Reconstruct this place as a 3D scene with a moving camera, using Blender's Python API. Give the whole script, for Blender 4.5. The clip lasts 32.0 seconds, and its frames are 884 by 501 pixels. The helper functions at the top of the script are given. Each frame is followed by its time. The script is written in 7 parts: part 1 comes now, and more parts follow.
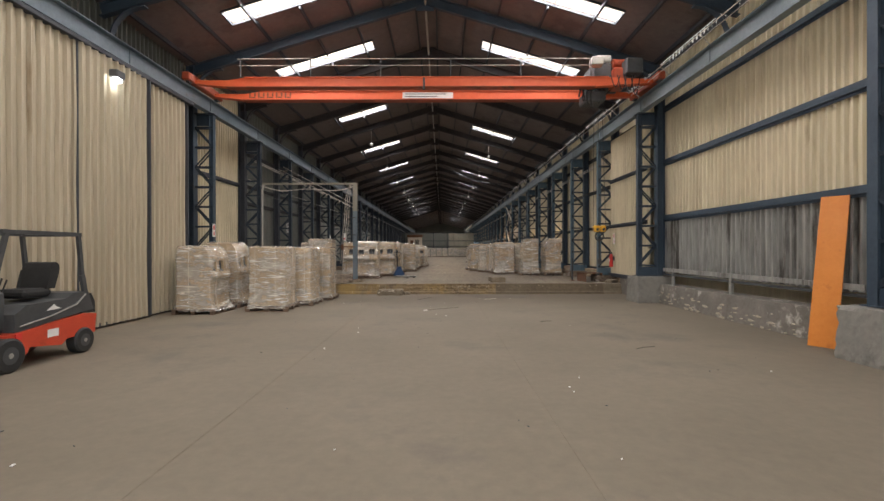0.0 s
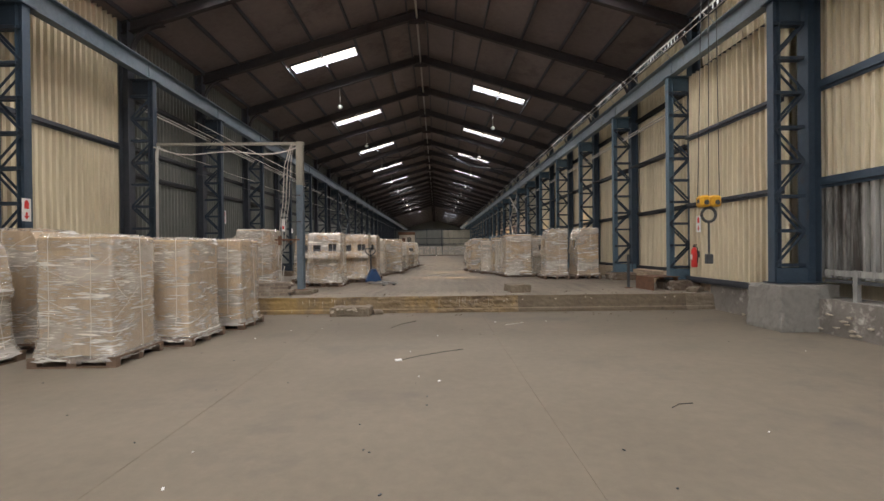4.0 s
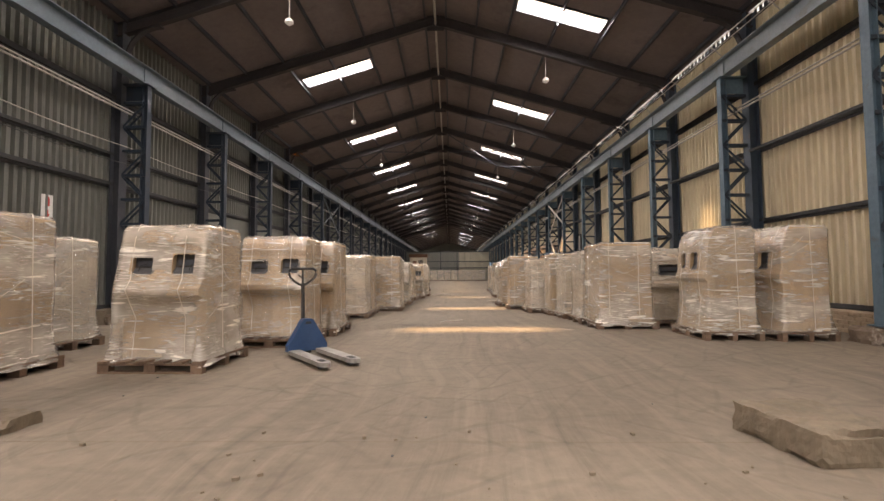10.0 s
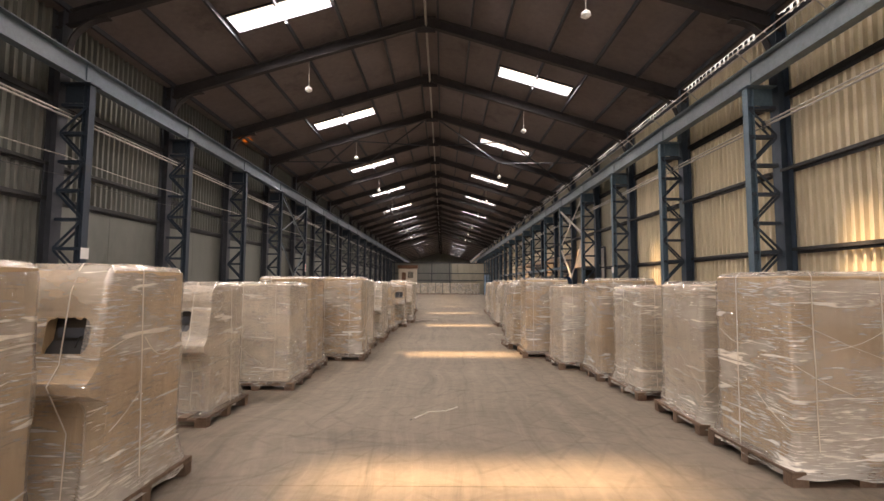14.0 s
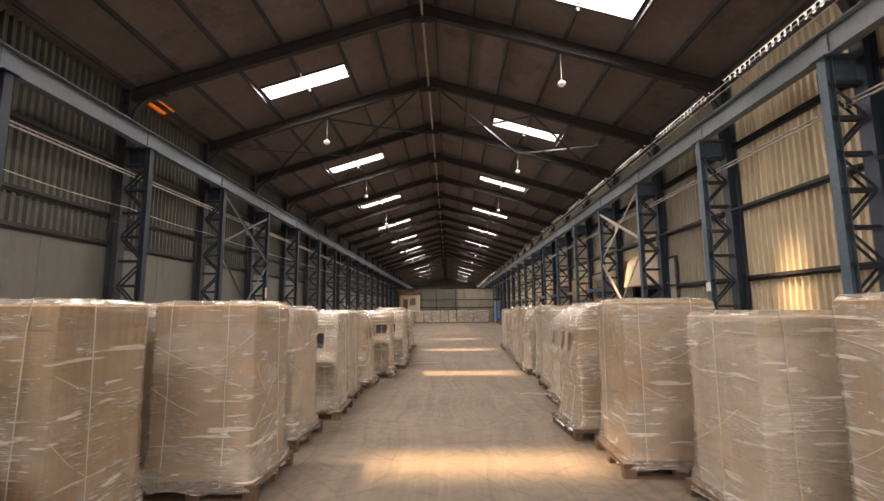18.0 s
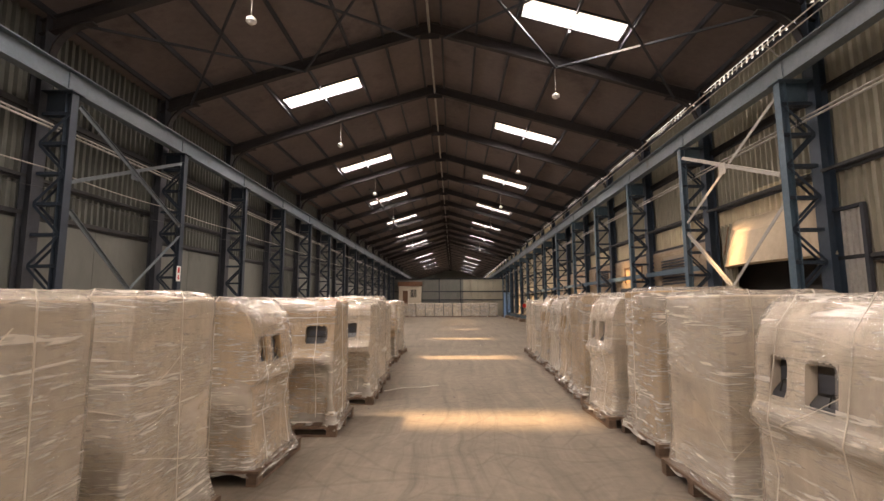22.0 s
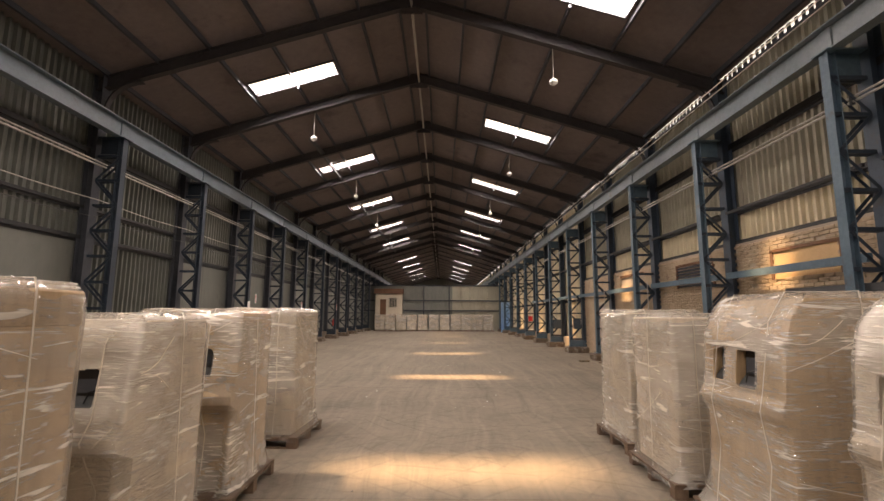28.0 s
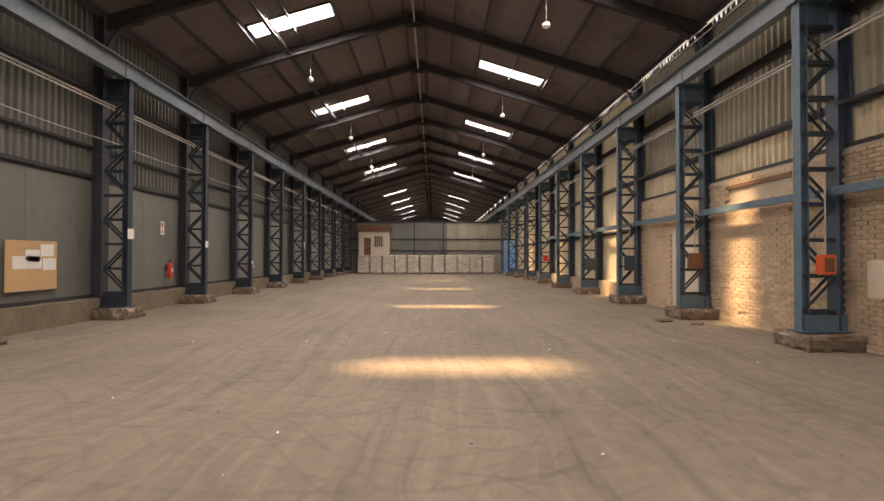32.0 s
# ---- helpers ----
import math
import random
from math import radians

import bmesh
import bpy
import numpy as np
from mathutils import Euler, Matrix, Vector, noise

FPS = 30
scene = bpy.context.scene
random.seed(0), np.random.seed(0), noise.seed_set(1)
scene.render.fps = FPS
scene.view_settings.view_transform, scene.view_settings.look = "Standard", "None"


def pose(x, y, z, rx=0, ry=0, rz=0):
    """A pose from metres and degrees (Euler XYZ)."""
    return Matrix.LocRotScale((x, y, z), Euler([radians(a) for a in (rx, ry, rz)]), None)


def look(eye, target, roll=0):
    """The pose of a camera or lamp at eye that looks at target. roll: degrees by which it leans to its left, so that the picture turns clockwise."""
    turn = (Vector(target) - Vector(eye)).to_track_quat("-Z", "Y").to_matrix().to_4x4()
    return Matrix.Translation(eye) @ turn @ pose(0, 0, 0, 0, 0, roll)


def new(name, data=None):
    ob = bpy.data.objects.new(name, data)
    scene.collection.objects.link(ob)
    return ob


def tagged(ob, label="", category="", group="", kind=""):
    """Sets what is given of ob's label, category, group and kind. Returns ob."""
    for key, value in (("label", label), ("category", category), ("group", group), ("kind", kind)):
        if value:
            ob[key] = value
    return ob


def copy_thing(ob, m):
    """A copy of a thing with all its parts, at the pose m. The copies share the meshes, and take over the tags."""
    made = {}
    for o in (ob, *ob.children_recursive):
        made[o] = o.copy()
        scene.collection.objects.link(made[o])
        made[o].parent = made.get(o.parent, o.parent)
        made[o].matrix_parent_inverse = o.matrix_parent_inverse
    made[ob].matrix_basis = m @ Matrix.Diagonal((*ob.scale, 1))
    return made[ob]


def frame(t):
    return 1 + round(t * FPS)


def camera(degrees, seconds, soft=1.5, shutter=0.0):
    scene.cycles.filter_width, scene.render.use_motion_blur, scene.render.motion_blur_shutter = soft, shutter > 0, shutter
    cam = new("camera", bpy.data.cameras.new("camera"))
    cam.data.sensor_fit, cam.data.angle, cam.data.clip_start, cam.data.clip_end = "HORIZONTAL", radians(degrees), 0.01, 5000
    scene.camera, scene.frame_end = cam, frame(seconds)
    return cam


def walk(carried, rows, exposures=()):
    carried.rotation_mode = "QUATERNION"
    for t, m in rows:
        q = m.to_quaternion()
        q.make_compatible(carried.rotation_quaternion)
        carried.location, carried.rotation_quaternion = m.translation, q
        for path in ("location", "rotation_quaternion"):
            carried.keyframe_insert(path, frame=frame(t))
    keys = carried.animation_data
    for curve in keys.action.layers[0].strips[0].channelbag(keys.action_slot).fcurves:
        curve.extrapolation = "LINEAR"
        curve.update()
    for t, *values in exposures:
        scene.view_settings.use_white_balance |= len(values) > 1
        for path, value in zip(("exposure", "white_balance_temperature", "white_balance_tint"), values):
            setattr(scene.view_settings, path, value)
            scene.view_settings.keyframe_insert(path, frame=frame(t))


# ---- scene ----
cam = camera(88.0, 32.0)
PATH = [
    (0, (0.529, 0.447, 1.725), (0.529, 2.447, 1.72), -0.1),
    (0.5, (0.528, 1.337, 1.696), (0.518, 3.337, 1.692), -0.0),
    (1, (0.539, 2.237, 1.681), (0.546, 4.236, 1.702), 0.0),
    (1.5, (0.554, 3.093, 1.665), (0.56, 5.093, 1.711), -0.3),
    (2, (0.601, 3.884, 1.64), (0.591, 5.883, 1.682), -0.3),
    (2.5, (0.593, 4.638, 1.619), (0.582, 6.638, 1.645), -0.3),
    (3, (0.597, 5.393, 1.591), (0.596, 7.393, 1.589), -0.4),
    (3.5, (0.604, 6.144, 1.586), (0.628, 8.144, 1.574), -0.6),
    (5.5, (0.617, 9.141, 1.53), (0.633, 11.141, 1.537), -0.6),
    (6, (0.584, 9.897, 1.537), (0.588, 11.897, 1.548), -0.6),
    (6.5, (0.546, 10.649, 1.526), (0.551, 12.649, 1.544), -0.5),
    (7, (0.56, 11.368, 1.507), (0.574, 13.368, 1.532), -0.4),
    (7.5, (0.566, 12.098, 1.501), (0.582, 14.097, 1.533), -0.5),
    (8, (0.573, 12.884, 1.515), (0.581, 14.883, 1.59), -0.1),
    (8.5, (0.577, 13.652, 1.522), (0.56, 15.648, 1.648), 0.5),
    (9, (0.489, 14.452, 1.511), (0.457, 16.446, 1.665), 0.7),
    (9.5, (0.448, 15.269, 1.512), (0.406, 17.263, 1.652), 0.1),
    (10, (0.444, 16.072, 1.514), (0.408, 18.069, 1.612), -0.3),
    (10.5, (0.456, 16.876, 1.5), (0.432, 18.875, 1.559), -0.4),
    (11, (0.461, 17.673, 1.484), (0.454, 19.672, 1.54), -0.1),
    (11.5, (0.436, 18.424, 1.532), (0.457, 20.423, 1.6), -0.4),
    (12, (0.445, 19.001, 1.697), (0.478, 20.999, 1.753), -0.4),
    (12.5, (0.457, 19.464, 1.815), (0.48, 21.464, 1.834), -0.3),
    (13, (0.508, 20.064, 1.953), (0.531, 22.064, 1.999), -0.4),
    (13.5, (0.531, 20.697, 1.999), (0.551, 22.694, 2.094), 0.0),
    (14, (0.538, 21.381, 1.998), (0.534, 23.376, 2.138), 0.3),
    (14.5, (0.502, 22.145, 2.005), (0.486, 24.137, 2.184), 0.2),
    (16.5, (0.522, 25.119, 2.01), (0.529, 27.103, 2.262), 0.1),
    (17, (0.548, 25.862, 1.993), (0.547, 27.845, 2.256), 0.1),
    (17.5, (0.589, 26.603, 1.991), (0.57, 28.586, 2.255), -0.1),
    (18, (0.618, 27.367, 2.003), (0.591, 29.35, 2.261), -0.5),
    (18.5, (0.572, 28.156, 2.003), (0.539, 30.139, 2.264), -0.5),
    (19, (0.508, 28.939, 2.0), (0.464, 30.921, 2.263), -0.8),
    (19.5, (0.429, 29.704, 1.995), (0.377, 31.687, 2.254), -1.1),
    (20, (0.401, 30.484, 1.982), (0.355, 32.467, 2.244), -1.3),
    (20.5, (0.459, 31.329, 1.959), (0.418, 33.312, 2.22), -1.0),
    (21, (0.56, 32.203, 1.937), (0.516, 34.188, 2.177), -0.6),
    (21.5, (0.628, 33.007, 1.934), (0.58, 34.993, 2.163), -0.3),
    (22, (0.642, 33.791, 1.923), (0.594, 35.777, 2.152), -0.2),
    (22.5, (0.661, 34.569, 1.916), (0.618, 36.554, 2.154), 0.1),
    (23, (0.707, 35.394, 1.913), (0.668, 37.379, 2.156), -0.0),
    (23.5, (0.766, 36.229, 1.946), (0.753, 38.214, 2.19), 0.1),
    (24, (0.785, 36.973, 1.953), (0.785, 38.956, 2.211), 0.1),
    (24.5, (0.658, 37.591, 1.995), (0.659, 39.569, 2.29), -0.6),
    (26.5, (0.728, 40.861, 2.051), (0.782, 42.838, 2.35), -0.4),
    (27, (0.748, 41.689, 2.024), (0.791, 43.667, 2.314), -0.2),
    (27.5, (0.778, 42.485, 1.987), (0.804, 44.464, 2.272), 0.1),
    (28, (0.811, 43.24, 1.948), (0.81, 45.221, 2.225), 0.3),
    (28.5, (0.788, 44.046, 1.952), (0.762, 46.027, 2.223), -0.0),
    (29, (0.787, 44.883, 1.948), (0.753, 46.864, 2.217), 0.4),
    (29.5, (0.805, 45.776, 1.944), (0.75, 47.757, 2.212), 0.2),
    (30, (0.824, 46.718, 1.946), (0.765, 48.699, 2.219), -0.1),
    (30.5, (0.848, 47.643, 1.911), (0.783, 49.625, 2.172), 0.1),
    (31, (0.815, 48.547, 1.871), (0.735, 50.533, 2.094), 0.0),
    (31.5, (0.778, 49.316, 1.809), (0.702, 51.308, 1.967), -0.1),
    (32, (0.689, 50.061, 1.737), (0.724, 52.061, 1.766), 0.1),
]
walk(cam, [(t, look(eye, target, roll)) for t, eye, target, roll in PATH],
     exposures=((0, 1.07, 5900, 8), (3, 1.16, 5750, 8), (6, 1.32, 5850, 8), (7, 1.42, 6600, 9), (9, 1.68, 6450, 13), (13, 1.69, 6350, 15), (18, 1.70, 6550, 16), (24, 1.70, 6650, 16), (30, 1.74, 6700, 15), (32, 1.84, 6650, 15)))

# ---- light ----
world = bpy.data.worlds.new("world")
scene.world = world
world.use_nodes = True
wn = world.node_tree
sky = wn.nodes.new("ShaderNodeTexSky")
sky.sky_type = 'NISHITA'
sky.sun_disc = False
sky.air_density, sky.dust_density, sky.ozone_density = 1.0, 8.0, 0.3
SUN_WAY = Vector((0.54, 0.03, -1.0)).normalized()
sky.sun_elevation = math.asin(-SUN_WAY.z)
sky.sun_rotation = math.atan2(-SUN_WAY.x, -SUN_WAY.y)
wn.nodes["Background"].inputs["Strength"].default_value = 0.12
wn.links.new(sky.outputs[0], wn.nodes["Background"].inputs["Color"])
sun = new("sun", bpy.data.lights.new("sun", 'SUN'))
sun.data.energy = 5.0
sun.data.angle = radians(5.2)
sun.data.color = (1.0, 0.66, 0.34)
sun.matrix_world = look((0, 0, 60), Vector((0, 0, 60)) + SUN_WAY)
SKYLIGHT_W = 96.0     # watts of sky through one roof light
DOOR_W = 215.0        # watts of sky through the open door at the start

# ---- plan ----
BAY = 3.85
Y0 = 15.45                     # first column line
PLAT = 0.40                    # raised floor at its edge
LOW = 0.20                     # raised floor past its slope
DIP0, DIP1 = 25.1, 31.0        # where it slopes down
EDGE = 18.15                   # front of the raised floor
LEG_IN, LEG_OUT, WALL = 6.92, 7.50, 7.85
RIDGE, SLOPE = 10.15, 0.30
END = 94.2                     # partition at the far end
BACK = -7.0
FAR = 146.0


def line(k):
    return Y0 + BAY * k


def floor_z(y):
    return PLAT + (LOW - PLAT) * min(1.0, max(0.0, (y - DIP0) / (DIP1 - DIP0)))


def roof_z(x):
    return RIDGE - SLOPE * abs(x)


# ---- mesh helpers ----
class Shape:
    """Gathers boxes, bars, tubes and sheets into one mesh."""

    def __init__(self):
        self.v, self.f, self.smooth = [], [], False

    def box(self, x0, x1, y0, y1, z0, z1):
        n = len(self.v)
        self.v += [(x0, y0, z0), (x1, y0, z0), (x1, y1, z0), (x0, y1, z0), (x0, y0, z1), (x1, y0, z1), (x1, y1, z1), (x0, y1, z1)]
        self.f += [tuple(n + i for i in q) for q in ((3, 2, 1, 0), (4, 5, 6, 7), (0, 1, 5, 4), (1, 2, 6, 5), (2, 3, 7, 6), (3, 0, 4, 7))]
        return self

    def bevel_box(self, x0, x1, y0, y1, z0, z1, b):
        """A box with its edges cut off."""
        n = len(self.v)
        xs, ys, zs = (x0, x0 + b, x1 - b, x1), (y0, y0 + b, y1 - b, y1), (z0, z0 + b, z1 - b, z1)
        ring = ((1, 0), (2, 0), (3, 1), (3, 2), (2, 3), (1, 3), (0, 2), (0, 1))
        inner = ((1, 1), (2, 1), (2, 1), (2, 2), (2, 2), (1, 2), (1, 2), (1, 1))
        for pts, z in ((inner, 0), (ring, 1), (ring, 2), (inner, 3)):
            self.v += [(xs[i], ys[j], zs[z]) for i, j in pts]
        for r in range(3):
            for i in range(8):
                j = (i + 1) % 8
                self.f.append((n + r * 8 + i, n + r * 8 + j, n + r * 8 + 8 + j, n + r * 8 + 8 + i))
        self.f.append(tuple(n + i for i in range(7, -1, -1)))
        self.f.append(tuple(n + 24 + i for i in range(8)))
        return self

    def h_beam(self, x0, x1, y0, y1, z0, z1, t, flange_x=True):
        """An upright H section; its flanges lie across x or across y."""
        xm, ym = (x0 + x1) / 2, (y0 + y1) / 2
        if flange_x:
            o = [(x0, y0), (x0 + t, y0), (x0 + t, ym - t / 2), (x1 - t, ym - t / 2), (x1 - t, y0), (x1, y0), (x1, y1), (x1 - t, y1), (x1 - t, ym + t / 2), (x0 + t, ym + t / 2), (x0 + t, y1), (x0, y1)]
        else:
            o = [(x0, y0), (x1, y0), (x1, y0 + t), (xm + t / 2, y0 + t), (xm + t / 2, y1 - t), (x1, y1 - t), (x1, y1), (x0, y1), (x0, y1 - t), (xm - t / 2, y1 - t), (xm - t / 2, y0 + t), (x0, y0 + t)]
        return self.prism(o, "z", z0, z1)

    def bar(self, a, b, w, h, up=(0, 0, 1)):
        """A straight bar from a to b, w wide and h high."""
        a, b = Vector(a), Vector(b)
        d = (b - a).normalized()
        s = d.cross(Vector(up))
        if s.length < 1e-4:
            s = d.cross(Vector((1, 0, 0)))
        s.normalize()
        u = s.cross(d).normalized()
        n = len(self.v)
        for p in (a, b):
            for i, j in ((-1, -1), (1, -1), (1, 1), (-1, 1)):
                self.v.append(tuple(p + s * (w / 2 * i) + u * (h / 2 * j)))
        self.f += [tuple(n + i for i in q) for q in ((0, 1, 2, 3), (7, 6, 5, 4), (0, 4, 5, 1), (1, 5, 6, 2), (2, 6, 7, 3), (3, 7, 4, 0))]
        return self

    def angle_bar(self, a, b, w, t, s, u):
        """An angle iron from a to b: flanges along s and u, w wide and t thick."""
        a, b, s, u = Vector(a), Vector(b), Vector(s), Vector(u)
        prof = [(0, 0), (w, 0), (w, t), (t, t), (t, w), (0, w)]
        n = len(self.v)
        for p in (a, b):
            self.v += [tuple(p + s * i + u * j) for i, j in prof]
        for i in range(6):
            j = (i + 1) % 6
            self.f.append((n + i, n + j, n + 6 + j, n + 6 + i))
        self.f += [tuple(n + i for i in range(5, -1, -1)), tuple(n + 6 + i for i in range(6))]
        return self

    def tube(self, pts, r, sides=8, cap=True):
        pts = [Vector(p) for p in pts]
        n = len(self.v)
        for i, p in enumerate(pts):
            d = (pts[min(i + 1, len(pts) - 1)] - pts[max(i - 1, 0)]).normalized()
            s = d.cross(Vector((0, 0, 1)))
            if s.length < 1e-3:
                s = Vector((1, 0, 0))
            s.normalize()
            u = s.cross(d)
            rr = r[i] if isinstance(r, (list, tuple)) else r
            for j in range(sides):
                a = 2 * math.pi * j / sides
                self.v.append(tuple(p + s * (math.cos(a) * rr) + u * (math.sin(a) * rr)))
        for i in range(len(pts) - 1):
            for j in range(sides):
                k = (j + 1) % sides
                self.f.append((n + i * sides + j, n + i * sides + k, n + (i + 1) * sides + k, n + (i + 1) * sides + j))
        if cap:
            self.f.append(tuple(n + j for j in range(sides - 1, -1, -1)))
            m = n + (len(pts) - 1) * sides
            self.f.append(tuple(m + j for j in range(sides)))
        return self

    def quad(self, a, b, c, d):
        n = len(self.v)
        self.v += [tuple(a), tuple(b), tuple(c), tuple(d)]
        self.f.append((n, n + 1, n + 2, n + 3))
        return self

    def prism(self, outline, axis, lo, hi):
        """A flat outline drawn out along an axis. outline: pairs in the other two axes, in order."""
        n, m = len(self.v), len(outline)
        for w in (lo, hi):
            for a, b in outline:
                self.v.append({"x": (w, a, b), "y": (a, w, b), "z": (a, b, w)}[axis])
        for i in range(m):
            j = (i + 1) % m
            self.f.append((n + i, n + j, n + m + j, n + m + i))
        self.f += [tuple(n + i for i in range(m - 1, -1, -1)), tuple(n + m + i for i in range(m))]
        return self

    def wave_sheet(self, x, y0, y1, z0, z1, pitch=0.18, depth=0.055, rows=1, thick=0.008, lean=0.0):
        """Ribbed sheet standing along y: broad pans and narrow upright ribs that stand out towards the hall."""
        toward = -1 if x > 0 else 1
        ys, count = [], int(math.ceil((y1 - y0) / pitch))
        for i in range(count):
            for f, out in ((0.0, 0.0), (0.56, 0.0), (0.66, 1.0), (0.90, 1.0)):
                y = y0 + (i + f) * pitch
                if y < y1 - 0.004:
                    ys.append((y, out))
        ys.append((y1, 0.0))
        m = len(ys)
        for side in (0, 1):
            n = len(self.v)
            for r in range(rows + 1):
                z = z0 + (z1 - z0) * r / rows
                for y, out in ys:
                    bow = lean * math.sin(y * 1.7 + z * 2.3)
                    self.v.append((x + toward * depth * (out - 0.5) + bow + (thick if side else 0), y, z))
            for r in range(rows):
                for i in range(m - 1):
                    a = n + r * m + i
                    q = (a, a + 1, a + m + 1, a + m)
                    self.f.append(q if side else q[::-1])
        return self

    def rough_box(self, x0, x1, y0, y1, z0, z1, cell=0.08, amp=0.02, chip=0.05, seed=0):
        """A block of broken concrete: a fine grid on each face, worn back along its edges."""
        n = [max(2, int(round(v / cell))) for v in (x1 - x0, y1 - y0, z1 - z0)]
        lo, size = (x0, y0, z0), (x1 - x0, y1 - y0, z1 - z0)
        index = {}

        def vert(i, j, k):
            key = (i, j, k)
            if key not in index:
                p = Vector((lo[0] + size[0] * i / n[0], lo[1] + size[1] * j / n[1], lo[2] + size[2] * k / n[2]))
                out = Vector(((i == n[0]) - (i == 0), (j == n[1]) - (j == 0), (k == n[2]) - (k == 0)))
                q = p * 5.0 + Vector((seed * 3.7, seed, 0))
                move = out * (amp * noise.noise(q * 1.6) + amp * 0.5 * noise.noise(q * 4.5))
                if abs(out.x) + abs(out.y) + abs(out.z) > 1:
                    move -= out * (chip * max(0.0, noise.noise(q * 1.2) + 0.25))
                if k == 0:
                    move.z = 0
                index[key] = len(self.v)
                self.v.append(tuple(p + move))
            return index[key]

        for ax in range(3):
            a, b = (ax + 1) % 3, (ax + 2) % 3
            for end in (0, n[ax]):
                if ax == 2 and end == 0:
                    continue
                for i in range(n[a]):
                    for j in range(n[b]):
                        quad = []
                        for di, dj in ((0, 0), (1, 0), (1, 1), (0, 1)):
                            c = [0, 0, 0]
                            c[ax], c[a], c[b] = end, i + di, j + dj
                            quad.append(vert(*c))
                        self.f.append(tuple(quad if end else quad[::-1]))
        return self

    def mesh(self, name):
        me = bpy.data.meshes.new(name)
        me.from_pydata(self.v, [], self.f)
        bm = bmesh.new()
        bm.from_mesh(me)
        bmesh.ops.recalc_face_normals(bm, faces=bm.faces)
        bm.to_mesh(me)
        bm.free()
        if self.smooth:
            me.polygons.foreach_set("use_smooth", [True] * len(me.polygons))
        return me


def part(name, shape, material, parent=None, label=""):
    ob = new(name, shape.mesh(name) if isinstance(shape, Shape) else shape)
    if material and not ob.data.materials:
        ob.data.materials.append(material)
    if parent:
        ob.parent = parent
    if label:
        ob["label"] = label
    return ob


def thing(name, x=0, y=0, z=0, rz=0, label="", category="", group="", kind=""):
    ob = new(name)
    ob.empty_display_size = 0.2
    ob.matrix_basis = pose(x, y, z, 0, 0, rz)
    return tagged(ob, label, category, group, kind)


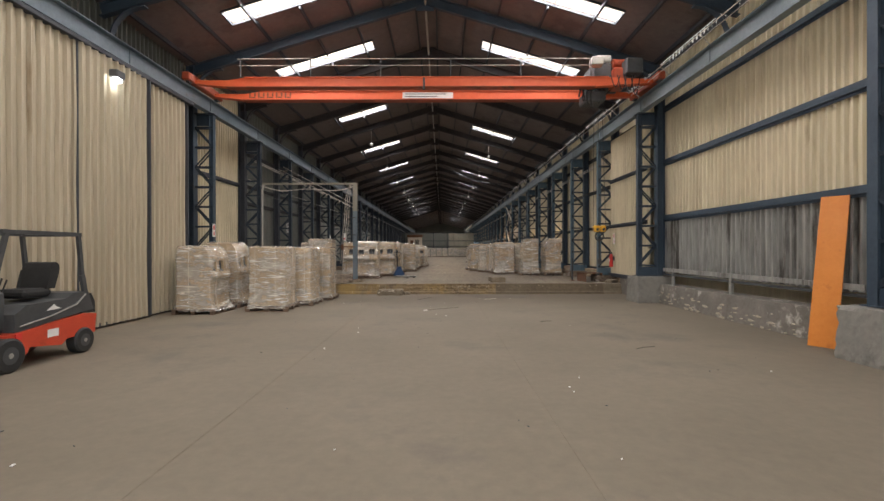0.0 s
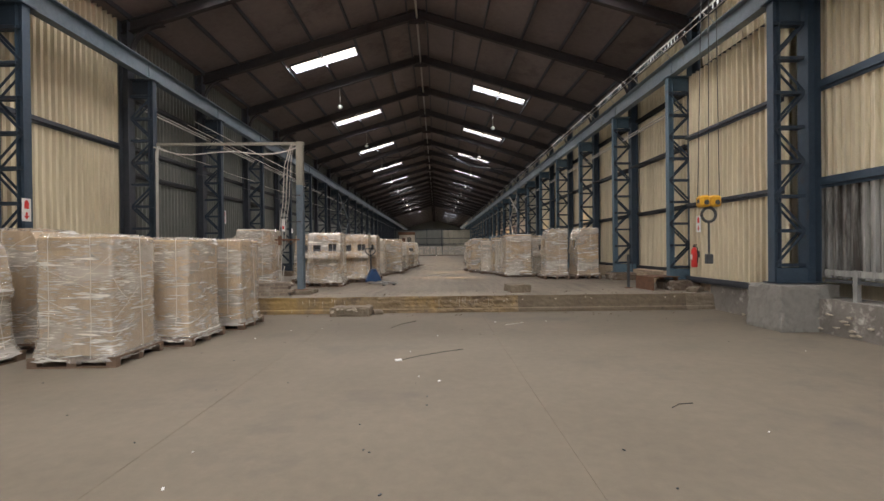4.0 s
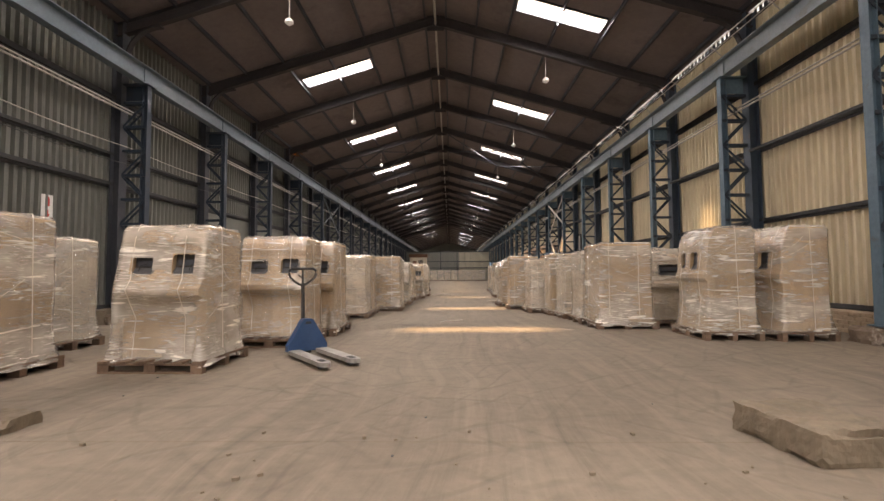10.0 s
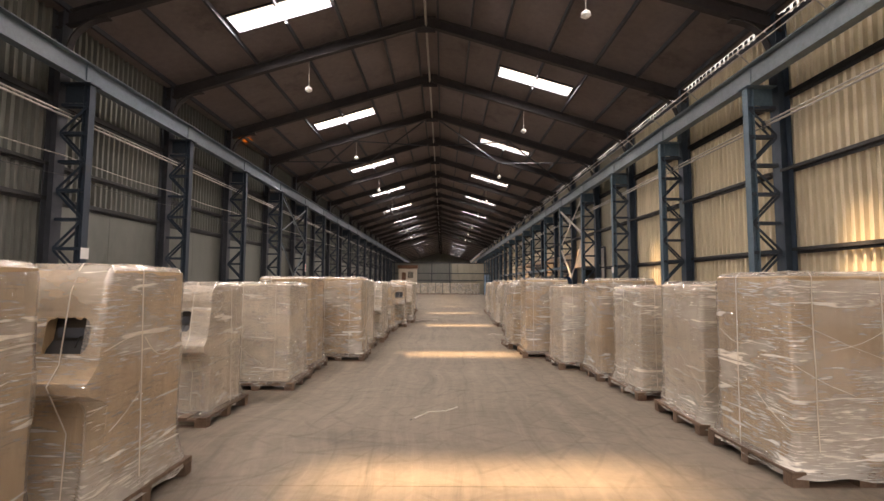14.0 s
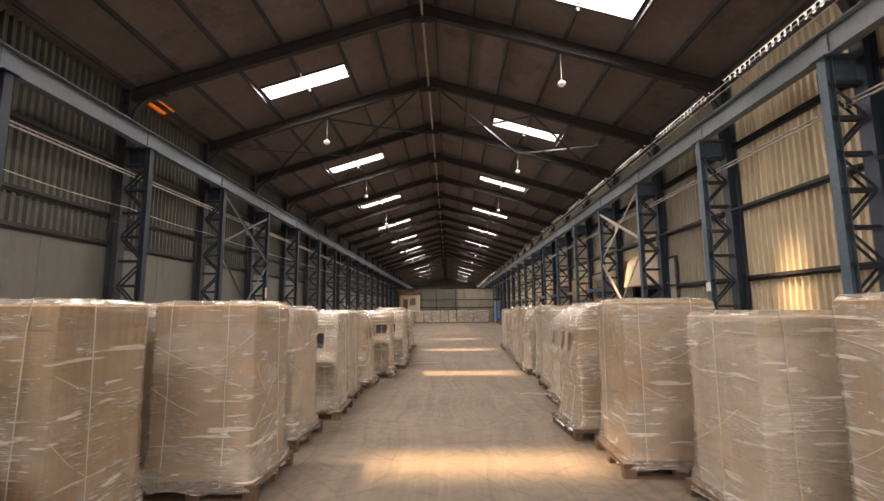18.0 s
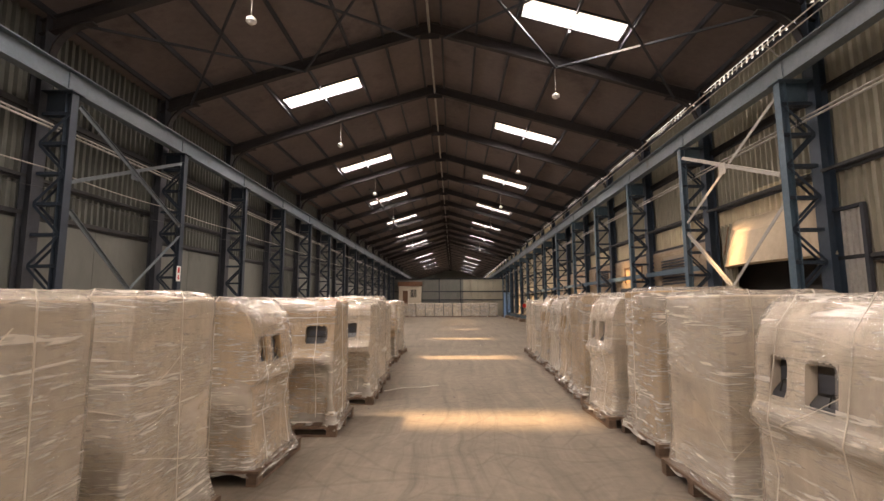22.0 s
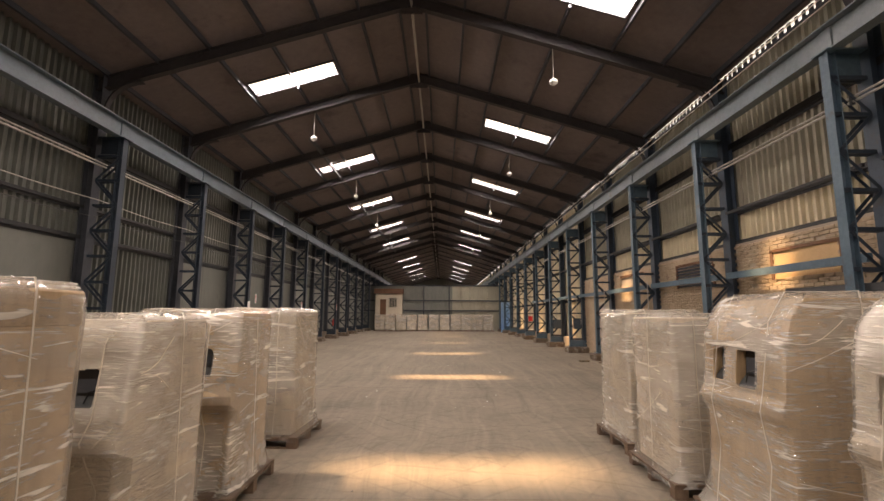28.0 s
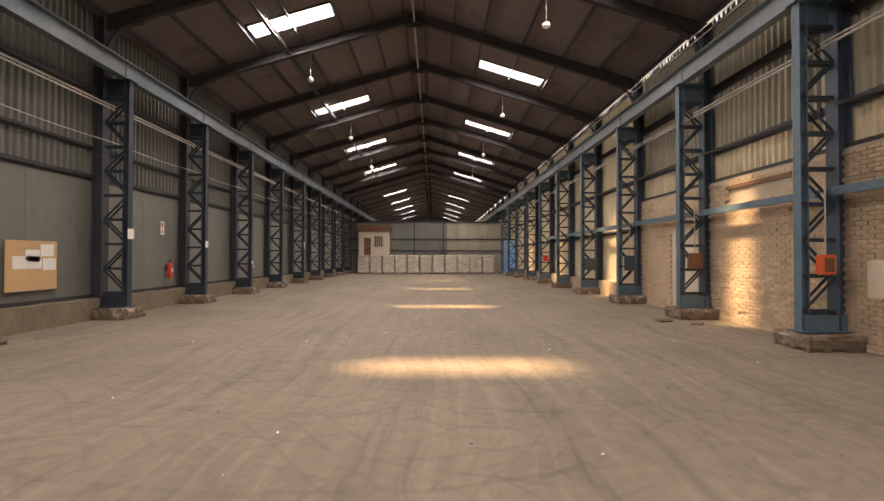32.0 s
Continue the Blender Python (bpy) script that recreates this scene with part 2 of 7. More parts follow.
# ---- materials ----
def material(name, tones, rough=0.7, metal=0.0, big=0.6, fine=9.0, bump=0.15, stretch=(1, 1, 1), stain=None, stain_scale=0.5, stain_at=0.55,
             coat=0.0, vary=0.0, spec=0.5, streaks=False):
    """A surface: two tones mixed by coarse and fine noise, a third as stains of their own shape, and fine relief."""
    m = bpy.data.materials.new(name)
    m.use_nodes = True
    nt = m.node_tree
    b = nt.nodes["Principled BSDF"]
    tc = nt.nodes.new("ShaderNodeTexCoord")
    geo = nt.nodes.new("ShaderNodeNewGeometry")
    mp = nt.nodes.new("ShaderNodeMapping")
    mp.inputs["Scale"].default_value = stretch
    nt.links.new(geo.outputs["Position"], mp.inputs["Vector"])

    def noise_at(scale, detail=5.0, rough_=0.6):
        n = nt.nodes.new("ShaderNodeTexNoise")
        n.inputs["Scale"].default_value, n.inputs["Detail"].default_value, n.inputs["Roughness"].default_value = scale, detail, rough_
        nt.links.new(mp.outputs[0], n.inputs["Vector"])
        return n.outputs["Fac"]

    def ramp(fac, lo, hi):
        r = nt.nodes.new("ShaderNodeMapRange")
        r.inputs["From Min"].default_value, r.inputs["From Max"].default_value = lo, hi
        nt.links.new(fac, r.inputs["Value"])
        return r.outputs[0]

    def mix(fac, a, c):
        x = nt.nodes.new("ShaderNodeMix")
        x.data_type = 'RGBA'
        nt.links.new(fac, x.inputs["Factor"])
        for sock, v in ((x.inputs["A"], a), (x.inputs["B"], c)):
            if isinstance(v, tuple):
                sock.default_value = (*v, 1)
            else:
                nt.links.new(v, sock)
        return x.outputs["Result"]

    n1, n2 = noise_at(big), noise_at(fine, 6.0, 0.7)
    both = nt.nodes.new("ShaderNodeMath")
    both.operation = 'MULTIPLY_ADD'
    nt.links.new(n2, both.inputs[0])
    both.inputs[1].default_value = 0.5
    half = nt.nodes.new("ShaderNodeMath")
    half.operation = 'MULTIPLY'
    nt.links.new(n1, half.inputs[0])
    half.inputs[1].default_value = 0.5
    nt.links.new(half.outputs[0], both.inputs[2])
    col = mix(ramp(both.outputs[0], 0.36, 0.64), tones[0], tones[1])
    if stain:
        col = mix(ramp(noise_at(stain_scale, 8.0, 0.72), stain_at, stain_at + 0.12), col, stain)
    ruts = []
    if streaks:
        # long dusty tyre tracks, wandering along the hall
        m2 = nt.nodes.new("ShaderNodeMapping")
        m2.inputs["Scale"].default_value = (2.6, 0.10, 1.0)
        wob = nt.nodes.new("ShaderNodeTexNoise")
        wob.inputs["Scale"].default_value = 0.35
        nt.links.new(geo.outputs["Position"], wob.inputs["Vector"])
        va = nt.nodes.new("ShaderNodeVectorMath")
        va.operation = 'MULTIPLY_ADD'
        va.inputs[1].default_value = (0.9, 0.9, 0)
        nt.links.new(wob.outputs["Color"], va.inputs[0])
        nt.links.new(geo.outputs["Position"], va.inputs[2])
        nt.links.new(va.outputs[0], m2.inputs["Vector"])
        st_n = nt.nodes.new("ShaderNodeTexNoise")
        st_n.inputs["Scale"].default_value, st_n.inputs["Detail"].default_value, st_n.inputs["Roughness"].default_value = 2.2, 7.0, 0.7
        nt.links.new(m2.outputs[0], st_n.inputs["Vector"])
        col = mix(ramp(st_n.outputs["Fac"], 0.50, 0.85), col, tuple(c * 1.2 for c in tones[1]))
        col = mix(ramp(st_n.outputs["Fac"], 0.45, 0.18), col, tuple(c * 0.62 for c in tones[0]))
        # crossing and curving wheel marks
        for ang, sc, wv in ((0.95, 0.8, 1.2), (-0.75, 0.9, 1.4), (1.35, 0.6, 1.6), (0.5, 1.1, 1.5), (-1.3, 0.7, 1.3)):
            mw = nt.nodes.new("ShaderNodeMapping")
            mw.inputs["Rotation"].default_value = (0, 0, ang)
            nt.links.new(va.outputs[0], mw.inputs["Vector"])
            wave = nt.nodes.new("ShaderNodeTexWave")
            wave.inputs["Scale"].default_value, wave.inputs["Distortion"].default_value = sc, wv
            wave.inputs["Detail"].default_value, wave.inputs["Detail Scale"].default_value = 2.0, 0.5
            nt.links.new(mw.outputs[0], wave.inputs["Vector"])
            gate = nt.nodes.new("ShaderNodeMath")
            gate.operation = 'MULTIPLY'
            nt.links.new(ramp(wave.outputs["Fac"], 0.93, 0.995), gate.inputs[0])
            nt.links.new(ramp(noise_at(0.5 + sc), 0.46, 0.62), gate.inputs[1])
            soft = nt.nodes.new("ShaderNodeMath")
            soft.operation = 'MULTIPLY'
            soft.inputs[1].default_value = 0.24
            nt.links.new(gate.outputs[0], soft.inputs[0])
            col = mix(soft.outputs[0], col, tuple(c * 0.55 for c in tones[0]))
            ruts.append(gate.outputs[0])
        col = mix(ramp(noise_at(38.0, 3.0), 0.66, 0.86), col, tuple(c * 0.6 for c in tones[0]))
    if vary:
        oi = nt.nodes.new("ShaderNodeObjectInfo")
        hv = nt.nodes.new("ShaderNodeHueSaturation")
        r = nt.nodes.new("ShaderNodeMapRange")
        r.inputs["To Min"].default_value, r.inputs["To Max"].default_value = 1 - vary, 1 + vary
        nt.links.new(oi.outputs["Random"], r.inputs["Value"])
        nt.links.new(r.outputs[0], hv.inputs["Value"])
        nt.links.new(col, hv.inputs["Color"])
        col = hv.outputs[0]
    nt.links.new(col, b.inputs["Base Color"])
    rr = nt.nodes.new("ShaderNodeMapRange")
    rr.inputs["To Min"].default_value, rr.inputs["To Max"].default_value = max(0.03, rough - 0.12), min(1.0, rough + 0.12)
    nt.links.new(n2, rr.inputs["Value"])
    nt.links.new(rr.outputs[0], b.inputs["Roughness"])
    b.inputs["Metallic"].default_value = metal
    b.inputs["Coat Weight"].default_value = coat
    b.inputs["Specular IOR Level"].default_value = spec
    if bump:
        bp = nt.nodes.new("ShaderNodeBump")
        bp.inputs["Strength"].default_value, bp.inputs["Distance"].default_value = bump, 0.02
        high = both.outputs[0]
        for r_ in ruts:
            cut = nt.nodes.new("ShaderNodeMath")
            cut.operation = 'MULTIPLY_ADD'
            cut.inputs[1].default_value = -0.45
            nt.links.new(r_, cut.inputs[0])
            nt.links.new(high, cut.inputs[2])
            high = cut.outputs[0]
        nt.links.new(high, bp.inputs["Height"])
        nt.links.new(bp.outputs[0], b.inputs["Normal"])
    return m


def glow(name, colour, strength):
    m = bpy.data.materials.new(name)
    m.use_nodes = True
    b = m.node_tree.nodes["Principled BSDF"]
    b.inputs["Emission Color"].default_value = (*colour, 1)
    b.inputs["Emission Strength"].default_value = strength
    return m


M_CONCRETE = material("dusty concrete", ((0.138, 0.115, 0.081), (0.195, 0.164, 0.118)), 0.80, big=0.35, fine=7.0, bump=0.15, stain=(0.125, 0.106, 0.083), stain_scale=0.33, stain_at=0.54)
M_DUST = material("dusty trafficked concrete", ((0.158, 0.13, 0.096), (0.245, 0.205, 0.153)), 0.85, big=0.45, fine=6.0, bump=0.3, stain=(0.13, 0.108, 0.084), stain_scale=0.6, stain_at=0.60, streaks=True)
M_OLDCON = material("worn concrete", ((0.145, 0.118, 0.082), (0.25, 0.205, 0.145)), 0.9, big=2.2, fine=16.0, bump=0.7, stretch=(1, 1, 0.6), stain=(0.50, 0.45, 0.36), stain_scale=3.0, stain_at=0.64)
M_KERBDARK = material("dark smooth kerb concrete", ((0.115, 0.088, 0.058), (0.185, 0.148, 0.098)), 0.85, big=1.6, fine=14.0, bump=0.35, stain=(0.065, 0.056, 0.045), stain_scale=1.4, stain_at=0.56)
M_LIME = material("pale lime flakes", ((0.36, 0.31, 0.23), (0.50, 0.44, 0.34)), 0.9, big=5.0, fine=24.0, bump=0.4)
M_FOOTING = material("whitewashed broken concrete", ((0.12, 0.088, 0.062), (0.21, 0.162, 0.118)), 0.9, big=2.2, fine=16.0, bump=0.7, stain=(0.48, 0.44, 0.37), stain_scale=2.0, stain_at=0.55)
M_FLAKED = material("concrete with flaking whitewash", ((0.15, 0.135, 0.115), (0.24, 0.22, 0.19)), 0.9, big=1.6, fine=12.0, bump=0.5, stain=(0.52, 0.49, 0.43), stain_scale=2.6, stain_at=0.56)
M_STAINED = material("rust stained post paint", ((0.17, 0.16, 0.125), (0.27, 0.25, 0.20)), 0.6, big=1.4, fine=14.0, bump=0.1, stretch=(1, 1, 0.3), stain=(0.24, 0.17, 0.09), stain_scale=2.0, stain_at=0.58)
M_DUSTBRICK = material("dusty brick", ((0.22, 0.175, 0.135), (0.33, 0.275, 0.215)), 0.95, big=3.0, fine=22.0, bump=0.5, stain=(0.36, 0.32, 0.26), stain_scale=2.0, stain_at=0.55, vary=0.15)
M_BLUE = material("blue steel paint", ((0.028, 0.045, 0.068), (0.05, 0.074, 0.102)), 0.5, big=1.5, fine=14.0, bump=0.1, stain=(0.05, 0.045, 0.045), stain_scale=2.2, stain_at=0.58)
M_TEAL = material("faded light blue steel paint", ((0.056, 0.098, 0.135), (0.112, 0.17, 0.212)), 0.48, big=1.3, fine=12.0, bump=0.1, stain=(0.08, 0.07, 0.06), stain_scale=1.8, stain_at=0.60)
M_GIRDER = material("grey blue girder paint", ((0.115, 0.145, 0.165), (0.20, 0.235, 0.255)), 0.5, big=0.8, fine=10.0, bump=0.1, stain=(0.11, 0.10, 0.09), stain_scale=1.2, stain_at=0.6)
M_DARKSTEEL = material("dark steel", ((0.03, 0.035, 0.045), (0.06, 0.065, 0.075)), 0.65, big=1.0, fine=12.0, bump=0.1)
M_GIRT = material("dirty dark rail paint", ((0.022, 0.024, 0.027), (0.05, 0.05, 0.05)), 0.75, big=1.2, fine=12.0, bump=0.1, stain=(0.10, 0.075, 0.05), stain_scale=1.6, stain_at=0.62)
M_RAFTER = material("near black rafter paint", ((0.022, 0.02, 0.022), (0.05, 0.045, 0.046)), 0.7, big=1.0, fine=12.0, bump=0.1)
M_ROOF = material("dark roof sheet", ((0.14, 0.117, 0.115), (0.205, 0.173, 0.168)), 0.85, big=0.4, fine=6.0, bump=0.2, stain=(0.11, 0.092, 0.09), stain_scale=0.5, stain_at=0.55)
# upright streaks: stains, plus tone contrast put in for shading along the ribs
M_CREAM = material("cream corrugated sheet", ((0.52, 0.45, 0.31), (0.73, 0.655, 0.475)), 0.7, big=0.9, fine=9.0, bump=0.1, stretch=(1, 2.2, 0.14), stain=(0.34, 0.27, 0.165), stain_scale=1.1, stain_at=0.6)
M_GREYSHEET = material("grey green corrugated sheet", ((0.13, 0.136, 0.12), (0.195, 0.20, 0.174)), 0.65, big=0.7, fine=8.0, bump=0.1, stretch=(1, 1, 0.25), stain=(0.13, 0.135, 0.115), stain_scale=1.1, stain_at=0.6)
M_DULLCREAM = material("dulled cream corrugated sheet", ((0.27, 0.255, 0.20), (0.37, 0.345, 0.265)), 0.7, big=0.7, fine=8.0, bump=0.1, stretch=(1, 1, 0.25), stain=(0.20, 0.185, 0.14), stain_scale=1.1, stain_at=0.58)
M_DARKBLUE = material("dimmed dark blue steel paint", ((0.017, 0.026, 0.040), (0.030, 0.046, 0.066)), 0.55, big=1.5, fine=14.0, bump=0.1, stain=(0.035, 0.032, 0.032), stain_scale=2.2, stain_at=0.58)
M_DARKSHEET = material("dark green corrugated sheet with stains", ((0.092, 0.098, 0.086), (0.142, 0.148, 0.128)), 0.65, big=0.7, fine=8.0, bump=0.1, stretch=(1, 1, 0.25), stain=(0.08, 0.083, 0.07), stain_scale=1.1, stain_at=0.58)
M_GIRDERDARK = material("darker girder paint tone", ((0.085, 0.115, 0.14), (0.15, 0.185, 0.215)), 0.5, big=0.8, fine=10.0, bump=0.1, stain=(0.07, 0.065, 0.06), stain_scale=1.2, stain_at=0.6)
M_SMOOTH = material("smooth grey green sheet", ((0.135, 0.142, 0.125), (0.18, 0.185, 0.163)), 0.6, big=0.9, fine=5.0, bump=0.06, stretch=(1, 1, 0.4), stain=(0.10, 0.104, 0.09), stain_scale=0.8, stain_at=0.58)
M_ZINC = material("dirty galvanised sheet", ((0.20, 0.20, 0.185), (0.46, 0.455, 0.42)), 0.45, metal=0.3, big=3.0, fine=9.0, bump=0.15, stretch=(1, 1, 0.12), stain=(0.085, 0.075, 0.065), stain_scale=2.6, stain_at=0.53)
M_ORANGE = material("orange crane paint", ((0.62, 0.10, 0.03), (0.72, 0.14, 0.045)), 0.5, big=0.8, fine=8.0, bump=0.05, stain=(0.30, 0.07, 0.03), stain_scale=1.2, stain_at=0.62)
M_DULLORANGE = material("dull stained orange crane paint", ((0.30, 0.055, 0.022), (0.38, 0.075, 0.03)), 0.55, big=1.2, fine=9.0, bump=0.05, stain=(0.12, 0.04, 0.02), stain_scale=1.6, stain_at=0.55)
M_BOARD = material("orange painted board", ((0.62, 0.20, 0.02), (0.70, 0.25, 0.035)), 0.45, big=1.5, fine=10.0, bump=0.05, stain=(0.50, 0.15, 0.02), stain_scale=2.0, stain_at=0.6)
M_CARD = material("brown carton board", ((0.34, 0.24, 0.13), (0.54, 0.40, 0.24)), 0.7, big=2.5, fine=9.0, bump=0.1, stretch=(2.2, 2.2, 0.18), stain=(0.47, 0.32, 0.19), stain_scale=1.5, stain_at=0.6, vary=0.12)
M_CARDPALE = material("pale carton board", ((0.50, 0.43, 0.335), (0.68, 0.605, 0.485)), 0.65, big=2.5, fine=9.0, bump=0.1, stretch=(2.2, 2.2, 0.18), stain=(0.48, 0.40, 0.31), stain_scale=1.5, stain_at=0.6, vary=0.1)
M_WOOD = material("rough pallet wood", ((0.105, 0.066, 0.042), (0.21, 0.145, 0.098)), 0.85, big=2.0, fine=18.0, bump=0.3, stretch=(1, 6, 1), stain=(0.075, 0.05, 0.035), stain_scale=3.0, stain_at=0.58, vary=0.2)
M_STRAP = material("white strap", ((0.52, 0.47, 0.38), (0.64, 0.59, 0.50)), 0.4, big=3.0, fine=20.0, bump=0.0)
# near black for sheets that stand in for unlit depth
M_VOID = material("near black for dark depths", ((0.02, 0.018, 0.016), (0.045, 0.04, 0.035)), 0.4, big=2.0, fine=10.0, bump=0.05)
M_BRICK = material("pale brick", ((0.38, 0.285, 0.185), (0.53, 0.42, 0.295)), 0.9, big=2.5, fine=22.0, bump=0.5, stain=(0.31, 0.22, 0.15), stain_scale=2.0, stain_at=0.58, vary=0.18)
M_MORTAR = material("old mortar", ((0.33, 0.27, 0.20), (0.43, 0.36, 0.28)), 0.95, big=2.0, fine=20.0, bump=0.5)
M_PLASTER = material("stained cream plaster", ((0.50, 0.44, 0.34), (0.60, 0.54, 0.43)), 0.85, big=1.0, fine=8.0, bump=0.25, stain=(0.30, 0.24, 0.17), stain_scale=1.1, stain_at=0.57)
M_DOORCREAM = material("grimy cream door sheet", ((0.40, 0.345, 0.245), (0.52, 0.455, 0.335)), 0.65, big=0.9, fine=9.0, bump=0.12, stretch=(1, 2.0, 0.10), stain=(0.26, 0.19, 0.11), stain_scale=1.3, stain_at=0.585)
M_RED = material("red enamel", ((0.55, 0.03, 0.025), (0.65, 0.05, 0.04)), 0.35, big=2.0, fine=10.0, bump=0.02)
M_WHITE = material("white paint", ((0.72, 0.71, 0.68), (0.80, 0.79, 0.76)), 0.5, big=2.0, fine=10.0, bump=0.03)
M_BLACK = material("black rubber", ((0.015, 0.015, 0.015), (0.03, 0.03, 0.03)), 0.7, big=3.0, fine=20.0, bump=0.15)
M_IRON = material("dark machine paint", ((0.04, 0.043, 0.046), (0.075, 0.078, 0.08)), 0.5, big=2.0, fine=12.0, bump=0.05)
M_GREYCON = material("grey smooth concrete", ((0.20, 0.19, 0.17), (0.29, 0.275, 0.245)), 0.85, big=1.2, fine=9.0, bump=0.25, stain=(0.13, 0.12, 0.105), stain_scale=1.6, stain_at=0.56)
M_FORKRED = material("red forklift paint", ((0.48, 0.05, 0.022), (0.58, 0.075, 0.032)), 0.42, big=1.5, fine=9.0, bump=0.05, stain=(0.25, 0.05, 0.025), stain_scale=2.2, stain_at=0.6)
M_FORK = material("worn dusty fork steel", ((0.24, 0.23, 0.21), (0.40, 0.39, 0.36)), 0.5, metal=0.2, big=3.0, fine=16.0, bump=0.1, stain=(0.12, 0.11, 0.10), stain_scale=4.0, stain_at=0.56)
M_JACK = material("blue truck paint", ((0.02, 0.05, 0.125), (0.032, 0.075, 0.17)), 0.4, big=2.0, fine=12.0, bump=0.05, stain=(0.06, 0.05, 0.05), stain_scale=3.0, stain_at=0.62)
M_YELLOW = material("yellow hoist paint", ((0.70, 0.36, 0.02), (0.80, 0.44, 0.03)), 0.4, big=2.0, fine=12.0, bump=0.03, stain=(0.25, 0.13, 0.02), stain_scale=3.0, stain_at=0.6)
M_PIPE = material("grey pipe paint", ((0.36, 0.34, 0.30), (0.48, 0.46, 0.41)), 0.5, big=1.5, fine=12.0, bump=0.05)
M_CABLE = material("pale dusty cable", ((0.42, 0.39, 0.34), (0.55, 0.51, 0.45)), 0.6, big=3.0, fine=20.0, bump=0.0)
M_PLY = material("pale chipboard", ((0.50, 0.33, 0.16), (0.60, 0.41, 0.21)), 0.7, big=2.0, fine=30.0, bump=0.05)
M_PAPER = material("white paper", ((0.75, 0.74, 0.70), (0.82, 0.81, 0.78)), 0.7, big=2.0, fine=10.0, bump=0.0)
M_RUST = material("rusted steel", ((0.105, 0.052, 0.028), (0.19, 0.098, 0.052)), 0.8, big=2.0, fine=15.0, bump=0.2)
M_HOPPER = material("cream hopper paint", ((0.50, 0.40, 0.27), (0.60, 0.49, 0.34)), 0.6, big=1.0, fine=8.0, bump=0.05, stain=(0.42, 0.31, 0.18), stain_scale=1.2, stain_at=0.6)


def film_material():
    """Stretch film: clear layers, milkier where they overlap, with patches of fine gathers whose glints are partly
    painted white.
    """
    m = bpy.data.materials.new("stretch film")
    m.use_nodes = True
    nt = m.node_tree
    nt.nodes.remove(nt.nodes["Principled BSDF"])
    out = nt.nodes["Material Output"]
    geo = nt.nodes.new("ShaderNodeNewGeometry")
    oi = nt.nodes.new("ShaderNodeObjectInfo")

    def math_node(op, a, b, c=None, clamp=False):
        n = nt.nodes.new("ShaderNodeMath")
        n.operation, n.use_clamp = op, clamp
        for sock, v in zip(n.inputs, (a, b, c)):
            if v is None:
                continue
            if isinstance(v, (int, float)):
                sock.default_value = v
            else:
                nt.links.new(v, sock)
        return n.outputs[0]

    def spread(v, lo, hi, to_lo, to_hi):
        n = nt.nodes.new("ShaderNodeMapRange")
        for name, x in (("From Min", lo), ("From Max", hi), ("To Min", to_lo), ("To Max", to_hi)):
            n.inputs[name].default_value = x
        nt.links.new(v, n.inputs["Value"])
        return n.outputs[0]

    shift = math_node('MULTIPLY', oi.outputs["Random"], 37.0)
    add = nt.nodes.new("ShaderNodeVectorMath")
    add.operation = 'ADD'
    nt.links.new(geo.outputs["Position"], add.inputs[0])
    nt.links.new(shift, add.inputs[1])

    def noise_at(scale, detail, rough, stretch, turn=(0, 0, 0), warp=0.0):
        mp = nt.nodes.new("ShaderNodeMapping")
        mp.inputs["Rotation"].default_value = turn
        mp.inputs["Scale"].default_value = stretch
        nt.links.new(add.outputs[0], mp.inputs["Vector"])
        n = nt.nodes.new("ShaderNodeTexNoise")
        n.inputs["Scale"].default_value, n.inputs["Detail"].default_value, n.inputs["Roughness"].default_value = scale, detail, rough
        n.inputs["Distortion"].default_value = warp
        nt.links.new(mp.outputs[0], n.inputs["Vector"])
        return n.outputs["Fac"]

    gather = noise_at(4.0, 3.0, 0.55, (1.7, 1.7, 20.0), (0.10, 0.08, 0), 0.4)
    slant = noise_at(2.6, 3.0, 0.55, (0.7, 0.7, 7.0), (0.55, 0.5, 0), 0.6)
    where = spread(noise_at(1.9, 3.0, 0.6, (1, 1, 1)), 0.43, 0.57, 0.0, 1.0)
    height = math_node('MULTIPLY', gather, math_node('MULTIPLY_ADD', where, 1.0, 0.06))
    height = math_node('MULTIPLY_ADD', slant, 0.42, height)
    bump = nt.nodes.new("ShaderNodeBump")
    bump.inputs["Strength"].default_value, bump.inputs["Distance"].default_value = 0.85, 0.02
    nt.links.new(height, bump.inputs["Height"])
    milky = nt.nodes.new("ShaderNodeBsdfDiffuse")
    milky.inputs["Color"].default_value = (0.92, 0.875, 0.78, 1)
    gloss = nt.nodes.new("ShaderNodeBsdfGlossy")
    gloss.inputs["Roughness"].default_value = 0.14
    gloss.inputs["Color"].default_value = (1.0, 0.97, 0.93, 1)
    clear = nt.nodes.new("ShaderNodeBsdfTransparent")
    clear.inputs["Color"].default_value = (0.97, 0.965, 0.955, 1)
    for s in (milky, gloss):
        nt.links.new(bump.outputs[0], s.inputs["Normal"])
    # bands where the turns of film overlap; white crest dashes painted in as glints
    layers = spread(noise_at(0.9, 4.0, 0.6, (0.8, 0.8, 2.2), (0.2, 0.15, 0)), 0.38, 0.66, 0.10, 0.46)
    much = math_node('MULTIPLY_ADD', math_node('POWER', oi.outputs["Random"], 1.2), 0.6, 0.38)
    crest = math_node('MULTIPLY', math_node('MULTIPLY', spread(gather, 0.55, 0.62, 0.0, 0.8), where), much)
    line_ = spread(slant, 0.60, 0.65, 0.0, 0.50)
    cover = math_node('ADD', layers, math_node('ADD', crest, line_), clamp=True)
    m1 = nt.nodes.new("ShaderNodeMixShader")
    nt.links.new(cover, m1.inputs[0])
    nt.links.new(clear.outputs[0], m1.inputs[1])
